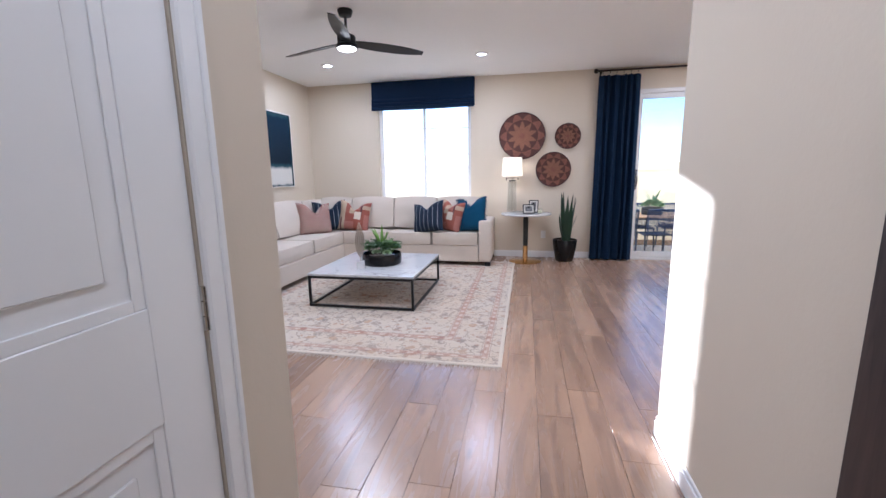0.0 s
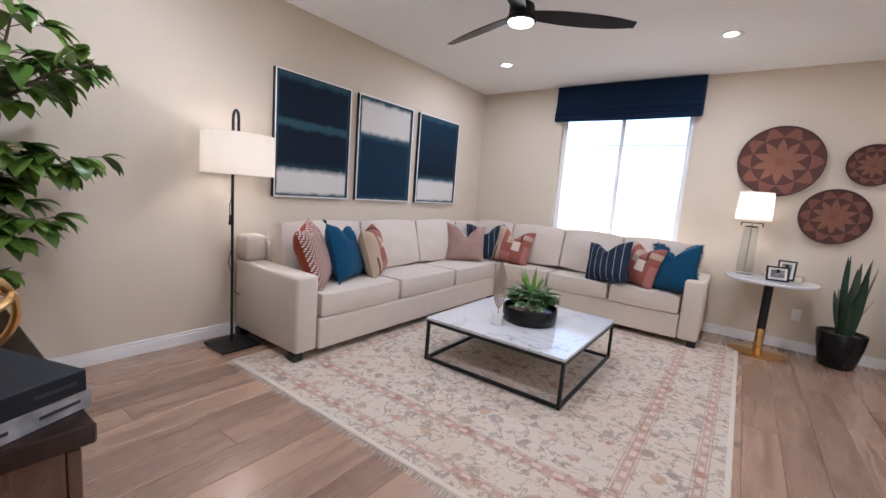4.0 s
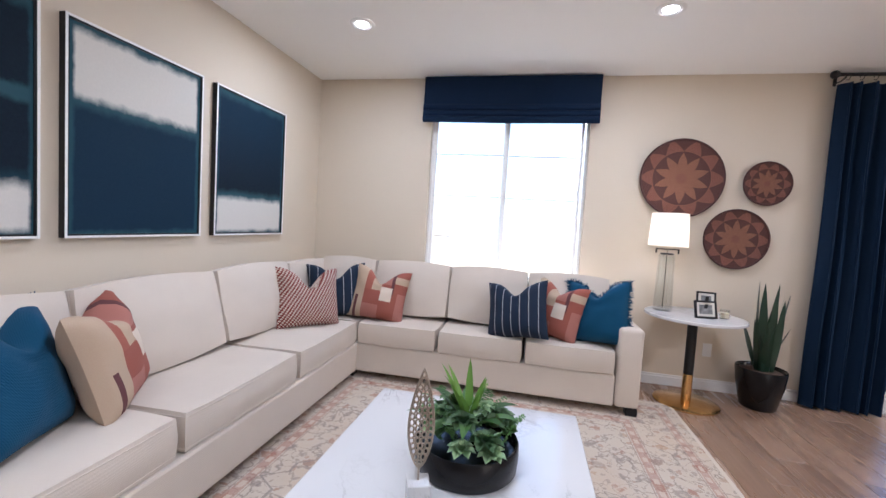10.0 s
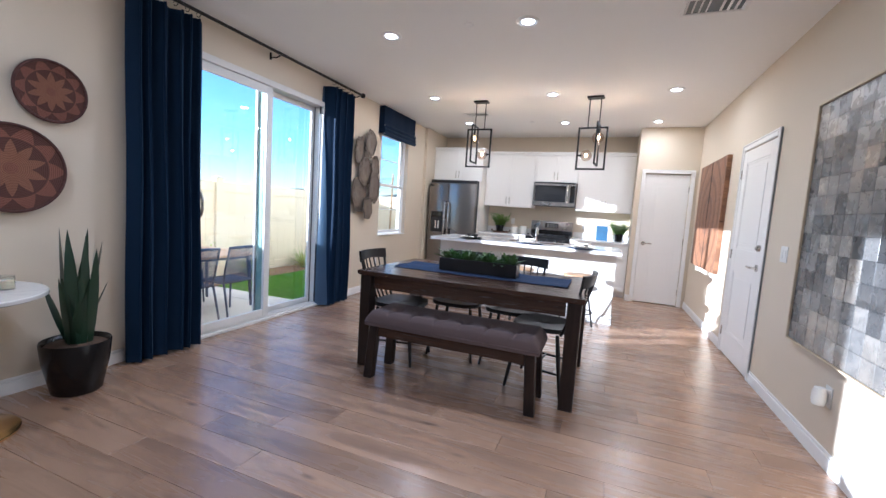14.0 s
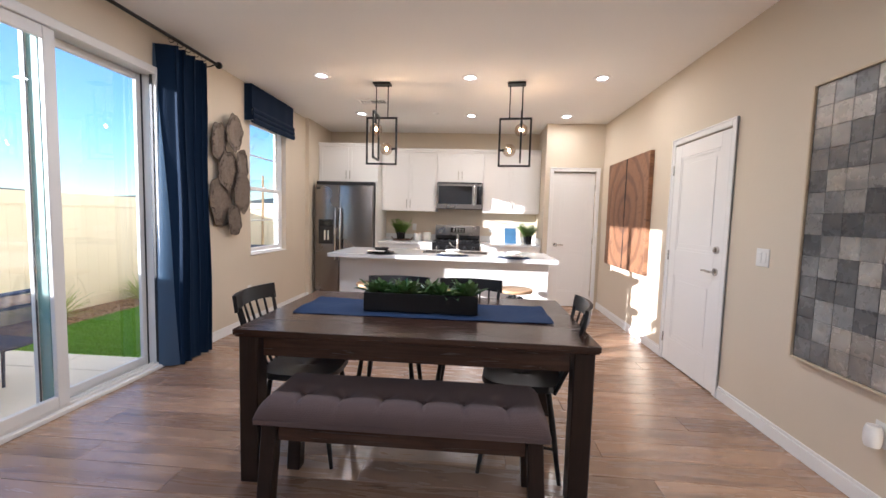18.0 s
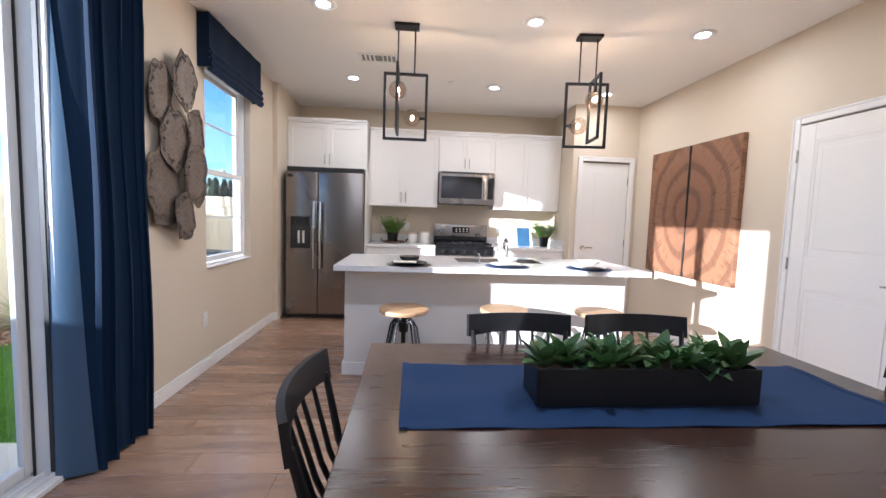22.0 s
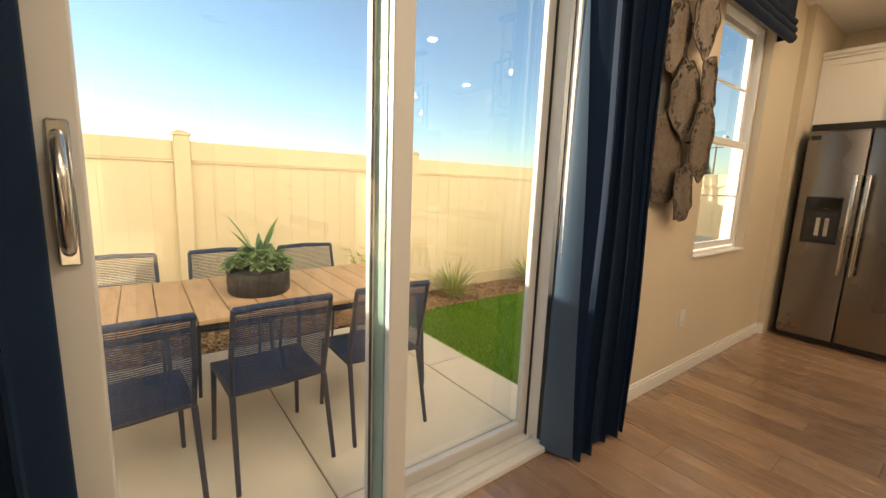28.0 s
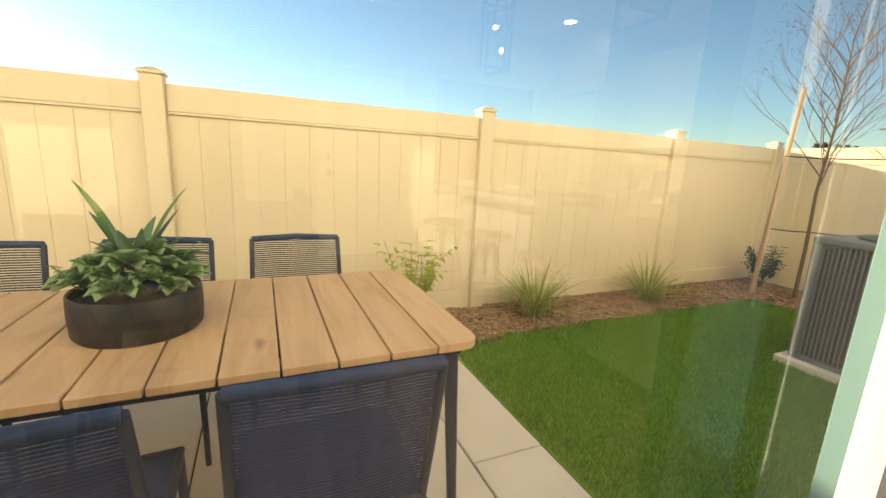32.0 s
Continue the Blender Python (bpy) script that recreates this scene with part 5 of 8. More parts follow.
for sx in (-1, 1):
    for sy in (-1, 1):
        x, y = sx * (hx - 0.013), sy * (hy - 0.013)
        part("leg", bm_box(x - r, x + r, y - r, y + r, 0, 0.314, 0.001), M["black_metal"], t)
for z in (0.004, 0.290):
    for s in (-1, 1):
        part("rail", bm_box(-hx + 0.026, hx - 0.026, s * (hy - 0.013) - r, s * (hy - 0.013) + r, z, z + 0.022, 0.001), M["black_metal"], t)
        part("rail", bm_box(s * (hx - 0.013) - r, s * (hx - 0.013) + r, -hy + 0.026, hy - 0.026, z, z + 0.022, 0.001), M["black_metal"], t)


def leaf_strip(base, yaw, ln):
    bm = bmesh.new()
    leaf_blade(bm, base, yaw, ln, 0.034, 1.25, 0.35, 8, 0.3)
    return bm


def succulent_bowl(x, y, z, r, h, material, label, seed, blades=10, big=0.2, spike="leaf_bright", fill="leaf_succ", small="leaf_mid"):
    t = thing("succulent_bowl", x, y, z, 0, label, "plant")
    part("bowl", bm_lathe([(0, 0), (r * 0.93, 0), (r * 0.98, 0.012), (r, h * 0.5), (r * 0.99, h - 0.006), (r * 0.97, h), (r * 0.93, h - 0.004), (r * 0.92, h - 0.03), (0, h - 0.025)], 48), material, t, "", True)
    rnd = random.Random(seed)
    bm = bmesh.new()
    out = spike == "leaf_agave"
    for k in range(19):
        a_, q = 2.4 * k + rnd.uniform(-0.2, 0.2), r * (0.22 + 0.66 * math.sqrt(k / 19))
        bm = bmesh.new()
        c = (q * math.cos(a_), q * math.sin(a_), h + 0.14 * (1 - (q / r) ** 2) - 0.02)
        if k % 4 == 1 and not out:
            for j in range(9):
                leaf_blade(bm, c, 2.4 * j, rnd.uniform(0.04, 0.055), 0.05, 0.2 + 0.11 * j, -0.3, 4, 0.2, 1.3)
            tagged(part("rosette", bm, M["leaf_olive"], t, "round-leaved olive succulent", True), kind="stuff")
            continue
        rosette(bm, c, rnd.uniform(0.05, 0.08), 5, 7, rnd, 0.42)
        tagged(part("rosette", bm, M[fill if out or k % 3 else "leaf_pale"], t, "grey-green succulent rosette", True), kind="stuff")
    bm = bmesh.new()
    for k in range(10 if out else 30):
        a_, q = rnd.uniform(0, 6.28), r * 0.85 * math.sqrt(rnd.random())
        sprig(bm, (q * math.cos(a_), q * math.sin(a_), h + 0.02), a_ + rnd.uniform(-0.5, 0.5), rnd.uniform(0.06, 0.10) + 0.12 * (1 - q / r), rnd, 14, 0.017, 0.6)
    tagged(part("sprig", bm, M[small], t, "small leafy green sprigs", True), kind="stuff")
    for j in range(blades):
        bm = bmesh.new()
        a_ = 6.28 * j / blades + rnd.uniform(-0.3, 0.3)
        leaf_blade(bm, (0.025 * math.cos(a_), 0.025 * math.sin(a_), h + 0.08), a_, big * rnd.uniform(0.6, 1.15), 0.033, rnd.uniform(0.85, 1.4), rnd.uniform(0.0, 0.4), 8, 0.35, 0.75)
        part("agave_leaf", bm, M[spike], t, "upright pointed agave leaf", True)
    for a_, ln in ((0.5, 0.29), (2.7, 0.31)) if out else ((1.0, 0.18), (4.2, 0.2)):
        part("tall_leaf", leaf_strip((0.02 * math.cos(a_), 0.02 * math.sin(a_), h + 0.06), a_, ln), M["leaf_bright"], t, "long bright green leaf", True)
    for j in range(3 if out else 8):
        bm = bmesh.new()
        a_ = 0.785 * j + rnd.uniform(-0.3, 0.3)
        leaf_blade(bm, (r * 0.25 * math.cos(a_), r * 0.25 * math.sin(a_), h + 0.06), a_, r * rnd.uniform(0.8, 1.05), 0.05, rnd.uniform(0.5, 0.9), 0.8, 7, 0.3, 0.8)
        part("trailing_leaf", bm, M["leaf_dark" if j % 2 else "leaf_mid"], t, "broad green leaf", True)
    return t


succulent_bowl(-1.47, 4.18, 0.348, 0.212, 0.12, M["ceramic_black"], "low black bowl of mixed green succulents on the coffee table", 7, 8, 0.21)

# cast metal leaf on a marble block
t = thing("leaf_sculpture", -1.60, 3.90, 0.348, 20, "openwork metal leaf sculpture on a white marble block", "sculpture")
part("block", bm_box(-0.04, 0.04, -0.04, 0.04, 0, 0.08, 0.003), M["marble"], t)
part("stem", bm_cyl((0, 0, 0.08), (0, 0, 0.14), 0.004), M["leaf_silver"], t)


def leaf_half(z):
    q = (z - 0.12) / 0.36
    return 0.045 * max(0.0, math.sin(math.pi * q ** 0.8)) ** 0.9


pts = [Vector((leaf_half(0.12 + 0.36 * k / 20), 0.0, 0.12 + 0.36 * k / 20)) for k in range(21)]
loop = pts + [Vector((-p.x, p.y, p.z)) for p in pts[-2:0:-1]]
part("rim", bm_tube(loop, 0.0035, 6, True), M["leaf_silver"], t, "", True)
bm = bmesh.new()
rnd = random.Random(12)
z = 0.14
row = 0
while z < 0.46:
    w = leaf_half(z)
    n = max(1, int(w * 2 / 0.019))
    for k in range(n):
        x = -w + 2 * w * (k + 0.5) / n
        rr = min(0.0095, w * 0.9)
        tube(bm, [Vector((x + rr * 0.9 * math.cos(a_), 0.004 * math.sin(5 * z * 9), z + rr * 1.25 * math.sin(a_))) for a_ in [2 * math.pi * j / 9 for j in range(9)]], 0.0036, 6, True)
    z += 0.021
tagged(part("openwork", bm, M["leaf_silver"], t, "pierced metal cells", True), kind="stuff")

# framed canvases
for k, (y0, y1, mt, lb) in enumerate([(3.19, 4.0, "paint_1", "abstract dark navy canvas with a white base, silver frame"), (4.10, 4.93, "paint_2", "abstract blue canvas with a white top, silver frame"), (5.05, 5.87, "paint_3", "abstract navy canvas with a pale lower band, silver frame")]):
    t = thing("framed_painting", XW, (y0 + y1) / 2, 1.15, 0, lb, "painting", "three abstract canvases")
    w, h = (y1 - y0) / 2, 1.064
    me = part("canvas", bm_box(0.004, 0.030, -w + 0.02, w - 0.02, 0.02 / h, (h - 0.02) / h), M[mt], t, "soft-edged blocks of paint")
    me.scale = (1, 1, h)
    for s in (-1, 1):
        part("rail", bm_box(0.002, 0.038, s * w - 0.012 * (s > 0), s * w + 0.012 * (s < 0), 0, h, 0.001), M["black_wood"], t)
        part("rail_face", bm_box(0.0385, 0.042, s * w - 0.012 * (s > 0), s * w + 0.012 * (s < 0), 0, h, 0.001), M["white"], t, "pale silver moulding")
        z0 = 0 if s < 0 else h - 0.012
        part("rail", bm_box(0.002, 0.038, -w + 0.012, w - 0.012, z0, z0 + 0.012, 0.001), M["black_wood"], t)
        part("rail_face", bm_box(0.0385, 0.042, -w + 0.012, w - 0.012, z0, z0 + 0.012, 0.001), M["white"], t, "pale silver moulding")
        part("inner_edge", bm_box(0.003, 0.036, s * (w - 0.0125) - 0.008 * (s > 0), s * (w - 0.0125) + 0.008 * (s < 0), 0.013, h - 0.013), M["black_wood"], t)
        z0 = 0.0125 if s < 0 else h - 0.0205
        part("inner_edge", bm_box(0.003, 0.036, -w + 0.021, w - 0.021, z0, z0 + 0.008), M["black_wood"], t)

# woven baskets on the north wall
for x, z, r in ((-0.02, 1.852, 0.335), (0.642, 1.832, 0.178), (0.448, 1.352, 0.25)):
    t = thing("woven_basket", x, YN - 0.005, z, 0, "round coiled brown basket with a star pattern hung on the wall", "wall basket", "three wall baskets")
    bm = bmesh.new()
    prof = []
    n = 26
    for k in range(n + 1):
        q = k / n
        prof.append((q, 0.10 * (q ** 3) + 0.008 * math.sin(q * 150)))
    prof += [(1.0, 0.07), (0.5, -0.02), (0.0, -0.03)]
    lathe(bm, prof, 64)
    o = part("weave", bm, M["basket"], t, "", True)
    bmesh_m = Matrix.Rotation(radians(90), 4, "X")
    o.data.transform(bmesh_m)
    o.scale = (r, r * 0.55, r)
    o.location.y = -0.03
    pts = [(r * 0.995 * math.cos(k * math.pi / 36), -0.03 - 0.075 * r * 0.55 / 0.75, r * 0.995 * math.sin(k * math.pi / 36)) for k in range(72)]
    part("rim", bm_tube(pts, 0.009, 8, True), M["basket_rim"], t, "dark bound rim", True)

# side table with lamp, photographs and candle
t = thing("side_table", 0.06, 6.155, 0, 0, "round marble side table on a black and brass pedestal", "table")
part("tabletop", bm_lathe([(0, 0.70), (0.352, 0.70), (0.36, 0.705), (0.36, 0.72), (0.355, 0.725), (0, 0.725)], 64), M["marble"], t, "", True)
part("column", bm_cyl((0, 0, 0.24), (0, 0, 0.70), 0.036, n=28), M["black_metal"], t, "", True)
part("collar", bm_cyl((0, 0, 0.025), (0, 0, 0.24), 0.0365, n=28), M["brass"], t, "polished brass sleeve", True)
part("base_plate", bm_lathe([(0, 0), (0.235, 0), (0.24, 0.004), (0.24, 0.012), (0.232, 0.017), (0.04, 0.026), (0, 0.026)], 56), M["brass"], t, "", True)
t = thing("table_lamp", -0.15, 6.25, 0.725, 0, "table lamp with clear glass column and white drum shade, lit", "lamp")
part("column", bm_lathe([(0, 0.0), (0.072, 0.0), (0.075, 0.005), (0.075, 0.012), (0.074, 0.014), (0.072, 0.03), (0.062, 0.46), (0.055, 0.465), (0.052, 0.458), (0.066, 0.03), (0, 0.025)], 32), M["clear"], t, "clear glass cylinder", True)
part("rod", bm_cyl((0, 0, 0.012), (0, 0, 0.50), 0.004), M["chrome"], t)
part("cap", bm_cyl((0, 0, 0.465), (0, 0, 0.478), 0.05, n=24), M["black_metal"], t, "", True)
bm = bm_box(-0.085, 0.085, -0.006, 0.006, 0.505, 0.514)
for s in (-1, 1):
    box(bm, s * 0.085 - 0.005, s * 0.085 + 0.005, -0.006, 0.006, 0.475, 0.5135)
part("yoke", bm, M["black_metal"], t)
part("shade", bm_lathe([(0.150, 0.535), (0.138, 0.805), (0.135, 0.805), (0.147, 0.535), (0.150, 0.535)], 48), M["shade"], t, "white linen drum shade", True)
part("bulb", bm_lathe([(0, 0.58), (0.02, 0.59), (0.03, 0.63), (0.02, 0.67), (0, 0.68)], 16), M["fan_light"], t, "", True)
for x, y, rz, w, h in ((0.10, 6.03, 12, 0.17, 0.135), (0.165, 6.21, -8, 0.14, 0.185)):
    t = thing("photo_frame", x, y, 0.725, rz, "small black picture frame with a grey photograph", "picture frame", "photo frames on the side table")
    tilt = pose(0, 0, 0.002, -14, 0, 0)
    bm = bmesh.new()
    for p, q, u, v in ((-w / 2, -w / 2 + 0.014, 0, h), (w / 2 - 0.014, w / 2, 0, h), (-w / 2 + 0.014, w / 2 - 0.014, 0, 0.014), (-w / 2 + 0.014, w / 2 - 0.014, h - 0.014, h)):
        box(bm, p, q, -0.010, 0.008, u, v, 0.0015)
    part("moulding", bm, M["black_wood"], t, "", False, tilt)
    part("mat", bm_box(-w / 2 + 0.013, w / 2 - 0.013, -0.003, 0.004, 0.013, h - 0.013), M["paper"], t, "", False, tilt)
    part("photograph", bm_box(-w / 2 + 0.034, w / 2 - 0.034, -0.0042, -0.003, 0.032, h - 0.032), M["photo"], t, "", False, tilt)
    part("easel", bm_box(-0.012, 0.012, 0.012, 0.016, 0.0, h * 0.8), M["black_wood"], t, "", False, pose(0, 0.02, 0.002, 14, 0, 0))
t = thing("candle", 0.255, 6.10, 0.725, 0, "ivory candle in a clear glass jar", "candle")
part("jar", bm_lathe([(0, 0), (0.030, 0), (0.033, 0.003), (0.033, 0.072), (0.031, 0.072), (0.031, 0.006), (0, 0.006)], 28), M["clear"], t, "", True)
part("wax", bm_lathe([(0, 0.007), (0.0305, 0.007), (0.0305, 0.048), (0, 0.050)], 28), M["wax"], t, "", True)

# snake plant
t = thing("snake_plant", 0.635, 6.28, 0, 0, "tall dark snake plant in a black tapered pot", "plant")
part("pot", bm_lathe([(0, 0), (0.115, 0), (0.125, 0.008), (0.165, 0.20), (0.176, 0.315), (0.172, 0.325), (0.160, 0.318), (0.15, 0.29), (0, 0.29)], 40), M["ceramic_black"], t, "", True)
part("soil", bm_lathe([(0, 0.302), (0.08, 0.306), (0.155, 0.296)], 24), M["soil"], t)
rnd = random.Random(31)
for k in range(24):
    bm = bmesh.new()
    a_ = 6.28 * k / 24 + rnd.uniform(-0.2, 0.2)
    q = rnd.uniform(0.01, 0.08)
    leaf_blade(bm, (q * math.cos(a_), q * math.sin(a_), 0.29), a_ + rnd.uniform(-0.6, 0.6), rnd.uniform(0.40, 0.74) * (1.0 if k % 4 else 0.65), rnd.uniform(0.05, 0.075), rnd.uniform(1.44, 1.57) if k % 8 else 1.2, rnd.uniform(-0.05, 0.1), 9, 0.3)
    part("leaf", bm, M["snake"], t, "", True)

# floor lamp
t = thing("floor_lamp", -3.262, 2.755, 0, 0, "black metal floor lamp with a hanging white drum shade, lit", "lamp")
part("base_plate", bm_box(-0.15, 0.15, -0.15, 0.15, 0, 0.022, 0.004), M["black_metal"], t)
pts = [(-0.02, 0, 0.02), (-0.02, 0, 1.66)] + [(0.02 + 0.04 * math.cos(radians(a_)), 0, 1.70 + 0.06 * math.sin(radians(a_))) for a_ in range(180, -1, -20)] + [(0.06, 0, 1.60)]
part("pole", bm_tube(pts, 0.010, 10), M["black_metal"], t, "arched black pole", True)
part("shade", bm_lathe([(0.243, 1.305), (0.240, 1.59), (0.236, 1.59), (0.239, 1.305), (0.243, 1.305)], 56, 0.06, 0), M["shade"], t, "white linen drum shade", True)
bm = bmesh.new()
for a_ in (0, 120, 240):
    cyl(bm, (0.06, 0, 1.58), (0.06 + 0.236 * math.cos(radians(a_)), 0.236 * math.sin(radians(a_)), 1.585), 0.0025, n=6)
part("spider", bm, M["black_metal"], t)
part("bulb", bm_lathe([(0, 1.40), (0.025, 1.41), (0.035, 1.45), (0.02, 1.50), (0, 1.51)], 16, 0.06, 0), M["fan_light"], t, "", True)
part("switch_box", bm_cyl((-0.045, 0.0, 0.93), (-0.045, 0.0, 1.0), 0.018, 0.012, 10), M["black_plastic"], t, "", True)
rnd = random.Random(9)
part("cord", bm_tube([(-0.04 + 0.012 * math.sin(k * 1.3), 0.015 * math.sin(k * 0.9), 1.28 - k * 0.05) for k in range(18)] + [(-0.10, 0.1, 0.36), (-0.16, 0.14, 0.35)], 0.0035, 6), M["black_plastic"], t, "", True)

# media console with its things
t = thing("media_console", -2.005, YT + 0.018, 0, 0, "long dark walnut media console with black bar handles", "cabinet")
W2 = 0.975
part("top", bm_box(-W2, W2, 0, 0.425, 0.835, 0.872, 0.004), M["walnut_x"], t, "dark polished top")
part("body", bm_box(-W2 + 0.01, W2 - 0.01, 0.004, 0.385, 0.09, 0.834), M["walnut_z"], t)
part("plinth", bm_box(-W2 + 0.03, W2 - 0.03, 0.02, 0.36, 0.0, 0.089), M["walnut_x"], t)
dw = (2 * W2 - 0.024) / 6
for k in range(6):
    x0 = -W2 + 0.012 + dw * k
    dr = part("door", bm_box(x0 + 0.002, x0 + dw - 0.002, 0.387, 0.407, 0.10, 0.828, 0.002), M["walnut_z"], t)
    hx_ = x0 + (dw - 0.035 if k % 2 == 0 else 0.035)
    bm = bm_cyl((hx_, 0.435, 0.37), (hx_, 0.435, 0.65), 0.006, n=10)
    for z in (0.40, 0.62):
        cyl(bm, (hx_, 0.406, z), (hx_, 0.435, z), 0.005, n=8)
    part("handle", bm, M["black_metal"], dr, "black metal bar handle", True)
t = thing("television", -2.27, YT + 0.004, 1.115, 0, "large flat black television on the wall, switched off", "television")
part("bracket", bm_box(-0.3, 0.3, 0.0, 0.03, 0.2, 0.7), M["black_metal"], t)
part("case", bm_box(-0.845, 0.845, 0.031, 0.056, 0, 0.96, 0.004), M["black_plastic"], t)
part("screen", bm_box(-0.837, 0.837, 0.0562, 0.0582, 0.014, 0.952, 0.0006), M["screen"], t, "glossy dark screen")
t = thing("soundbar", -2.2, YT + 0.002, 0.965, 0, "long black soundbar under the television", "speaker")
bm = puff(bmesh.new(), 0.65, 0.05, 0.047, 8, 0.22, 0.0)
part("case", bm, M["black_plastic"], t, "", True, Matrix.Translation((0, 0.06, 0.05)))
part("bracket", bm_box(-0.4, 0.4, 0.0, 0.02, 0.02, 0.08), M["black_metal"], t)
t = thing("black_vase", -2.68, 1.27, 0.872, 0, "round black ceramic vase with a beaded tassel necklace", "vase")
part("body", bm_lathe([(0, 0), (0.10, 0), (0.112, 0.006), (0.165, 0.12), (0.192, 0.22), (0.19, 0.29), (0.155, 0.355), (0.105, 0.375), (0.10, 0.388), (0.09, 0.39), (0.085, 0.375), (0.0, 0.36)], 48), M["ceramic_black"], t, "", True)
for k in range(30):
    a_ = 2 * math.pi * k / 30
    rr = 0.150 + 0.02 * (math.cos(a_ - 0.9) > 0) * math.cos(a_ - 0.9)
    zz = 0.362 - 0.05 * max(0, math.cos(a_ - 0.9)) ** 2
    if k == 0:
        bm = bmesh.new()
        bmesh.ops.create_icosphere(bm, subdivisions=2, radius=0.012)
        bd = part("bead", bm, M["black_wood"], t, "", True, Matrix.Translation((rr * math.cos(a_), rr * math.sin(a_), zz)))
    else:
        again(bd, Matrix.Translation((rr * math.cos(a_), rr * math.sin(a_), zz)))
for k, a_ in enumerate((0.95, 1.15)):
    bm = bmesh.new()
    c = Vector((0.19 * math.cos(a_), 0.19 * math.sin(a_), 0.30))
    cyl(bm, c + Vector((0, 0, 0.02)), c, 0.008, n=8)
    for j in range(22):
        b_ = j * 2.4
        cyl(bm, c, c + Vector((0.016 * math.cos(b_) * (j / 22), 0.016 * math.sin(b_) * (j / 22), -0.085)), 0.003, n=4)
    part("tassel", bm, M["tassel"], t, "tan jute tassel", True)
for k, (z, h, w, d_, rz, mt, lb) in enumerate([(0.872, 0.034, 0.30, 0.245, -66, "book_grey", "large art book with a grey marbled cover"), (0.9065, 0.038, 0.29, 0.24, -69, "book_navy", "large dark art book lying in a stack")]):
    t = thing("book", -1.155, 1.235, z, rz, lb, "book", "art books on the console")
    part("pages", bm_box(-w / 2 + 0.006, w / 2 - 0.006, -d_ / 2 + 0.004, d_ / 2 - 0.008, 0.004, h - 0.004), M["paper"], t)
    for z0 in (0.0, h - 0.004):
        part("cover", bm_box(-w / 2, w / 2, -d_ / 2, d_ / 2, z0, z0 + 0.0038, 0.0008), M[mt], t)
    part("spine", bm_box(-w / 2, w / 2, d_ / 2 + 0.0005, d_ / 2 + 0.004, 0.0, h, 0.001), M[mt], t)
    for q in range(3):
        part("title_bar", bm_box(-0.13 + 0.1 * q, -0.07 + 0.1 * q, d_ / 2 + 0.0042, d_ / 2 + 0.005, h * 0.42, h * 0.58), M["zinc"], t, "unreadable spine lettering")
for x, y, rz in ((-1.20, 1.265, 0), (-1.075, 1.15, 50)):
    t = thing("gold_orb", x, y, 0.945, rz, "gold wire knot orb standing on the books", "ornament", "gold orbs")
    for k, (rx, ry) in enumerate(((20, 0), (80, 30), (100, 90), (60, 150))):
        bm = bm_tube([Vector((0.085 * math.cos(a_), 0.085 * math.sin(a_), 0)) for a_ in [2 * math.pi * j / 36 for j in range(36)]], 0.007, 8, True)
        part("hoop", bm, M["gold"], t, "", True, Matrix.Translation((0, 0, 0.092)) @ pose(0, 0, 0, rx, 0, ry))

# tall artificial tree in a woven pot
t = thing("indoor_tree", -3.215, 1.40, 0, 0, "tall leafy green artificial tree in a black woven pot", "plant")
bm = bm_lathe([(0, 0), (0.135, 0), (0.14, 0.01)] + [(0.14 + 0.035 * (k / 22) + (0.006 if k % 2 else 0.0), 0.01 + 0.43 * k / 22) for k in range(23)] + [(0.16, 0.44), (0.15, 0.40), (0, 0.40)], 40)
part("pot", bm, M["wicker"], t, "black woven rope pot", True)
rnd = random.Random(77)
bm = bmesh.new()
for k in range(260):
    a_, q = rnd.uniform(0, 6.28), 0.15 * math.sqrt(rnd.random())
    leaf_blade(bm, (q * math.cos(a_), q * math.sin(a_), 0.41), rnd.uniform(0, 6.28), 0.05, 0.02, rnd.uniform(0.2, 1.3), 0.5, 2)
tagged(part("moss", bm, M["moss"], t, "bright green moss"), kind="stuff")
bm, lf = bmesh.new(), bmesh.new()


def big_leaf(base, yaw, rise, ln):
    leaf_blade(lf, base, yaw, ln, ln * 0.56, rise, 0.95, 6, 0.16, 0.85)


limbs = [
    ((0.0, 0.0, 0.40), (0.02, 0.04, 0.9), (0.05, 0.08, 1.4), (0.06, 0.02, 1.72)),
    ((0.06, 0.02, 1.72), (0.08, -0.02, 1.85), (0.12, -0.07, 1.98), (0.17, -0.13, 2.10)),
    ((0.05, 0.08, 1.4), (0.10, 0.20, 1.58), (0.16, 0.34, 1.72), (0.24, 0.50, 1.80)),
    ((0.05, 0.08, 1.4), (0.08, 0.14, 1.62), (0.10, 0.20, 1.80), (0.12, 0.24, 2.0)),
    ((0.02, 0.0, 0.40), (0.05, -0.02, 0.80), (0.10, -0.06, 1.08), (0.18, -0.12, 1.32)),
    ((0.02, 0.04, 0.9), (0.08, 0.14, 1.10), (0.15, 0.28, 1.24), (0.22, 0.42, 1.30)),
    ((0.02, 0.04, 0.9), (0.06, 0.08, 1.06), (0.10, 0.12, 1.20), (0.14, 0.16, 1.34)),
    ((0.02, 0.03, 0.7), (0.08, 0.10, 0.84), (0.14, 0.18, 0.95), (0.18, 0.26, 1.0)),
    ((0.02, 0.02, 0.5), (0.05, 0.05, 0.60), (0.08, 0.08, 0.68), (0.10, 0.11, 0.74)),
]
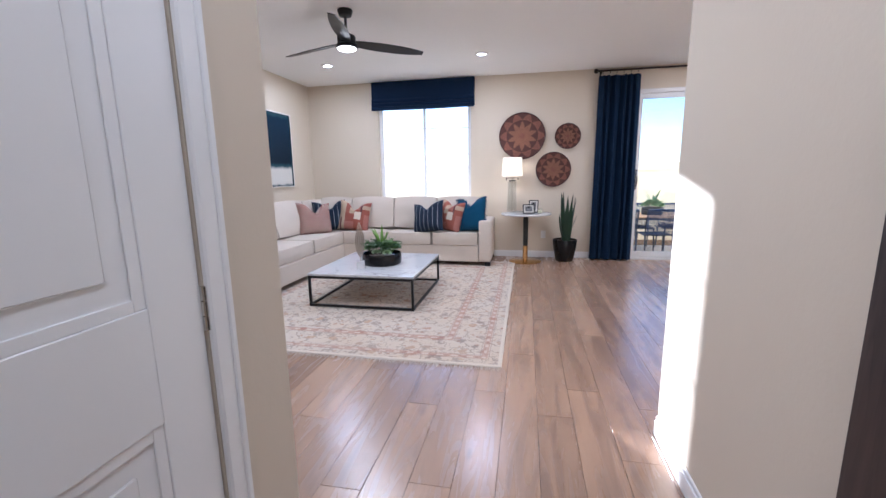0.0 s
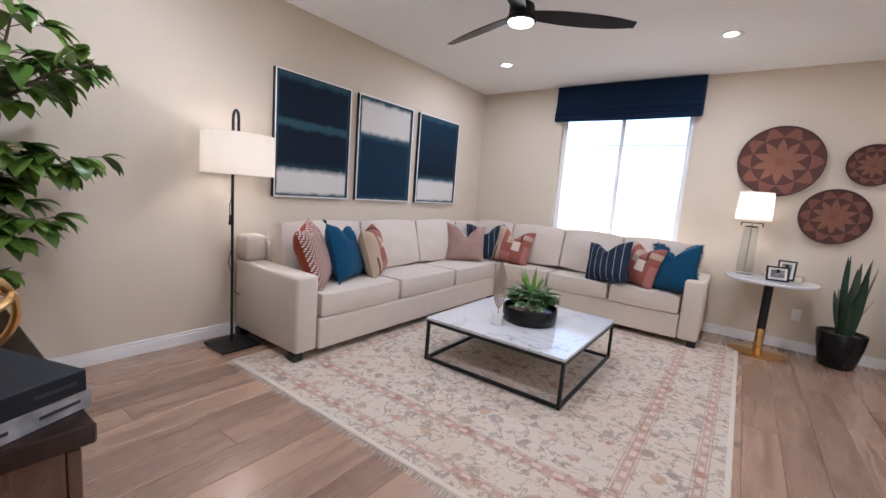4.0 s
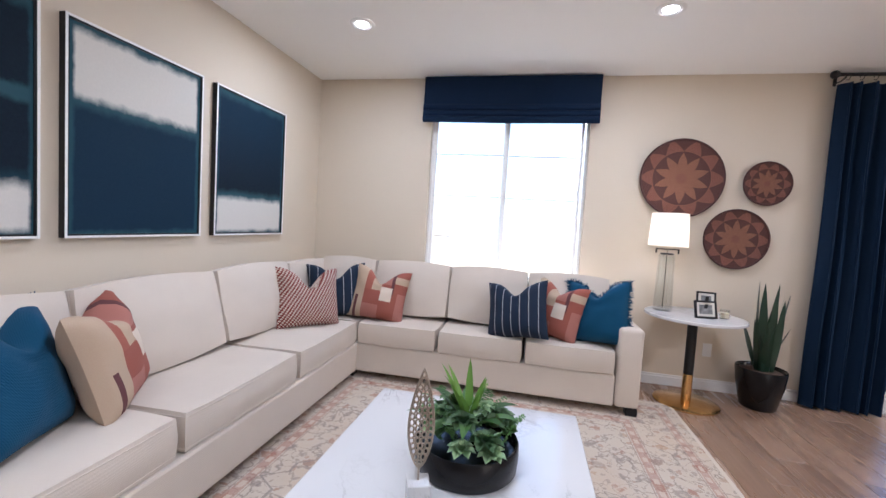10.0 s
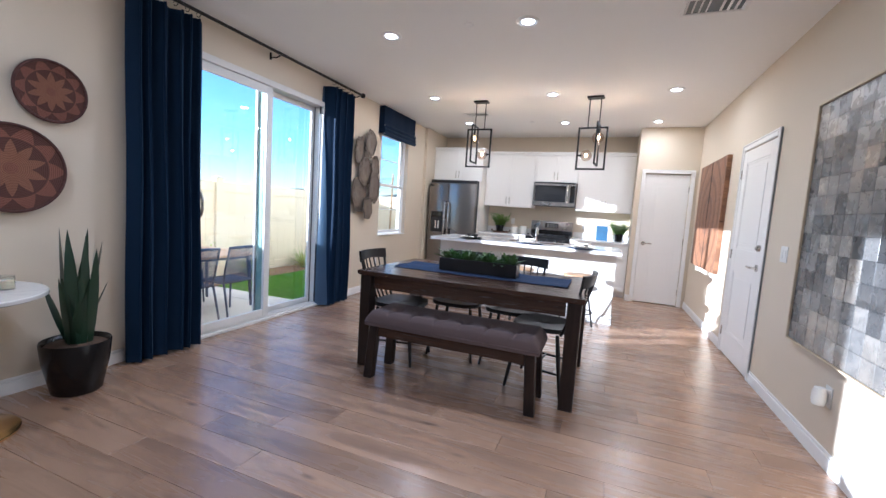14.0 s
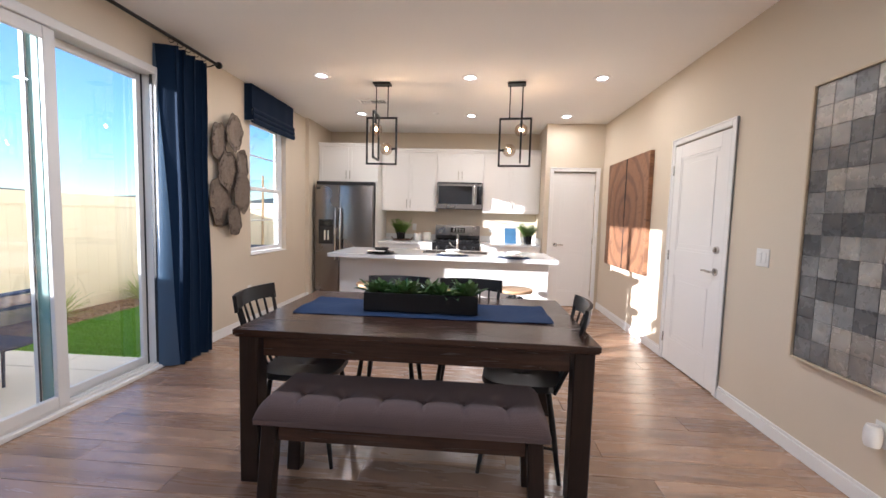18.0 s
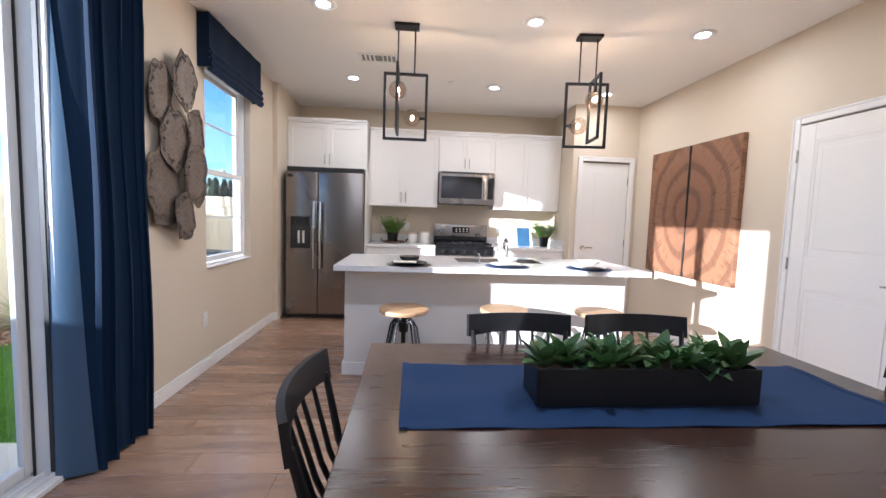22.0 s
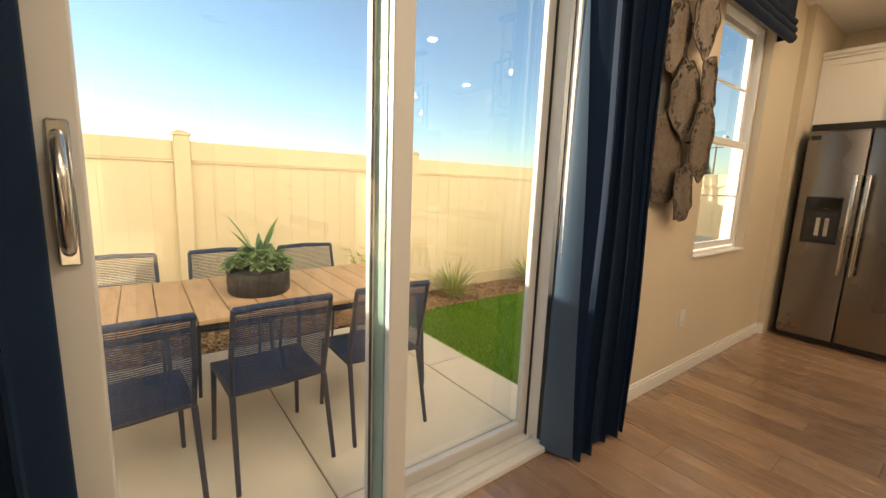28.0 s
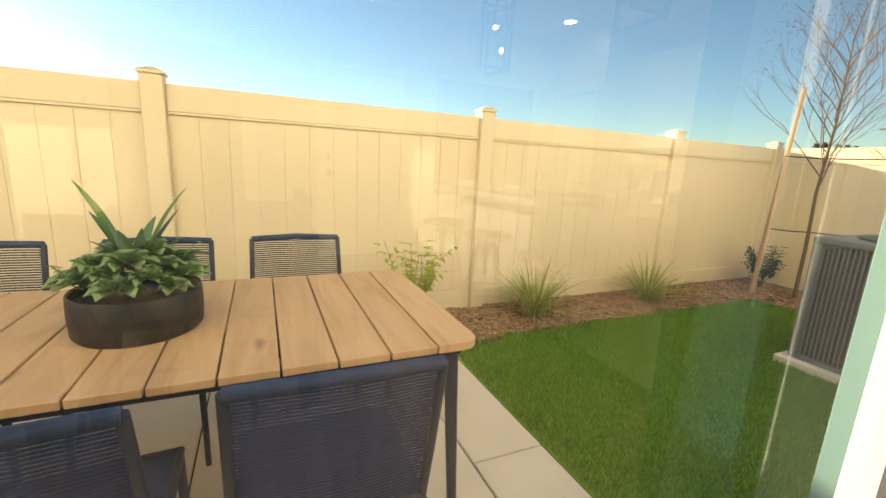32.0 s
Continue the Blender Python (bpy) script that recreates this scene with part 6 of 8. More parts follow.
for lb in limbs:
    tube(bm, lb, [0.011, 0.009, 0.007, 0.004], 7)
    P4 = [Vector(p) for p in lb]
    for k in range(20):
        q = 0.22 + 0.78 * k / 19
        s = q * 3
        i = min(2, int(s))
        p = P4[i].lerp(P4[i + 1], s - i)
        if p.z < 0.50 or 1.37 < p.z < 1.50 or (p.z < 0.85 and k % 2):
            continue
        ya = rnd.uniform(0, 6.28)
        st = p + Vector((math.cos(ya), math.sin(ya), 0.3)) * (rnd.uniform(0.05, 0.15) if p.z > 0.85 else 0.05)
        tube(bm, [p, p.lerp(st, 0.5) + Vector((0, 0, 0.015)), st], [0.003, 0.0025, 0.002], 5)
        for j in range(5):
            if st.x < -0.24:
                continue
            big_leaf(st, ya + rnd.uniform(-1.1, 1.1), rnd.uniform(-0.35, 0.6), rnd.uniform(0.095, 0.16))
tagged(part("stem", bm, M["bark"], t, "thin brown stems", True), kind="stuff")
tagged(part("foliage", lf, M["leaf_tree"], t, "glossy pointed green leaves", True), kind="stuff")

# ceiling fan
t = thing("ceiling_fan", -1.57, 3.76, H, 0, "black three-blade ceiling fan with a lit centre light", "ceiling fan")
part("canopy", bm_lathe([(0, 0), (0.065, 0), (0.068, -0.01), (0.055, -0.05), (0.02, -0.06), (0, -0.06)], 32), M["black_metal"], t, "", True)
part("downrod", bm_cyl((0, 0, -0.05), (0, 0, -0.2), 0.012), M["black_metal"], t, "", True)
part("motor", bm_lathe([(0, -0.19), (0.03, -0.19), (0.04, -0.205), (0.075, -0.215), (0.082, -0.23), (0.082, -0.285), (0.095, -0.295), (0.098, -0.318), (0.09, -0.322), (0, -0.322)], 40), M["black_metal"], t, "", True)
part("light_lens", bm_lathe([(0, -0.345), (0.05, -0.342), (0.078, -0.332), (0.084, -0.323), (0, -0.323)], 32), M["fan_light"], t, "round frosted light", True)
bm = bmesh.new()


def blade(u, v):
    x = 0.07 + u * 0.66
    w = 0.055 + 0.075 * math.sin(math.pi * min(1, u * 0.95 + 0.08)) ** 0.7
    y = (v - 0.45) * w + 0.02 * u
    return (x, y, -0.272 - (v - 0.5) * w * 0.25 - 0.02 * u)


b0 = None
for ang in (32, 163, 284):
    m = pose(0, 0, 0, 0, 0, ang)
    if b0 is None:
        b0 = part("fan_blade", sheet(bmesh.new(), blade, 24, 6, 0.007), M["black_wood"], t, "curved black blade", True, m)
    else:
        again(b0, m)


# ---- dining place ----
t = thing("dining_table", 2.38, 4.21, 0, 0, "dark espresso wooden dining table with thick square legs", "table")
tx, ty = 0.517, 0.848
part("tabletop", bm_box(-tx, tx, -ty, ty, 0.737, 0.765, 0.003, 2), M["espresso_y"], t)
part("edge_band", bm_box(-tx + 0.006, tx - 0.006, -ty + 0.006, ty - 0.006, 0.7275, 0.7365, 0.002), M["espresso_y"], t, "recessed lower edge")
for s in (-1, 1):
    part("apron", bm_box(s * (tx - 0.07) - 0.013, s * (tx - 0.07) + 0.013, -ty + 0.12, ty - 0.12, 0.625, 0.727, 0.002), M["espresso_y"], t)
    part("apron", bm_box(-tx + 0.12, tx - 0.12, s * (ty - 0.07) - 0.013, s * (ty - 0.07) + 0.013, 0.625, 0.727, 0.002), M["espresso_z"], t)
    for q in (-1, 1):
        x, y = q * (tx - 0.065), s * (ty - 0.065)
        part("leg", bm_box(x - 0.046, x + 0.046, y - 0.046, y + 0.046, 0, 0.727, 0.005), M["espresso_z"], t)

t = thing("dining_bench", 1.88, 4.23, 0, 0, "dark wooden bench with a tufted taupe linen seat", "bench")
bx_, by_ = 0.18, 0.622
for sx in (-1, 1):
    for sy in (-1, 1):
        bm = bmesh.new()
        x, y = sx * (bx_ - 0.04), sy * (by_ - 0.05)
        box(bm, x - 0.033, x + 0.033, y - 0.033, y + 0.033, 0.0, 0.40)
        for v in bm.verts:
            if v.co.z < 0.01:
                v.co.x += sx * 0.012
                v.co.y += sy * 0.025
        bmesh.ops.bevel(bm, geom=bm.edges[:], offset=0.004, segments=1, affect="EDGES")
        part("leg", bm, M["espresso_z"], t)
for s in (-1, 1):
    part("rail", bm_box(s * (bx_ - 0.035) - 0.011, s * (bx_ - 0.035) + 0.011, -by_ + 0.085, by_ - 0.085, 0.32, 0.40, 0.002), M["espresso_y"], t)
    part("rail", bm_box(-bx_ + 0.075, bx_ - 0.075, s * (by_ - 0.045) - 0.011, s * (by_ - 0.045) + 0.011, 0.32, 0.40, 0.002), M["espresso_z"], t)
buttons = [(-0.02 if k % 2 else -0.035, -0.455 + 0.182 * k) for k in range(6)]


def tuft(bm, sx, sy, h, nx, ny):
    def top(u, v):
        x, y = (u - 0.5) * 2 * sx, (v - 0.5) * 2 * sy
        e_ = min(1.0, (1 - abs(2 * u - 1)) * sx / 0.05) * min(1.0, (1 - abs(2 * v - 1)) * sy / 0.05)
        z = 0.03 + h * max(0.0, e_) ** 0.4
        for bx0, by0 in buttons:
            d2 = (x - bx0) ** 2 + (y - by0) ** 2
            z -= 0.032 * math.exp(-d2 / 0.0012) + 0.014 * math.exp(-d2 / 0.005)
            z -= 0.012 * math.exp(-((y - by0) / 0.010) ** 2) * e_ * (x < bx0)
        return (x, y, z)
    sheet(bm, top, nx, ny)
    box(bm, -sx, sx, -sy, sy, 0.0, 0.03, 0.006)
    return bm


part("seat", tuft(bmesh.new(), bx_ + 0.015, by_ + 0.012, 0.078, 36, 150), M["bench_cloth"], t, "tufted taupe grey linen cushion", True, Matrix.Translation((0, 0, 0.40)))
for x, y in buttons:
    bm = bmesh.new()
    bmesh.ops.create_icosphere(bm, subdivisions=2, radius=0.011)
    part("button", bm, M["bench_cloth"], t, "", True, Matrix.Translation((x, y, 0.473)))


def windsor_chair():
    """A spindle-back chair that faces +y."""
    t = thing("dining_chair", 0, 0, 0, 0, "black painted spindle-back wooden dining chair", "chair", "spindle chairs round the table")
    B = M["black_wood"]

    def seat(u, v):
        a_ = 2 * math.pi * u
        c, s = math.cos(a_), math.sin(a_)
        k = (abs(c) ** 3.2 + abs(s) ** 3.2) ** (-1 / 3.2)
        r_ = v
        x, y = 0.215 * c * k * r_ * (1.0 + 0.05 * s * r_), 0.21 * s * k * r_
        return (x, y, 0.455 - 0.014 * (1 - r_ ** 2) + 0.004 * c * c)
    bm = sheet(bmesh.new(), seat, 36, 7)
    bmesh.ops.remove_doubles(bm, verts=bm.verts[:], dist=1e-4)
    bmesh.ops.solidify(bm, geom=bm.faces[:], thickness=0.03)
    part("seat", bm, B, t, "saddled wooden seat", True)
    feet = {}
    for sx in (-1, 1):
        for sy in (-1, 1):
            p, q = Vector((sx * 0.15, sy * 0.14, 0.44)), Vector((sx * 0.205, sy * 0.205, 0.0))
            feet[sx, sy] = (p, q)
            part("leg", bm_tube([p, p.lerp(q, 0.35), q], [0.013, 0.0165, 0.010], 10), B, t, "", True)
    for sx in (-1, 1):
        u, v = feet[sx, 1], feet[sx, -1]
        part("stretcher", bm_tube([u[0].lerp(u[1], 0.58), u[0].lerp(u[1], 0.58).lerp(v[0].lerp(v[1], 0.62), 0.5), v[0].lerp(v[1], 0.62)], [0.007, 0.010, 0.007], 8), B, t, "", True)
    u, v = feet[-1, 1][0].lerp(feet[-1, -1][1], 0.5), feet[1, 1][0].lerp(feet[1, -1][1], 0.5)
    part("stretcher", bm_tube([(u.x + 0.012, 0.0, 0.185), (0, 0, 0.185), (v.x - 0.012, 0.0, 0.185)], [0.007, 0.010, 0.007], 8), B, t, "", True)

    def rail(u, v):
        x = (u - 0.5) * 0.44
        bow = -0.29 - 0.045 * (1 - (2 * u - 1) ** 2)
        return (x, bow - 0.012 * v, 0.815 + 0.075 * v - 0.012 * (2 * u - 1) ** 2 * (1 - v))
    part("crest_rail", sheet(bmesh.new(), rail, 20, 3, 0.018), B, t, "", True)
    for k in range(7):
        u = -1 + 2 * k / 6
        part("spindle", bm_tube([(u * 0.165, -0.165 - 0.02 * (1 - u * u), 0.445), (u * 0.18, -0.245 - 0.03 * (1 - u * u), 0.64), (u * 0.195, -0.287 - 0.045 * (1 - u * u), 0.828)], [0.0075 if abs(u) < 1 else 0.011, 0.0085 if abs(u) < 1 else 0.012, 0.006 if abs(u) < 1 else 0.010], 8), B, t, "", True)
    return t


c0 = windsor_chair()
c0.matrix_world = pose(2.235, 4.85, 0, 0, 0, 182)
copy_thing(c0, pose(2.27, 3.655, 0, 0, 0, -7))
copy_thing(c0, pose(2.59, 4.45, 0, 0, 0, 91))
copy_thing(c0, pose(2.60, 3.96, 0, 0, 0, 88))

t = thing("table_runner", 2.425, 4.215, 0.765, 0, "navy linen table runner with soft folds", "table linen")


def cloth(u, v):
    return ((u - 0.5) * 0.42, (v - 0.5) * 1.42, 0.004 + 0.003 * (1 + math.sin(u * 9 + v * 5)) * (abs(2 * v - 1) ** 2 + 0.2) + 0.0015 * math.sin(31 * v + 4 * u))


part("cloth", sheet(bmesh.new(), cloth, 24, 60, 0.0025), M["runner"], t, "", True)
for s in (-1, 1):
    part("hem", sheet(bmesh.new(), lambda u, v: ((u - 0.5) * 0.422, s * (0.712 - 0.022 * v), cloth(u, 0.5 + s * (0.5 - 0.008 * v))[2] + 0.0022), 24, 3, 0.002), M["runner"], t, "folded stitched hem", True)
t = thing("planter_box", 2.385, 4.23, 0.774, 0, "long black wooden planter filled with green succulents", "plant")
for s in (-1, 1):
    part("side", bm_box(s * 0.07 - 0.008 * (s > 0), s * 0.07 + 0.008 * (s < 0), -0.325, 0.325, 0, 0.105, 0.002), M["black_wood"], t)
    part("end", bm_box(-0.0615, 0.0615, s * 0.325 - 0.008 * (s > 0), s * 0.325 + 0.008 * (s < 0), 0, 0.105, 0.002), M["black_wood"], t)
part("bottom", bm_box(-0.061, 0.061, -0.316, 0.316, 0.002, 0.01), M["black_wood"], t)
part("soil", bm_box(-0.061, 0.061, -0.316, 0.316, 0.0105, 0.085), M["soil"], t)
rnd = random.Random(21)
for k in range(11):
    bm = bmesh.new()
    c = (rnd.uniform(-0.03, 0.03), -0.285 + 0.057 * k, 0.085)
    if k % 3 == 2:
        rosette(bm, c, 0.075, 5, 7, rnd, 0.42)
        tagged(part("rosette", bm, M["leaf_succ"], t, "pale rounded succulent", True), kind="stuff")
        continue
    for j in range(13):
        leaf_blade(bm, c, 2.4 * j + rnd.uniform(-0.3, 0.3), rnd.uniform(0.095, 0.15) * (1 - 0.02 * j), 0.040, 0.45 + 0.075 * j, rnd.uniform(0.0, 0.5), 6, 0.3, 1.15)
    tagged(part("agave", bm, M["leaf_dark" if k % 2 else "leaf_olive"], t, "pointed dark green agave", True), kind="stuff")
bm = bmesh.new()
for k in range(12):
    sprig(bm, (rnd.uniform(-0.04, 0.04), rnd.uniform(-0.3, 0.3), 0.09), rnd.uniform(0, 6.28), rnd.uniform(0.05, 0.11), rnd, 8, 0.022)
tagged(part("sprig", bm, M["leaf_mid"], t, "small leafy sprigs", True), kind="stuff")

# ---- things on the south and north walls ----
t = thing("tile_painting", 1.985, YS, 0.57, 0, "large silver-grey grid painting in a thin champagne frame", "painting")
pw, ph = 0.535, 1.525
part("board", bm_box(-pw + 0.01, pw - 0.01, 0.004, 0.036, 0.01, ph - 0.01), M["book_navy"], t)
for s in (-1, 1):
    part("rail", bm_box(s * pw - 0.012 * (s > 0), s * pw + 0.012 * (s < 0), 0.002, 0.052, 0, ph, 0.002), M["champagne"], t, "pale champagne frame edge")
    z0 = 0 if s < 0 else ph - 0.012
    part("rail", bm_box(-pw + 0.012, pw - 0.012, 0.002, 0.052, z0, z0 + 0.012, 0.002), M["champagne"], t, "pale champagne frame edge")
nx_, nz_ = 9, 13
cw, ch = (2 * pw - 0.03) / nx_, (ph - 0.03) / nz_
tl = None
for i in range(nx_):
    for j in range(nz_):
        m = Matrix.Translation((-pw + 0.015 + cw * (i + 0.5), 0.0365, 0.015 + ch * (j + 0.5)))
        if tl is None:
            tl = part("tile", bm_box(-cw / 2 + 0.0012, cw / 2 - 0.0012, 0, 0.003, -ch / 2 + 0.0012, ch / 2 - 0.0012, 0.001), M["tile_paint"], t, "", False, m)
        else:
            again(tl, m)

t = thing("wood_wall_art", 5.28, YS, 0.742, 0, "carved log-ring wooden wall art in two halves", "wall art")
for s in (-1, 1):
    o = part("half", bm_box(s * 0.335 - 0.327, s * 0.335 + 0.327, 0.002, 0.05, -0.675, 0.675, 0.003), M["log"], t, "carved brown wood panel", False, Matrix.Translation((0, 0, 0.675)))


def wall_plate(x, z, w, h, label, kind_, north=False):
    t = thing(kind_, x, YN if north else YS, z, 180 if north else 0, label, kind_.replace("_", " "))
    part("plate", bm_box(-w / 2, w / 2, 0.0005, 0.006, -h / 2, h / 2, 0.002), M["white_plastic"], t)
    return t


t = thing("thermostat", 1.275, YS, 1.51, 0, "white wall thermostat with a grey display", "thermostat")
part("plate", bm_box(-0.085, 0.085, 0.0005, 0.006, -0.06, 0.06, 0.002), M["white_plastic"], t)
part("case", bm_box(-0.06, 0.06, 0.0062, 0.026, -0.045, 0.045, 0.006, 2), M["white_plastic"], t, "", True)
part("display", bm_box(-0.01, 0.045, 0.0262, 0.0275, -0.028, 0.028), M["photo"], t, "grey display")
for x, z, n in ((0.93, 1.38, 1), (2.87, 1.11, 2)):
    t = wall_plate(x, z, 0.075 + 0.045 * (n - 1), 0.118, "white double rocker light switch" if n > 1 else "white blank wall plate", "light_switch")
    for k in range(n):
        xx = (k - (n - 1) / 2) * 0.046
        part("rocker", bm_box(xx - 0.016, xx + 0.016, 0.0062, 0.0095, -0.033, 0.033, 0.001), M["white_plastic"], t)
for x, z, nt in ((2.0, 0.38, False), (4.58, 0.41, True), (0.33, 0.36, True)):
    t = wall_plate(x, z, 0.073, 0.118, "white wall power outlet", "power_outlet", nt)
    for s in (-1, 1):
        part("socket", bm_box(-0.017, 0.017, 0.0062, 0.0085, s * 0.028 - 0.014, s * 0.028 + 0.014, 0.002), M["white_plastic"], t)
t = thing("plug_in_freshener", 2.0, YS + 0.0085, 0.375, 0, "white plug-in device in the outlet", "plug-in")
part("case", bm_lathe([(0, -0.05), (0.028, -0.048), (0.034, -0.02), (0.034, 0.02), (0.026, 0.05), (0, 0.052)], 20, 0, 0.036), M["white_plastic"], t, "", True)

t = thing("metal_wall_art", 4.12, YN, 1.10, 0, "cluster of pierced aged-silver petal plates on the wall", "wall art")
plates = [(0.07, 1.03, 0.135, 0.19, 0.085), (-0.14, 0.90, 0.125, 0.19, 0.05), (0.22, 0.72, 0.11, 0.16, 0.075), (-0.01, 0.63, 0.16, 0.20, 0.06), (0.20, 0.42, 0.15, 0.215, 0.085), (-0.11, 0.32, 0.18, 0.255, 0.045), (0.06, 0.13, 0.12, 0.16, 0.08)]
rnd = random.Random(14)
for k, (x, z, a_, b_, out) in enumerate(plates):
    ph_ = rnd.uniform(0, 6)

    def petal(u, v):
        th = 2 * math.pi * u
        rad = v * (1 + 0.045 * math.sin(7 * th + ph_) + 0.03 * math.sin(11 * th))
        return (x + a_ * rad * math.cos(th), -out + 0.012 * (rad - 1) ** 2 - 0.007 * rad * math.sin(3 * th + ph_) * rad, z + b_ * rad * math.sin(th))
    bm = sheet(bmesh.new(), petal, 64, 8)
    bmesh.ops.remove_doubles(bm, verts=bm.verts[:], dist=1e-5)
    pl = part("petal_plate", bm, M["bronze_wire"], t, "pierced silver-brown metal plate", True)
    rim = [Vector(petal(j / 72, 1.0)) for j in range(72)]
    part("wire_rim", bm_tube(rim, 0.003, 6, True), M["bronze_dark"], pl, "", True)
    bm = bmesh.new()
    for j in range(84):
        th, rr = rnd.uniform(0, 1), rnd.uniform(0.72, 0.95)
        c = Vector(petal(th, rr)) - Vector((0, 0.002, 0))
        q = rnd.uniform(0.005, 0.010)
        tube(bm, [c + Vector((q * math.cos(b0_), 0, q * math.sin(b0_))) for b0_ in [2 * math.pi * i / 7 for i in range(7)]], 0.0014, 4, True)
    tagged(part("lace", bm, M["bronze_dark"], pl, "dark pierced lace edge"), kind="stuff")
    part("stand_off", bm_cyl((x, -out + 0.03, z), (x, -0.0005, z), 0.006, n=8), M["black_metal"], t)

# ---- kitchen ----
CAB = M["cabinet"]


def shaker(name, parent, x, y0, y1, z0, z1, hy=None, hz=None, hl=0.13, flat=False):
    """A shaker front on the plane x, facing -x, with a bar handle."""
    w = 0.057 if not flat else 0.0
    bm = bm_box(x - 0.008, x, y0 + 0.0015, y1 - 0.0015, z0 + 0.0015, z1 - 0.0015)
    dr = part(name, bm, CAB, parent)
    if not flat:
        for nm, p, q, u, v in (("stile", y0 + 0.0015, y0 + w, z0 + 0.0015, z1 - 0.0015), ("stile", y1 - w, y1 - 0.0015, z0 + 0.0015, z1 - 0.0015), ("rail", y0 + w, y1 - w, z0 + 0.0015, z0 + w), ("rail", y0 + w, y1 - w, z1 - w, z1 - 0.0015)):
            part(nm, bm_box(x - 0.020, x - 0.0082, p, q, u, v, 0.0015), CAB, dr)
    if hy is not None:
        xo = x - 0.020 if not flat else x - 0.008
        bm = bmesh.new()
        if name == "drawer":
            cyl(bm, (xo - 0.028, hy - hl / 2, hz), (xo - 0.028, hy + hl / 2, hz), 0.005, n=10)
            for s in (-1, 1):
                cyl(bm, (xo, hy + s * hl * 0.37, hz), (xo - 0.028, hy + s * hl * 0.37, hz), 0.004, n=8)
        else:
            cyl(bm, (xo - 0.028, hy, hz - hl / 2), (xo - 0.028, hy, hz + hl / 2), 0.005, n=10)
            for s in (-1, 1):
                cyl(bm, (xo, hy, hz + s * hl * 0.37), (xo - 0.028, hy, hz + s * hl * 0.37), 0.004, n=8)
        part("handle", bm, M["chrome"], dr, "brushed nickel bar handle", True)


def wall_cabinet(y0, y1, z0, z1, front, label, low=True):
    t = thing("wall_cabinet", 0, 0, 0, 0, label, "cabinet", "kitchen wall cabinets")
    part("body", bm_box(front, XE - 0.001, y0 + 0.001, y1 - 0.001, z0, z1), CAB, t)
    ym = (y0 + y1) / 2
    hz = z0 + 0.10 if low else (z0 + z1) / 2
    shaker("door", t, front - 0.001, y0, ym, z0, z1, ym - 0.03, z0 + 0.12)
    shaker("door", t, front - 0.001, ym, y1, z0, z1, ym + 0.03, z0 + 0.12)
    return t


def crown(parent_label, y0, y1, front, z):
    t = thing("cabinet_crown", 0, 0, 0, 0, parent_label, "moulding", "cabinet crown mouldings")
    bm = bm_box(front - 0.03, XE - 0.001, y0, y1, z, z + 0.025, 0.003)
    box(bm, front - 0.045, XE - 0.001, y0, y1, z + 0.0255, z + 0.06, 0.006)
    part("moulding", bm, CAB, t)


wall_cabinet(4.575, 5.495, 1.41, 2.365, 6.80, "white shaker wall cabinet with two doors and nickel handles")
wall_cabinet(3.815, 4.573, 1.885, 2.365, 6.80, "white shaker cabinet above the microwave")
wall_cabinet(2.905, 3.813, 1.41, 2.365, 6.80, "white shaker wall cabinet over the counter")
wall_cabinet(5.50, 6.473, 1.84, 2.40, 6.58, "white shaker cabinet above the refrigerator")
crown("white crown moulding over the wall cabinets", 2.905, 5.495, 6.80, 2.367)
crown("white crown moulding over the refrigerator cabinet", 5.497, 6.473, 6.58, 2.402)
t = thing("fridge_side_panel", 0, 0, 0, 0, "white side panel beside the refrigerator", "panel")
part("panel", bm_box(6.40, XE - 0.001, 5.482, 5.499, 0, 1.838), CAB, t)

t = thing("refrigerator", 0, 5.957, 0, 0, "stainless steel side-by-side refrigerator with ice dispenser", "refrigerator")
part("body", bm_box(6.32, XE - 0.02, -0.45, 0.45, 0.05, 1.775, 0.004), M["black_plastic"], t)
part("kick_grille", bm_box(6.29, 6.40, -0.44, 0.44, 0.01, 0.048), M["black_plastic"], t)
# Black block that stands for the shade in the gap under the cabinet.
part("top_trim", bm_box(6.30, XE - 0.03, -0.45, 0.45, 1.776, 1.83), M["black_plastic"], t, "black block painted in for the shaded gap above the doors")
for y0, y1, h_y in ((0.079, 0.452, 0.115), (-0.452, 0.073, 0.040)):
    dr = part("door", bm_box(6.245, 6.318, y0, y1, 0.055, 1.77, 0.012, 3), M["steel"], t, "brushed stainless steel door", True)
    bm = bm_box(6.195, 6.215, h_y - 0.014, h_y + 0.014, 0.62, 1.42, 0.006, 2)
    for z in (0.66, 1.38):
        box(bm, 6.212, 6.247, h_y - 0.010, h_y + 0.010, z - 0.02, z + 0.02, 0.003)
    part("handle", bm, M["chrome"], dr, "long polished bar handle", True)
dp = part("ice_dispenser", bm_box(6.2425, 6.246, 0.165, 0.395, 0.86, 1.24), M["black_plastic"], t, "black ice and water dispenser")
part("control_panel", bm_box(6.2395, 6.2424, 0.175, 0.385, 1.14, 1.23), M["dark_glass"], dp)
part("recess", bm_box(6.2405, 6.2424, 0.19, 0.37, 0.89, 1.12), M["zinc"], dp)
part("paddle", bm_box(6.2335, 6.2404, 0.225, 0.255, 0.92, 1.07, 0.002), M["chrome"], dp)
part("paddle", bm_box(6.2335, 6.2404, 0.28, 0.31, 0.92, 1.07, 0.002), M["chrome"], dp)
part("badge", bm_box(6.2425, 6.2445, 0.37, 0.43, 1.70, 1.735), M["dark_glass"], t)

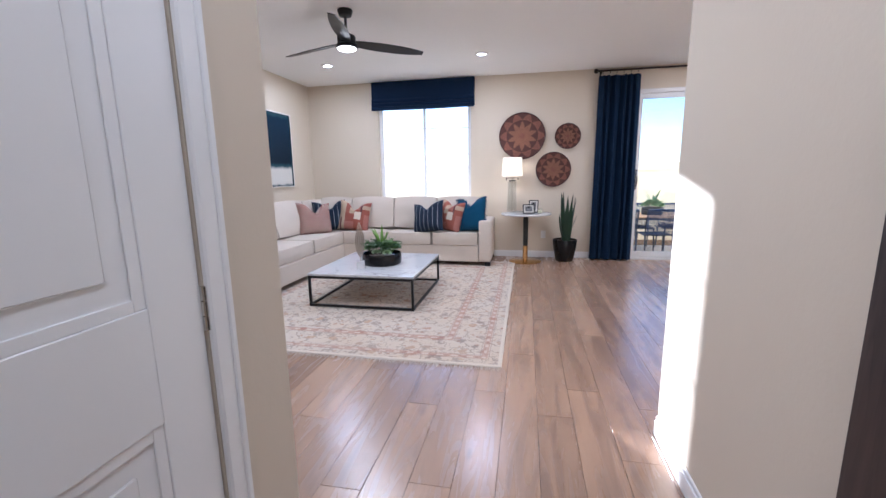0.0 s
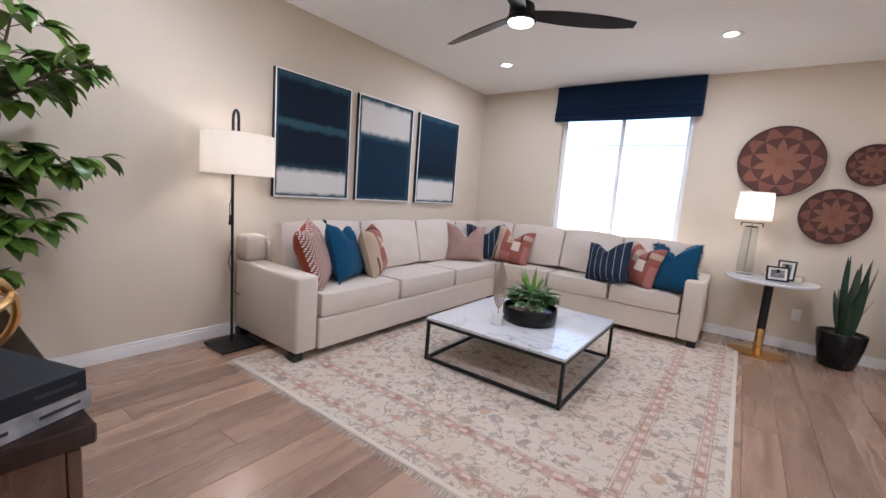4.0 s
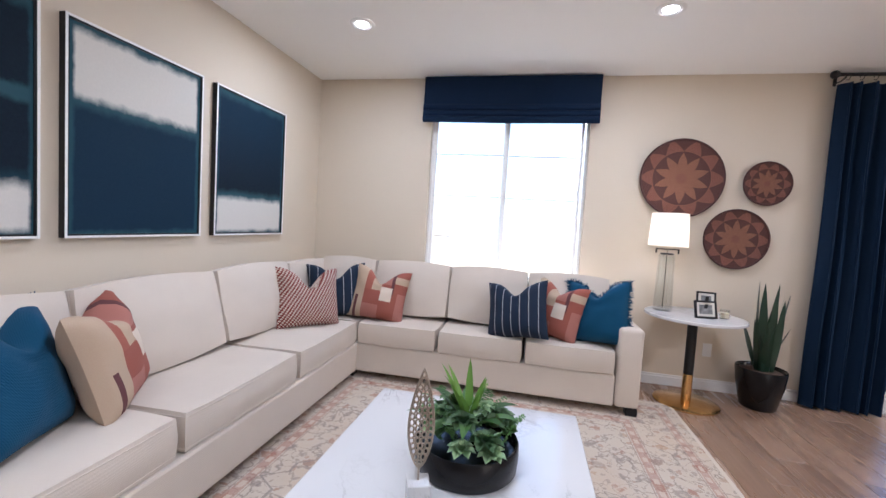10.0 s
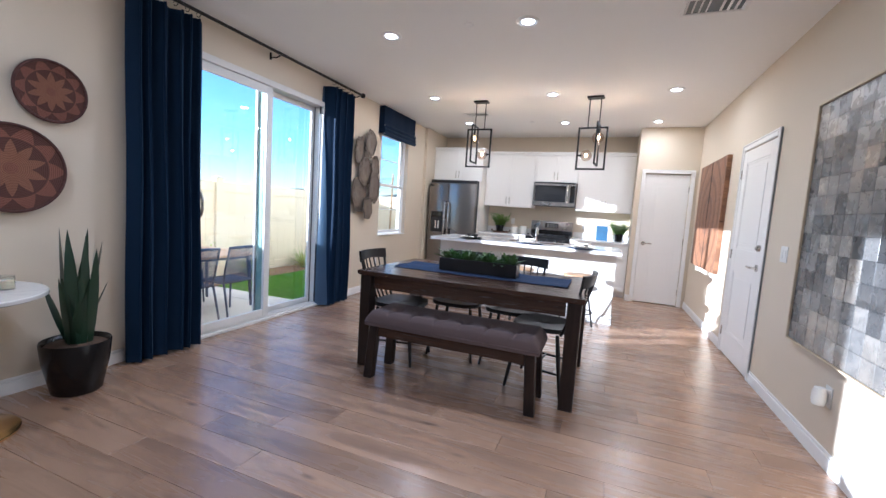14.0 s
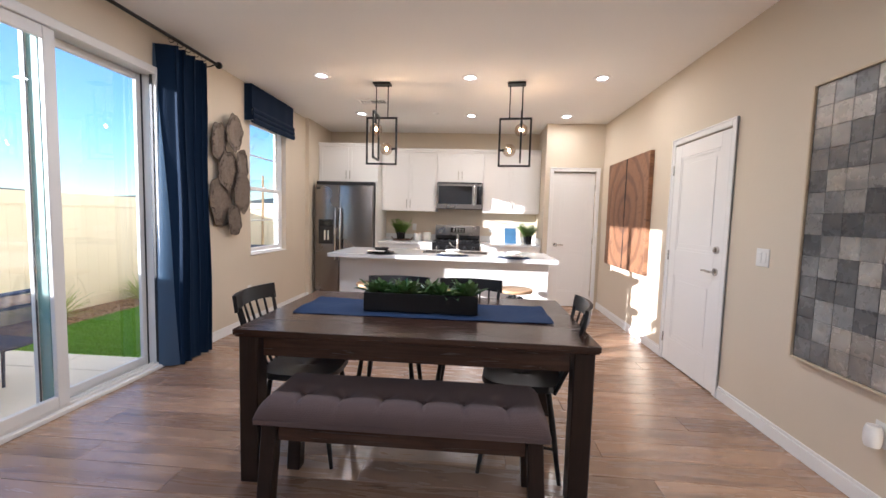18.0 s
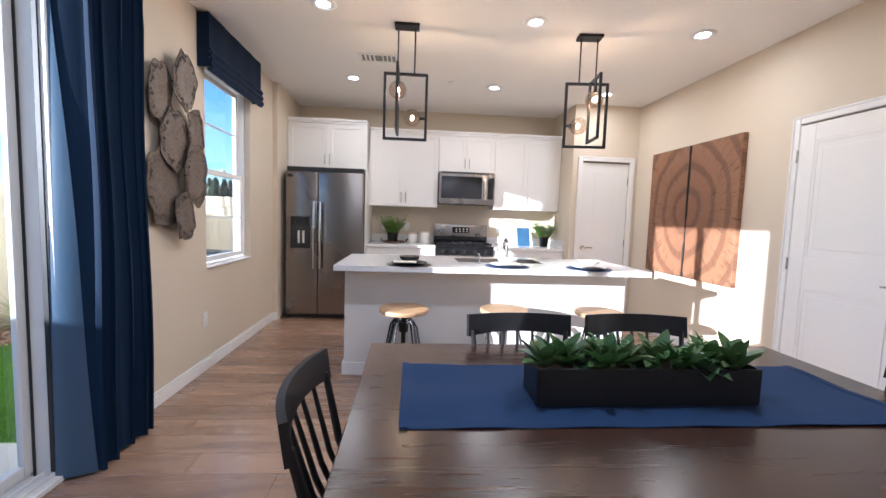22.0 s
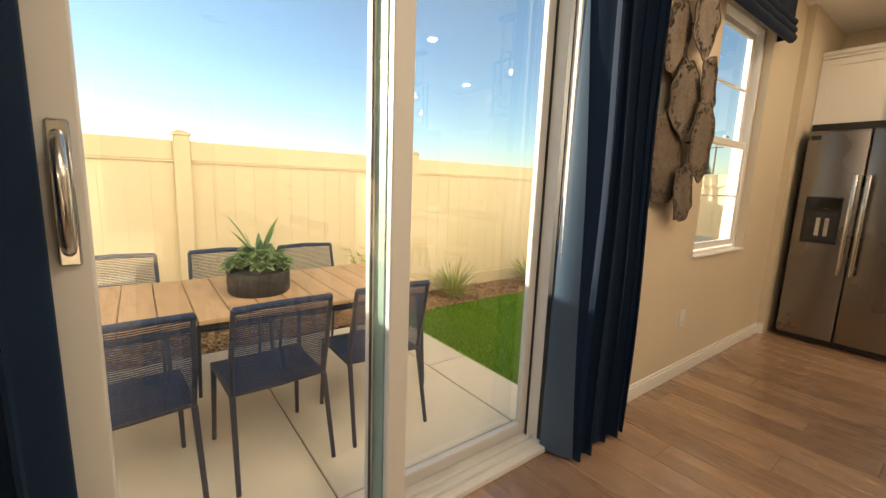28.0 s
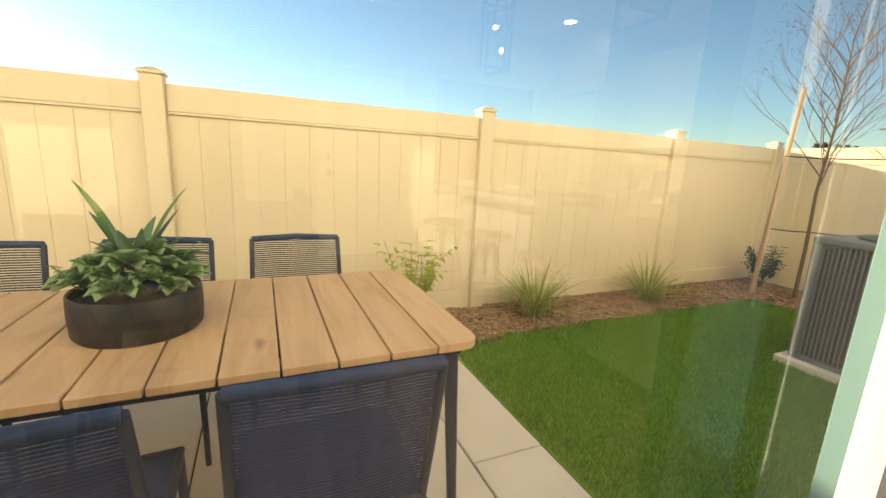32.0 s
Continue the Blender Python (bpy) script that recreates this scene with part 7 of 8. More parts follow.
t = thing("microwave", 6.70, 4.193, 1.463, 0, "stainless steel over-range microwave with dark glass door", "microwave")
part("body", bm_box(0.02, XE - 6.70 - 0.002, -0.37, 0.37, 0.0, 0.418), M["black_plastic"], t)
part("face", bm_box(-0.005, 0.019, -0.372, 0.372, 0.0, 0.42, 0.004), M["steel"], t)
part("window", bm_box(-0.008, -0.0055, -0.20, 0.34, 0.075, 0.365, 0.001), M["dark_glass"], t, "dark glass door")
part("control_panel", bm_box(-0.008, -0.0055, -0.355, -0.275, 0.075, 0.365, 0.001), M["dark_glass"], t)
bm = bm_box(-0.055, -0.035, -0.25, -0.225, 0.06, 0.38, 0.005, 2)
for z in (0.08, 0.36):
    box(bm, -0.036, -0.004, -0.245, -0.23, z - 0.012, z + 0.012)
part("handle", bm, M["chrome"], t, "", True)
part("vent_strip", bm_box(-0.0065, -0.0052, -0.35, 0.35, 0.40, 0.425), M["black_plastic"], t)

t = thing("gas_range", 6.50, 4.22, 0, 0, "stainless steel gas range with black cast grates", "stove")
part("body", bm_box(0.0, XE - 6.5 - 0.05, -0.378, 0.378, 0.06, 0.895, 0.003), M["steel"], t)
part("cooktop", bm_box(-0.01, XE - 6.5 - 0.06, -0.378, 0.378, 0.896, 0.918, 0.004), M["dark_glass"], t)
part("backguard", bm_box(0.50, 0.57, -0.378, 0.378, 0.919, 1.19, 0.012, 2), M["steel"], t, "", True)
part("backguard_lower", bm_box(0.494, 0.4995, -0.37, 0.37, 0.93, 1.02), M["dark_glass"], t)
dpl = part("display", bm_box(0.4955, 0.4995, -0.12, 0.12, 1.07, 1.15, 0.001), M["dark_glass"], t, "dark oven display")
for k in range(4):
    for s in (0, 1):
        part("key", bm_box(0.4938, 0.4954, -0.10 + 0.05 * k, -0.075 + 0.05 * k, 1.085 + 0.03 * s, 1.10 + 0.03 * s), M["white_plastic"], dpl)
for k in range(5):
    y = -0.28 + 0.14 * k
    part("knob", bm_cyl((-0.01, y, 0.845), (-0.045, y, 0.845), 0.022, 0.018, 18), M["black_plastic"], t, "", True)
part("control_rail", bm_box(-0.012, -0.001, -0.375, 0.375, 0.80, 0.893, 0.003), M["dark_glass"], t)
part("oven_door", bm_box(-0.03, -0.001, -0.37, 0.37, 0.22, 0.79, 0.004), M["steel"], t)
part("oven_window", bm_box(-0.033, -0.0305, -0.25, 0.25, 0.35, 0.64), M["dark_glass"], t)
part("oven_handle", bm_cyl((-0.07, -0.33, 0.74), (-0.07, 0.33, 0.74), 0.011, n=12), M["chrome"], t, "", True)
for s in (-1, 0, 1):
    bm = bmesh.new()
    y0 = s * 0.245
    for q in (-0.11, 0.0, 0.11):
        box(bm, 0.04, 0.47, y0 + q - 0.005, y0 + q + 0.005, 0.935, 0.950, 0.001)
    for q in (0.04, 0.145, 0.255, 0.365, 0.46):
        box(bm, q, q + 0.010, y0 - 0.115, y0 + 0.115, 0.932, 0.947, 0.001)
    for p in (0.05, 0.45):
        for q in (-0.105, 0.105):
            box(bm, p, p + 0.012, y0 + q - 0.006, y0 + q + 0.006, 0.9185, 0.934)
    part("grate", bm, M["black_metal"], t, "black cast iron grate")
    for p in (0.14, 0.37):
        part("burner", bm_cyl((p, y0, 0.9185), (p, y0, 0.930), 0.04, 0.035, 18), M["black_metal"], t, "", True)


def base_cabinet(y0, y1, label, n):
    t = thing("base_cabinet", 0, 0, 0, 0, label, "cabinet", "kitchen base cabinets")
    part("body", bm_box(6.52, XE - 0.001, y0 + 0.001, y1 - 0.001, 0.10, 0.874), CAB, t)
    part("toe_kick", bm_box(6.59, XE - 0.001, y0 + 0.001, y1 - 0.001, 0.0, 0.099), CAB, t)
    for k in range(n):
        a_, b_ = y0 + (y1 - y0) * k / n, y0 + (y1 - y0) * (k + 1) / n
        shaker("door", t, 6.519, a_, b_, 0.11, 0.70, b_ - 0.04 if k % 2 == 0 else a_ + 0.04, 0.60)
        shaker("drawer", t, 6.519, a_, b_, 0.705, 0.868, (a_ + b_) / 2, 0.787, flat=True)


base_cabinet(4.605, 5.48, "white base cabinet with doors and drawers", 2)
base_cabinet(2.905, 3.835, "white base cabinet with doors and drawers", 2)
for y0, y1 in ((4.602, 5.48), (2.902, 3.838)):
    t = thing("countertop", 0, 0, 0, 0, "white quartz countertop with a low upstand", "countertop", "kitchen countertops")
    part("slab", bm_box(6.49, XE - 0.001, y0, y1, 0.876, 0.915, 0.003), M["quartz"], t)
    part("upstand", bm_box(XE - 0.02, XE - 0.001, y0, y1, 0.9155, 1.02, 0.002), M["quartz"], t)
    if y0 < 3:
        part("upstand", bm_box(6.50, XE - 0.021, 2.902, 2.92, 0.9155, 1.02, 0.002), M["quartz"], t)

t = thing("kitchen_island", 0, 0, 0, 0, "white panelled kitchen island with a baseboard", "kitchen island")
part("body", bm_box(4.50, 5.06, 3.13, 5.425, 0.0, 0.874), M["island_paint"], t, "pale greige painted panels")
for c0_, c1_, d0_, d1_ in ((4.485, 4.4995, 3.115, 5.44), (5.0605, 5.075, 3.115, 5.44)):
    part("baseboard", bm_box(c0_, c1_, d0_, d1_, 0, 0.10, 0.003), M["white"], t)
for y in (3.1145, 5.4255):
    part("baseboard", bm_box(4.50, 5.06, y, y + 0.0145, 0, 0.10, 0.003), M["white"], t)
t = thing("island_countertop", 0, 0, 0.8755, 0, "thick white quartz island countertop with a sink cut-out", "countertop")
sx0, sx1, sy0, sy1 = 4.62, 4.98, 3.78, 4.52
bm = bmesh.new()
for p, q, u, v in ((4.205, sx0, 3.085, 5.46), (sx1, 5.11, 3.085, 5.46), (sx0, sx1, 3.085, sy0), (sx0, sx1, sy1, 5.46)):
    box(bm, p, q, u, v, 0.0, 0.04)
part("slab", bm, M["quartz"], t)
t = thing("sink", 0, 0, 0.9155, 0, "stainless steel undermount kitchen sink", "sink")
bm = bmesh.new()
box(bm, sx0 - 0.002, sx0 + 0.002, sy0, sy1, -0.2, -0.002)
box(bm, sx1 - 0.002, sx1 + 0.002, sy0, sy1, -0.2, -0.002)
box(bm, sx0, sx1, sy0 - 0.002, sy0 + 0.002, -0.2, -0.002)
box(bm, sx0, sx1, sy1 - 0.002, sy1 + 0.002, -0.2, -0.002)
box(bm, sx0, sx1, sy0, sy1, -0.204, -0.2)
part("basin", bm, M["steel"], t)
part("drain", bm_cyl((4.80, 4.15, -0.2), (4.80, 4.15, -0.196), 0.045, n=24), M["chrome"], t, "", True)
t = thing("faucet", 4.58, 4.12, 0.9155, 0, "tall polished chrome kitchen faucet", "faucet")
part("base", bm_cyl((0, 0, 0), (0, 0, 0.05), 0.024, 0.02, 20), M["chrome"], t, "", True)
part("spout", bm_tube([(0, 0, 0.05), (0, 0, 0.15)] + [(0.05 - 0.05 * math.cos(radians(a_)), 0, 0.15 + 0.05 * math.sin(radians(a_))) for a_ in range(20, 181, 20)] + [(0.10, 0, 0.11)], 0.012, 10), M["chrome"], t, "", True)
part("lever", bm_tube([(0, 0.02, 0.07), (0, 0.06, 0.09), (0, 0.09, 0.13)], 0.005, 8), M["chrome"], t, "", True)
t = thing("soap_pump", 4.57, 4.35, 0.9155, 0, "small chrome soap pump", "soap dispenser")
part("pump", bm_tube([(0, 0, 0), (0, 0, 0.06), (0.015, 0, 0.075), (0.05, 0, 0.07)], [0.012, 0.008, 0.007, 0.006], 10), M["chrome"], t, "", True)

for x, y, rz, pl in ((4.36, 4.92, 0, "black_wood"), (4.38, 4.16, 4, "zinc"), (4.34, 3.52, -5, "zinc")):
    t = thing("place_setting", x, y, 0.9155, rz, "round placemat with stacked plates, bowl and folded napkin", "place setting", "island place settings")
    part("placemat", bm_lathe([(0, 0), (0.17, 0), (0.172, 0.003), (0, 0.004)], 40), M["black_wood"] if pl == "black_wood" else M["rope"], t, "", True)
    part("dinner_plate", bm_lathe([(0, 0.0045), (0.09, 0.0045), (0.135, 0.018), (0.133, 0.021), (0.09, 0.009), (0, 0.009)], 40), M["ceramic_black"] if pl == "black_wood" else M["ceramic_white"], t, "", True)
    part("salad_plate", bm_lathe([(0, 0.0095), (0.06, 0.0095), (0.10, 0.024), (0.098, 0.027), (0.06, 0.014), (0, 0.014)], 40), M["ceramic_black"] if pl == "black_wood" else M["ceramic_white"], t, "", True)
    part("bowl", bm_lathe([(0, 0.0145), (0.035, 0.0145), (0.07, 0.045), (0.078, 0.062), (0.075, 0.063), (0.06, 0.042), (0.0, 0.022)], 36), M["zinc"] if pl == "black_wood" else M["ceramic_white"], t, "", True)
    part("napkin", bm_box(-0.16, -0.07, -0.05, 0.12, 0.0265, 0.037, 0.004), M["paper"], t, "folded white napkin")


def stool():
    t = thing("bar_stool", 0, 0, 0, 0, "industrial bar stool with round wood seat and black legs", "stool", "island bar stools")
    part("seat", bm_lathe([(0, 0.595), (0.150, 0.595), (0.172, 0.60), (0.178, 0.61), (0.178, 0.622), (0.172, 0.629), (0, 0.631)], 44), M["oak"], t, "round light wood seat", True)
    part("seat_plate", bm_cyl((0, 0, 0.58), (0, 0, 0.5945), 0.09, n=24), M["black_metal"], t, "", True)
    part("screw", bm_cyl((0, 0, 0.33), (0, 0, 0.58), 0.016, n=14), M["black_metal"], t, "threaded black screw post", True)
    part("hub", bm_cyl((0, 0, 0.46), (0, 0, 0.53), 0.034, n=18), M["black_metal"], t, "", True)
    for a_ in (45, 135, 225, 315):
        c, s = math.cos(radians(a_)), math.sin(radians(a_))
        for off in (-0.014, 0.014):
            px, py = -s * off, c * off
            part("leg", bm_tube([(0.03 * c + px, 0.03 * s + py, 0.52), (0.07 * c + px, 0.07 * s + py, 0.545), (0.105 * c + px, 0.105 * s + py, 0.50), (0.16 * c + px, 0.16 * s + py, 0.25), (0.21 * c + px * 0.5, 0.21 * s + py * 0.5, 0.008)], 0.0065, 8), M["black_metal"], t, "", True)
    part("foot_ring", bm_tube(ring_arc((0, 0, 0.20), 0.178, 0, 350, 35), 0.0075, 8, True), M["black_metal"], t, "round black footrest ring", True)
    return t


s0 = stool()
s0.matrix_world = pose(4.14, 4.95, 0, 0, 0, 10)
copy_thing(s0, pose(4.16, 4.22, 0, 0, 0, 35))
copy_thing(s0, pose(4.12, 3.52, 0, 0, 0, -20))


def pendant(x, y, rz, way):
    """way: the side, along y, on which the inner frame hangs."""
    t = thing("pendant_light", x, y, H, rz, "black open cube-frame pendant with two lit glass globes", "pendant light", "island pendants")
    K = M["black_metal"]
    part("canopy", bm_box(-0.055, 0.055, -0.095, 0.095, -0.022, -0.0005, 0.003), K, t)
    for s in (-1, 1):
        part("stem", bm_cyl((0, s * 0.065, -0.02), (0, s * 0.065, -0.36), 0.006, n=8), K, t, "", True)

    def loop(name, w, h, zt, m):
        b_ = 0.010
        bm = bmesh.new()
        for p, q, u, v in ((-w, -w + 2 * b_, zt - h, zt), (w - 2 * b_, w, zt - h, zt), (-w + 2 * b_, w - 2 * b_, zt - 2 * b_, zt), (-w + 2 * b_, w - 2 * b_, zt - h, zt - h + 2 * b_)):
            box(bm, -b_, b_, p, q, u, v, 0.001)
        part(name, bm, K, t, "black square-bar rectangle", False, m)
    loop("outer_frame", 0.172, 0.515, -0.36, Matrix())
    loop("inner_frame", 0.135, 0.50, -0.318, Matrix.Translation((0, way * 0.063, 0)) @ pose(0, 0, 0, 0, 0, 90))
    for py, pz, up in ((way * 0.063, -0.49, True), (way * -0.055, -0.70, False)):
        p, q = ((-0.02, py, pz + 0.05), (-0.02, py, -0.338)) if up else ((0, py - way * 0.055, pz), (0, way * -0.154, pz))
        part("socket", bm_cyl(p, q, 0.016, 0.009, 14), K, t, "black lamp socket", True)
        bm = bmesh.new()
        bmesh.ops.create_uvsphere(bm, u_segments=24, v_segments=16, radius=0.069)
        part("globe", bm, M["bulb_glass"], t, "clear round glass globe", True, Matrix.Translation((0, py, pz)))
        part("filament", bm_lathe([(0, -0.02), (0.010, -0.014), (0.013, 0.0), (0.008, 0.016), (0, 0.02)], 12), M["filament"], t, "glowing filament", True, Matrix.Translation((0, py, pz)))
    return t


pendant(4.55, 4.985, 0, 1)
pendant(4.53, 3.54, -6, -1)
for y, z in ((5.048, -0.49), (4.93, -0.7), (3.477, -0.49), (3.595, -0.7)):
    l = new("globe_lamp", bpy.data.lights.new("globe_lamp", "POINT"))
    l.data.energy, l.data.color, l.data.shadow_soft_size, l.location = 3.2, (1.0, 0.70, 0.40), 0.012, (4.54, y, H + z)

# counter things
t = thing("wooden_tray", 6.88, 5.15, 0.9155, 0, "round dark wood tray with side handles", "tray")
part("dish", bm_lathe([(0, 0), (0.15, 0), (0.16, 0.004), (0.16, 0.025), (0.152, 0.025), (0.15, 0.01), (0, 0.01)], 40), M["walnut_z"], t, "", True)
for s in (-1, 1):
    part("handle", bm_tube([(0, s * 0.155 + s * 0.0, 0.02), (0, s * 0.175, 0.06), (0, s * 0.19, 0.05), (0, s * 0.16, 0.012)], 0.006, 6), M["walnut_z"], t, "", True)


def herb(x, y, z, r, h, hh, label, seed, mt):
    t = thing("potted_herb", x, y, z, 0, label, "plant")
    part("pot", bm_lathe([(0, 0), (r * 0.8, 0), (r, h), (r * 0.92, h), (r * 0.9, h - 0.02), (0, h - 0.02)], 32), M["ceramic_black"], t, "", True)
    rnd = random.Random(seed)
    bm = bmesh.new()
    for k in range(64):
        a_, q = rnd.uniform(0, 6.28), r * 0.8 * math.sqrt(rnd.random())
        sprig(bm, (q * math.cos(a_), q * math.sin(a_), h - 0.02), a_, hh * rnd.uniform(0.6, 1.1), rnd, 9, 0.038)
    tagged(part("foliage", bm, M[mt], t, "", True), kind="stuff")


herb(6.87, 5.17, 0.926, 0.078, 0.13, 0.26, "bright green leafy plant in a black pot", 41, "leaf_bright")
herb(6.86, 3.06, 0.9155, 0.072, 0.14, 0.23, "small green leafy plant in a black pot", 43, "leaf_bright")
for y, r, h in ((4.90, 0.06, 0.125), (4.73, 0.068, 0.15)):
    t = thing("canister", 6.93, y, 0.9155, 0, "white ceramic kitchen canister with a wooden lid", "canister", "white canisters")
    part("jar", bm_lathe([(0, 0), (r * 0.94, 0), (r, 0.008), (r, h - 0.006), (r * 0.97, h), (0, h)], 36), M["ceramic_white"], t, "", True)
    part("lid", bm_lathe([(0, h + 0.0005), (r * 0.96, h + 0.0005), (r * 0.96, h + 0.010), (0, h + 0.011)], 36), M["oak"], t, "wooden lid", True)
t = thing("cookbook", 6.90, 3.33, 0.9155, 0, "blue cookbook leaning against the kitchen wall", "book")
for s in (0, 1):
    part("cover", bm_box(0.024 * s, 0.024 * s + 0.003, -0.095, 0.095, 0, 0.26, 0.001), M["book_blue"], t, "", False, pose(0, 0, 0, 0, 14, 8))
part("pages", bm_box(0.0035, 0.0235, -0.092, 0.090, 0.004, 0.256), M["paper"], t, "cream page block", False, pose(0, 0, 0, 0, 14, 8))
for y, z in ((4.98, 1.14), (3.65, 1.14), (5.3, 1.14)):
    t = thing("power_outlet", XE, y, z, 90, "white wall power outlet over the counter", "power outlet")
    part("plate", bm_box(-0.036, 0.036, 0.0005, 0.006, -0.058, 0.058, 0.002), M["white_plastic"], t)
    for s in (-1, 1):
        part("socket", bm_box(-0.017, 0.017, 0.0062, 0.0085, s * 0.028 - 0.014, s * 0.028 + 0.014, 0.002), M["white_plastic"], t)


# ---- patio and yard ----
setting("ground", bm_box(-3000, 3000, -3000, 3000, GZ - 0.6, GZ - 0.03), M["hill"], "dry open ground that reaches the horizon", "ground")
pav = tagged(new("pavement"), "tan broom-finished concrete patio with tooled joints", "pavement", "", "structure")
YP0, YP1 = YN + 0.172, 8.98
for x0, x1 in ((-5.4, -3.2), (-3.2, -1.3), (-1.3, 0.5), (0.5, 2.37), (2.37, 3.48), (3.48, 3.85)):
    ys = [YP0, 6.96, 7.86, YP1] if x0 > 3 else [YP0, 6.96, YP1]
    for y0, y1 in zip(ys, ys[1:]):
        part("slab", bm_box(x0 + 0.004, x1 - 0.004, y0 + 0.004, y1 - 0.004, GZ - 0.05, GZ, 0.006, 2), M["concrete"], pav)
part("joint_bed", bm_box(-5.4, 3.85, YP0, YP1, GZ - 0.06, GZ - 0.012), M["soil"], pav)
setting("planting_bed", bm_box(-5.4, 8.66, YP1, 9.70, GZ - 0.06, GZ - 0.02), M["soil"], "dark bark mulch planting bed along the fence", "planting bed")
setting("side_bed", bm_box(7.601, 8.66, YP0, YP1 - 0.001, GZ - 0.06, GZ - 0.022), M["soil"], "dark mulch bed in the yard corner", "planting bed")
setting("lawn", bm_box(3.86, 7.6, YP0, 9.04, GZ - 0.06, GZ - 0.012), M["turf"], "short green lawn", "lawn")
rng = np.random.RandomState(3)


def blades(name, n, x0, x1, y0, y1, z, hgt, wid, material, label, flat=False):
    """Many small upright blades or lying chips, as one joined mesh."""
    px, py = rng.uniform(x0, x1, n), rng.uniform(y0, y1, n)
    an = rng.uniform(0, 2 * np.pi, n)
    h, w = hgt * rng.uniform(0.6, 1.2, n), wid * rng.uniform(0.6, 1.3, n)
    cx, cy = np.cos(an), np.sin(an)
    V = np.zeros((n, 4, 3))
    if flat:
        lift = rng.uniform(0.0, 0.03, (n, 4))
        for k, (u, v) in enumerate(((-1, -1), (1, -1), (1, 1), (-1, 1))):
            V[:, k, 0] = px + u * h * cx - v * w * cy
            V[:, k, 1] = py + u * h * cy + v * w * cx
            V[:, k, 2] = z + lift[:, k]
        F = np.arange(4 * n).reshape(n, 4)
    else:
        lean = rng.uniform(-0.5, 0.5, (n, 2)) * h[:, None]
        for k, (u, v) in enumerate(((-1, 0), (1, 0), (0.4, 0.6), (0, 1))):
            V[:, k, 0] = px + u * w * cx + lean[:, 0] * v * v
            V[:, k, 1] = py + u * w * cy + lean[:, 1] * v * v
            V[:, k, 2] = z + v * h
        F = np.arange(4 * n).reshape(n, 4)
    me = bpy.data.meshes.new(name)
    me.from_pydata(V.reshape(-1, 3).tolist(), [], F.tolist())
    me.materials.append(material)
    return tagged(new(name, me), label, name.replace("_", " "), "", "stuff")


blades("lawn_grass", 90000, 3.87, 7.6, YP0, 9.05, GZ - 0.013, 0.034, 0.0032, M["turf"], "dense short green turf")
blades("bark_mulch", 30000, 2.4, 8.6, 9.05, 9.69, GZ - 0.02, 0.030, 0.011, M["chip"], "brown shredded bark mulch", True)
blades("bark_mulch", 9000, -5.3, 2.4, 8.99, 9.69, GZ - 0.02, 0.03, 0.011, M["chip"], "brown shredded bark mulch", True)
blades("bark_mulch", 6000, 3.86, 4.3, 8.99, 9.2, GZ - 0.012, 0.022, 0.008, M["chip"], "brown shredded bark mulch", True)
blades("bark_mulch", 9000, 7.61, 8.64, YP0, 9.14, GZ - 0.021, 0.03, 0.011, M["chip"], "brown shredded bark mulch", True)
t = thing("river_pebbles", 5.55, 9.25, GZ - 0.02, 0, "patch of small pale pebbles in the mulch", "pebbles", kind="stuff")
bm = bmesh.new()
rnd = random.Random(17)
for k in range(150):
    a_, q = rnd.uniform(0, 6.28), math.sqrt(rnd.random())
    b_ = bmesh.new()
    bmesh.ops.create_icosphere(b_, subdivisions=1, radius=rnd.uniform(0.010, 0.024))
    merge(bm, b_, Matrix.Translation((q * 0.32 * math.cos(a_), q * 0.13 * math.sin(a_), 0.012)) @ Matrix.Diagonal((1.2, 1, 0.6, 1)))
part("pebbles", bm, M["pebble"], t, "", True)

# vinyl fence
ZT = 1.59
V_ = M["vinyl"]


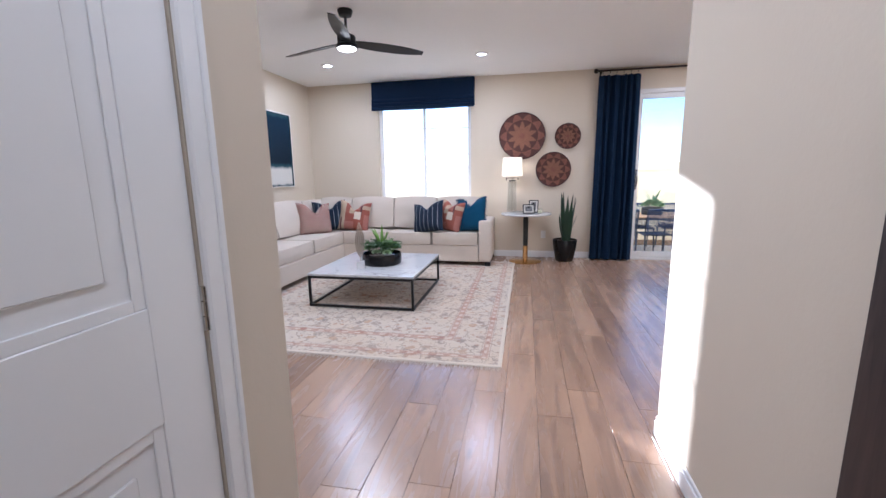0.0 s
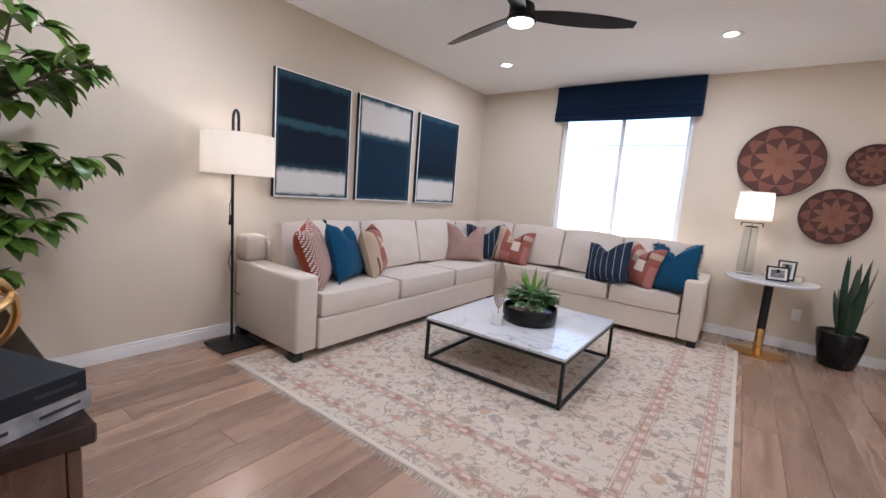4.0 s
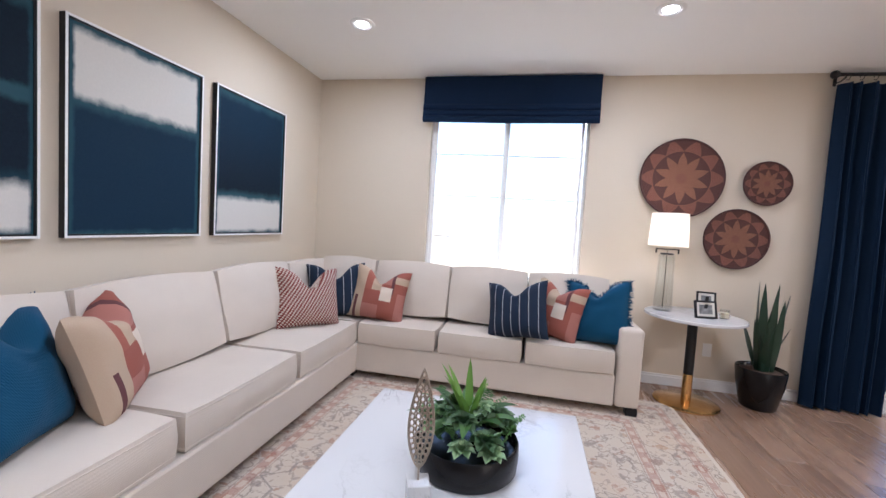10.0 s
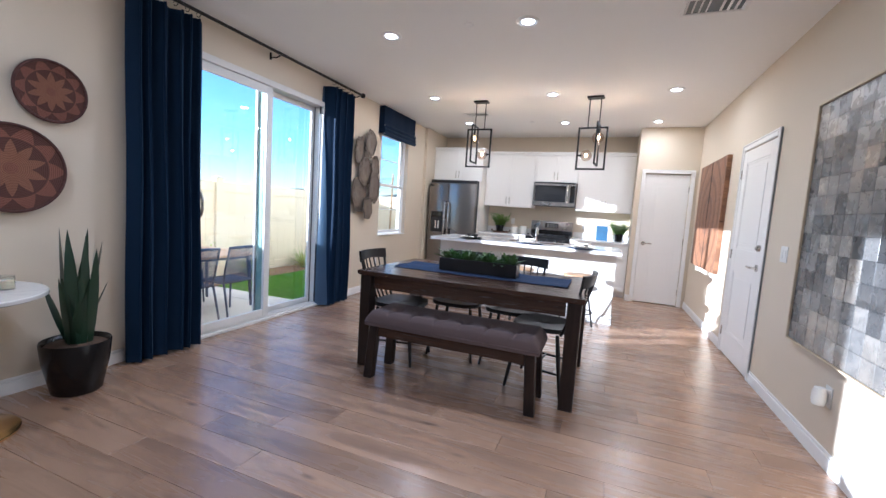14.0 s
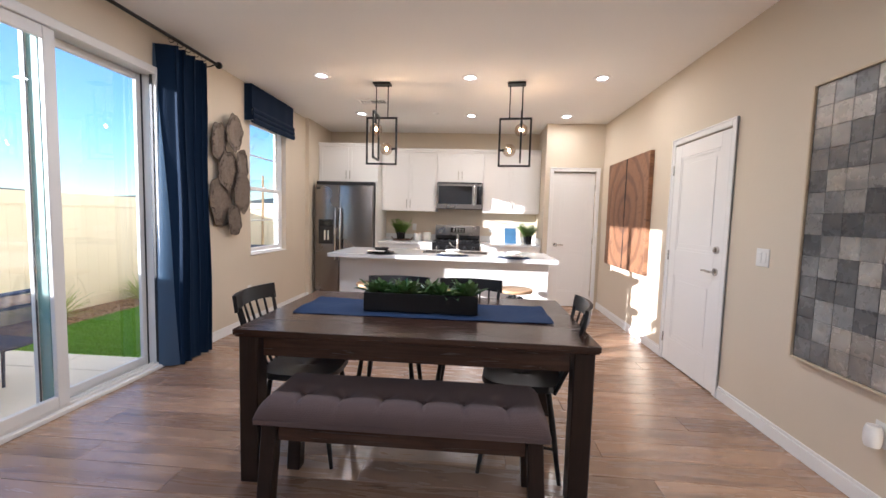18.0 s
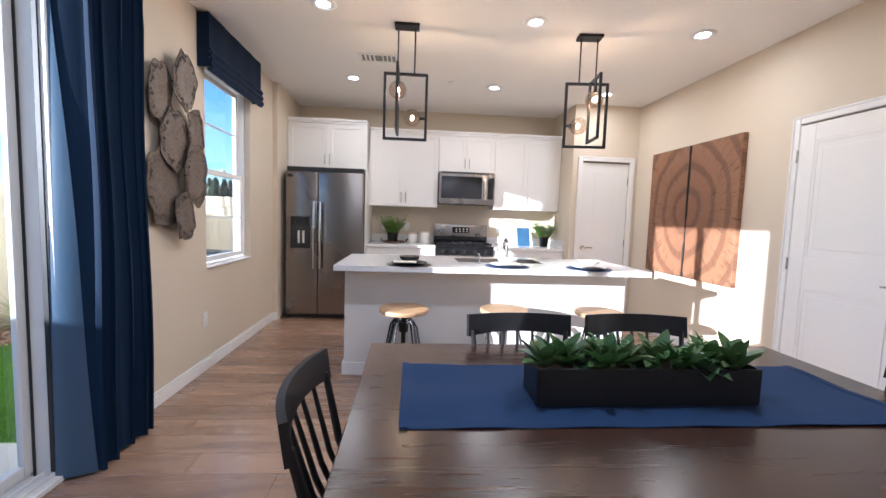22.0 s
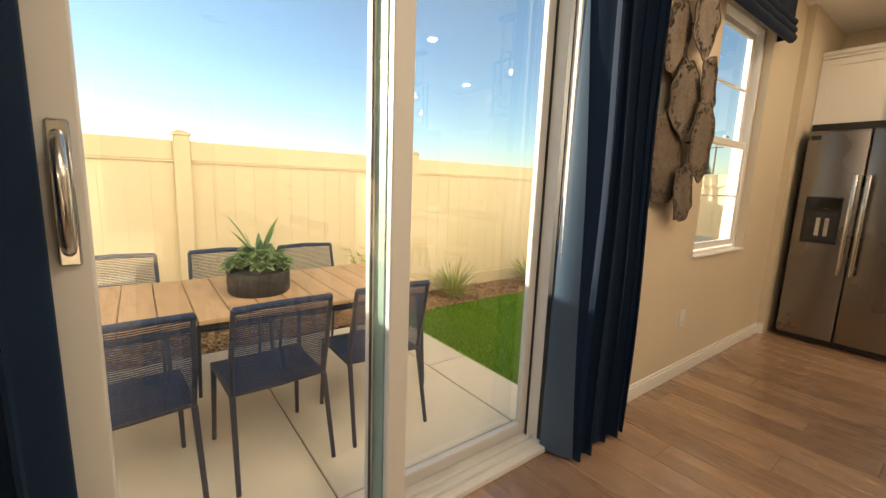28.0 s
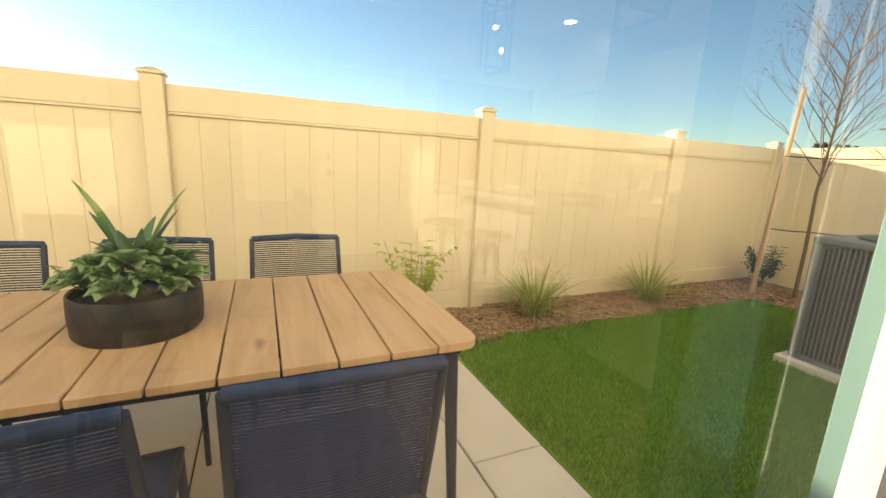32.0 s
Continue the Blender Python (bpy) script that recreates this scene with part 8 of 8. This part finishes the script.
def fence_run(p, q, n, skip_first=False):
    """A run of n vinyl bays from p to q."""
    p, q = Vector((*p, 0)), Vector((*q, 0))
    ang = math.degrees(math.atan2(q.y - p.y, q.x - p.x))
    bay = (q - p).length / n
    t = thing("vinyl_fence", p.x, p.y, GZ - 0.03, ang, "tall tan vinyl privacy fence with capped posts", "fence", "yard fences")
    h = ZT - GZ + 0.03
    pm = cm = bmsh = rm = rm2 = gm = None
    for k in range(n + 1):
        if k == 0 and skip_first:
            continue
        m = Matrix.Translation((bay * k, 0, 0))
        if pm is None:
            pm = part("post", bm_box(-0.064, 0.064, -0.064, 0.064, 0, h - 0.03, 0.006), V_, t, "", False, m)
            bm = bm_box(-0.075, 0.075, -0.075, 0.075, h - 0.03, h - 0.012, 0.003)
            b_ = bmesh.new()
            bmesh.ops.create_cone(b_, cap_ends=True, segments=4, radius1=0.1, radius2=0.02, depth=0.03)
            merge(bm, b_, Matrix.Translation((0, 0, h + 0.003)) @ pose(0, 0, 0, 0, 0, 45))
            cm = part("post_cap", bm, V_, t, "", False, m)
        else:
            again(pm, m)
            again(cm, m)
    w = bay - 0.128
    nb = 13
    for k in range(n):
        x0 = bay * k + 0.064
        if rm is None:
            rm = part("top_rail", bm_box(0.001, w - 0.001, -0.022, 0.022, h - 0.245, h - 0.075, 0.006), V_, t, "", False, Matrix.Translation((x0, 0, 0)))
            rm2 = part("bottom_rail", bm_box(0.001, w - 0.001, -0.022, 0.022, 0.0, 0.20, 0.006), V_, t, "", False, Matrix.Translation((x0, 0, 0)))
            gm = part("rail_lip", bm_box(0.001, w - 0.001, -0.026, 0.026, h - 0.262, h - 0.246, 0.003), V_, t, "", False, Matrix.Translation((x0, 0, 0)))
        else:
            for o in (rm, rm2, gm):
                again(o, Matrix.Translation((x0, 0, 0)))
        for j in range(nb):
            m = Matrix.Translation((x0 + w * j / nb, 0, 0))
            if bmsh is None:
                bmsh = part("board", bm_box(0.0006, w / nb - 0.0006, -0.011, 0.011, 0.2005, h - 0.2625, 0.0014), V_, t, "", False, m)
            else:
                again(bmsh, m)


BAY = 2.39
fence_run((6.85 - 5 * BAY, 9.73), (6.85, 9.73), 5)
fence_run((6.85, 9.73), (8.70, 9.73), 1, True)
fence_run((8.70, 9.73), (8.70, 9.73 - 2 * BAY), 2, True)
fence_run((6.85 - 5 * BAY, 9.73), (6.85 - 5 * BAY, 9.73 - 2 * BAY), 2, True)

# outdoor dining set
t = thing("outdoor_table", 2.16, 8.06, GZ, 0, "outdoor table with teak slats on dark metal legs", "table")
ox, oy = 1.16, 0.465
n = 15
for k in range(n):
    x0, x1 = -ox + 2 * ox * k / n, -ox + 2 * ox * (k + 1) / n
    if k in (0, n - 1):
        bm = bmesh.new()
        s = -1 if k == 0 else 1
        c = 0.06
        e_ = x0 if k == 0 else x1
        i_ = (x1 - 0.003) if k == 0 else (x0 + 0.003)
        outl = [(i_, -oy), (e_ - s * c, -oy)] + [(e_ - s * c + s * c * math.sin(radians(a_)), -oy + c - c * math.cos(radians(a_))) for a_ in range(15, 90, 15)] + [(e_, -oy + c), (e_, oy - c)] + [(e_ - s * c + s * c * math.cos(radians(a_)), oy - c + c * math.sin(radians(a_))) for a_ in range(15, 90, 15)] + [(e_ - s * c, oy), (i_, oy)]
        f = bm.faces.new([bm.verts.new((x, y, 0.692)) for x, y in outl])
        ex = bmesh.ops.extrude_face_region(bm, geom=[f])
        bmesh.ops.translate(bm, verts=[v for v in ex["geom"] if isinstance(v, bmesh.types.BMVert)], vec=(0, 0, 0.026))
        part("slat", bm, M["teak"], t)
    else:
        w = x1 - x0
        part("slat", bm_box(0.003, w - 0.003, -oy, oy, 0.692, 0.718, 0.003), M["teak"], t, "", False, Matrix.Translation((x0, 0, 0)))
NM = M["navy_metal"]
for s in (-1, 1):
    part("rail", bm_box(-ox + 0.05, ox - 0.05, s * (oy - 0.06) - 0.015, s * (oy - 0.06) + 0.015, 0.655, 0.6915, 0.003), NM, t)
    part("rail", bm_box(s * (ox - 0.05) - 0.015, s * (ox - 0.05) + 0.015, -oy + 0.077, oy - 0.077, 0.655, 0.6915, 0.003), NM, t)
    for q in (-1, 1):
        part("leg", bm_tube([(q * (ox - 0.075), s * (oy - 0.075), 0.66), (q * (ox - 0.045), s * (oy - 0.05), 0.0)], [0.026, 0.017], 12), NM, t, "tapered dark leg", True)
part("cross_bar", bm_box(-0.02, 0.02, -oy + 0.077, oy - 0.077, 0.66, 0.69), NM, t)


def rope_chair():
    """A cord-wound outdoor chair that faces +y."""
    t = thing("rope_chair", 0, 0, 0, 0, "navy outdoor dining chair with woven rope seat and back", "chair", "outdoor rope chairs")
    T = 0.010
    for s in (-1, 1):
        part("front_leg", bm_tube([(s * 0.215, 0.20, 0.43), (s * 0.225, 0.225, 0.0)], [0.014, 0.011], 10), NM, t, "", True)
        part("back_leg", bm_tube([(s * 0.215, -0.20, 0.43), (s * 0.225, -0.29, 0.0)], [0.014, 0.011], 10), NM, t, "", True)
        part("back_post", bm_tube([(s * 0.215, -0.19, 0.42), (s * 0.22, -0.225, 0.6), (s * 0.215, -0.29, 0.86)], 0.0115, 10), NM, t, "", True)
        part("seat_rail", bm_tube([(s * 0.215, -0.20, 0.43), (s * 0.22, 0.21, 0.435)], 0.011, 10), NM, t, "", True)
    part("top_rail", bm_tube([(-0.215, -0.29, 0.858), (0, -0.305, 0.866), (0.215, -0.29, 0.858)], 0.0155, 10), M["rope"], t, "rope-wrapped top rail", True)
    part("seat_bar", bm_tube([(-0.215, 0.205, 0.435), (0, 0.21, 0.432), (0.215, 0.205, 0.435)], 0.0115, 10), NM, t, "", True)
    part("lower_bar", bm_tube([(-0.215, -0.195, 0.44), (0, -0.2, 0.437), (0.215, -0.195, 0.44)], 0.0115, 10), NM, t, "", True)
    cord = None
    for k in range(40):
        z = 0.452 + 0.395 * k / 39
        q = (z - 0.42) / 0.44
        y = -0.192 - 0.02 * q - 0.078 * q * q
        m = Matrix.Translation((0, y, z))
        if cord is None:
            cord = part("cord", bm_tube([(-0.217, 0, 0), (-0.1, -0.009, 0.0015), (0, -0.011, -0.001), (0.1, -0.009, 0.001), (0.217, 0, 0)], 0.0032, 6), M["rope"], t, "", True, m)
        else:
            again(cord, m)
    cord = None
    for k in range(42):
        y = -0.19 + 0.39 * k / 41
        m = Matrix.Translation((0, y, 0.437))
        if cord is None:
            cord = part("seat_cord", bm_tube([(-0.217, 0, 0), (-0.1, 0, -0.010), (0, 0, -0.013), (0.1, 0, -0.010), (0.217, 0, 0)], 0.0046, 6), M["rope"], t, "", True, m)
        else:
            again(cord, m)
    return t


r0 = rope_chair()
r0.matrix_world = pose(2.22, 7.52, GZ, 0, 0, 3)
for x, y, rz in ((2.812, 7.54, -1), (1.64, 7.50, 5), (2.83, 8.48, 180), (2.21, 8.47, 178), (1.60, 8.46, 182)):
    copy_thing(r0, pose(x, y, GZ, 0, 0, rz))
succulent_bowl(2.30, 8.02, GZ + 0.718, 0.178, 0.135, M["zinc"], "dark zinc bowl of succulents on the outdoor table", 19, 8, 0.18, "leaf_agave", "leaf_pale", "leaf_bright")


def clump(name, x, y, n, ln, material, label, cat, seed, wid=0.012):
    t = thing(name, x, y, GZ - 0.02, 0, label, cat)
    rnd = random.Random(seed)
    bm = bmesh.new()
    for k in range(n):
        a_ = rnd.uniform(0, 6.28)
        q = rnd.uniform(0.0, 0.05)
        leaf_blade(bm, (q * math.cos(a_), q * math.sin(a_), 0), a_ + rnd.uniform(-0.4, 0.4), ln * rnd.uniform(0.6, 1.15), wid, rnd.uniform(0.75, 1.5), rnd.uniform(0.2, 1.2), 6, 0.2)
    tagged(part("blades", bm, material, t, "", True), kind="stuff")


clump("flax_clump", 4.87, 9.34, 170, 0.52, M["leaf_grass"], "spiky variegated flax clump by the fence", "plant", 5)
clump("flax_clump", 6.33, 9.36, 170, 0.52, M["leaf_grass"], "spiky variegated flax clump in the mulch", "plant", 6)


def shrub(x, y, h, w, label, seed, mt, n=60):
    t = thing("shrub", x, y, GZ - 0.02, 0, label, "plant")
    rnd = random.Random(seed)
    st, lf = bmesh.new(), bmesh.new()
    for k in range(n):
        a_ = rnd.uniform(0, 6.28)
        top = Vector((w * rnd.random() * math.cos(a_), 0.6 * w * rnd.random() * math.sin(a_), h * rnd.uniform(0.35, 1.0)))
        mid = top * 0.5 + Vector((rnd.uniform(-0.03, 0.03), rnd.uniform(-0.03, 0.03), 0.04))
        if k % 3 == 0:
            tube(st, [(0, 0, 0), mid, top], [0.005, 0.003, 0.0015], 5)
        sprig(lf, mid, a_, (top - mid).length, rnd, 5, 0.058)
    part("stems", st, M["bark"], t, "", True)
    tagged(part("foliage", lf, M[mt], t, "", True), kind="stuff")


shrub(3.72, 9.36, 0.76, 0.34, "thin yellow-green shrub behind the outdoor table", 8, "leaf_lime", 42)
shrub(8.25, 9.35, 0.55, 0.3, "small dark leafy shrub in the fence corner", 9, "leaf_dark", 50)

# young tree held by two stakes
t = thing("young_tree", 8.20, 8.95, GZ - 0.02, 0, "leafless young tree tied between two wooden stakes", "tree")
rnd = random.Random(23)
bm = bmesh.new()
tips = []


def grow(p, d_, ln, r, depth):
    pts = [Vector(p)]
    for k in range(4):
        d_ = (d_ + Vector((rnd.uniform(-1, 1), rnd.uniform(-1, 1), rnd.uniform(-0.4, 0.7))) * 0.16).normalized()
        pts.append(pts[-1] + d_ * ln / 4)
    tube(bm, pts, [r, r * 0.9, r * 0.8, r * 0.7, r * 0.55], 6 if depth < 2 else 4)
    if depth >= 4:
        tips.append(pts[-1])
        return
    for k in range(3):
        i = rnd.choice((2, 3, 4))
        a_ = rnd.uniform(0, 6.28)
        nd = (d_ * 1.0 + Vector((math.cos(a_), math.sin(a_), rnd.uniform(0.0, 0.4))) * rnd.uniform(0.45, 0.8)).normalized()
        grow(pts[i], nd, ln * rnd.uniform(0.6, 0.8), r * 0.48, depth + 1)


tube(bm, [(0, 0, 0), (0.02, 0.01, 0.6), (0.0, 0.02, 1.2), (0.03, 0.0, 1.95), (0.02, 0.01, 2.75)], [0.022, 0.019, 0.016, 0.012, 0.006], 8)
for k in range(26):
    a_ = 2.4 * k
    grow((0.02, 0.01, 1.3 + 0.054 * k), Vector((0.8 * math.cos(a_), 0.8 * math.sin(a_), 1.15)).normalized(), 0.72 - 0.012 * k, 0.0065, 1 if k % 3 == 0 else 2)
part("trunk_and_limbs", bm, M["bark"], t, "slender grey-brown bare branches", True)
bm = bmesh.new()
for p in tips:
    for k in range(2):
        leaf_blade(bm, p + Vector((rnd.uniform(-0.06, 0.06), rnd.uniform(-0.06, 0.06), rnd.uniform(-0.06, 0.04))), rnd.uniform(0, 6.28), 0.03, 0.014, 0.4, 0.5, 2)
tagged(part("buds", bm, M["bark"], t, "few dry brown leaves"), kind="stuff")
for x, y, lean in ((7.86, 9.22, 0.10), (8.48, 8.47, -0.04)):
    s = thing("tree_stake", x, y, GZ - 0.03, 0, "round wooden tree stake leaning beside the tree", "stake", "tree stakes")
    part("pole", bm_cyl((0, 0, 0), (lean, -0.05, 2.3), 0.026, 0.022, 12), M["stake"], s, "", True)
for z in (0.75, 1.55):
    s = thing("tree_tie", 8.20, 8.95, GZ + z, 0, "black rubber tie between tree and stake", "tree tie", "tree ties")
    part("strap", bm_tube([(-0.30, 0.24, 0.01), (-0.15, 0.1, 0.0), (0.02, 0.02, 0.0), (0.13, -0.22, 0.0), (0.26, -0.47, 0.01)], 0.007, 6), M["black_plastic"], s, "", True)

# condenser
t = thing("air_conditioner", 6.52, 7.60, GZ - 0.012, 0, "grey outdoor air conditioner condenser on a pad", "air conditioner")
part("pad", bm_box(-0.45, 0.45, -0.45, 0.45, 0, 0.06, 0.006), M["concrete"], t)
part("core", bm_box(-0.35, 0.35, -0.35, 0.35, 0.07, 0.86), M["black_plastic"], t)
for sx in (-1, 1):
    for sy in (-1, 1):
        part("corner_post", bm_box(sx * 0.37 - 0.025, sx * 0.37 + 0.025, sy * 0.37 - 0.025, sy * 0.37 + 0.025, 0.065, 0.90, 0.01, 2), M["ac_grey"], t, "", True)
part("top", bm_box(-0.40, 0.40, -0.40, 0.40, 0.901, 0.94, 0.012, 2), M["ac_grey"], t, "", True)
part("base_pan", bm_box(-0.39, 0.39, -0.39, 0.39, 0.061, 0.09, 0.005), M["ac_grey"], t)
part("fan_grille", bm_lathe([(0.05, 0.945), (0.30, 0.945), (0.30, 0.955), (0.05, 0.958)], 40), M["black_metal"], t, "", True)
wire = None
for side in range(4):
    for k in range(26):
        u = -0.335 + 0.67 * k / 25
        m = pose(0, 0, 0, 0, 0, 90 * side) @ Matrix.Translation((u, -0.372, 0))
        if wire is None:
            wire = part("grille_bar", bm_box(-0.004, 0.004, -0.004, 0.004, 0.09, 0.90), M["ac_grey"], t, "", False, m)
        else:
            again(wire, m)

# far off: cypress row, pole, houses and hills
for k in range(11):
    x = 86 + k * 1.6 + (k % 3) * 0.35
    t = thing("cypress_tree", x, 44 + (k % 2) * 2, -0.5, 0, "far narrow dark cypress tree", "tree", "far cypress row")
    bm = bmesh.new()
    rr = random.Random(k)
    for j in range(420):
        q = rr.random()
        a_ = rr.uniform(0, 6.28)
        w = 0.75 * math.sin(math.pi * min(1, 0.1 + 0.9 * q)) ** 0.7
        leaf_blade(bm, (w * math.cos(a_), w * math.sin(a_), 0.3 + 7.5 * q), a_, 0.7, 0.25, 1.2, 0.2, 2)
    tagged(part("crown", bm, M["roof_far"], t), kind="stuff")
    part("trunk", bm_cyl((0, 0, 0), (0, 0, 6.5), 0.2, 0.05), M["bark"], t)
t = thing("utility_pole", 84.0, 36.0, -0.5, 0, "far wooden utility pole with cross-arm", "utility pole")
part("pole", bm_cyl((0, 0, 0), (0, 0, 11), 0.16, 0.12), M["bark"], t, "", True)
part("cross_arm", bm_box(-0.1, 0.1, -1.2, 1.2, 9.6, 9.8), M["bark"], t)


def ridge(u, v):
    x = 40 + 460 * u
    return (x, 260 + 60 * v - 120 * u, -3 + (9 + 6 * noise.noise((u * 6, 0.3, 0.1)) + 10 * u) * v)


setting("backdrop_hills", sheet(bmesh.new(), ridge, 60, 6), M["hill"], "low dry hills on the horizon", "hill", True)


# ---- plank floor, piece by piece ----
fl = tagged(new("floor"), "grey-brown oak vinyl plank floor", "floor", "", "structure")
PW, PL = 0.182, 1.5
meshes = {}
rnd = random.Random(5)


def plank(x0, x1, y0, y1):
    key = (round(x1 - x0, 3), round(y1 - y0, 2))
    if key not in meshes:
        w, d_ = key
        bm = bm_box(0.0008, w - 0.0008, 0.0008, d_ - 0.0008, -0.004, 0.0, 0.0012)
        me = bpy.data.meshes.new("plank")
        bm.to_mesh(me)
        bm.free()
        me.materials.append(M["floor"])
        meshes[key] = me
    o = new("plank", meshes[key])
    o.parent, o.location = fl, (x0, y0, 0)


x = XW
row = 0
while x < XE - 0.01:
    xe = min(x + PW, XE)
    lo = YT if x < XJ - 0.02 else (-1.8 if x < XH - 0.02 else YS - 0.12)
    y = lo - [0.0, 0.9, 0.45, 1.2, 0.25, 1.05, 0.6][row % 7] - rnd.choice((0, 0.15, 0.3))
    while y < YN + 0.02:
        ya, yb = max(y, lo), min(y + PL, YN + 0.02)
        if yb - ya > 0.02:
            plank(x, xe, ya, yb)
        y += PL
    x += PW
    row += 1
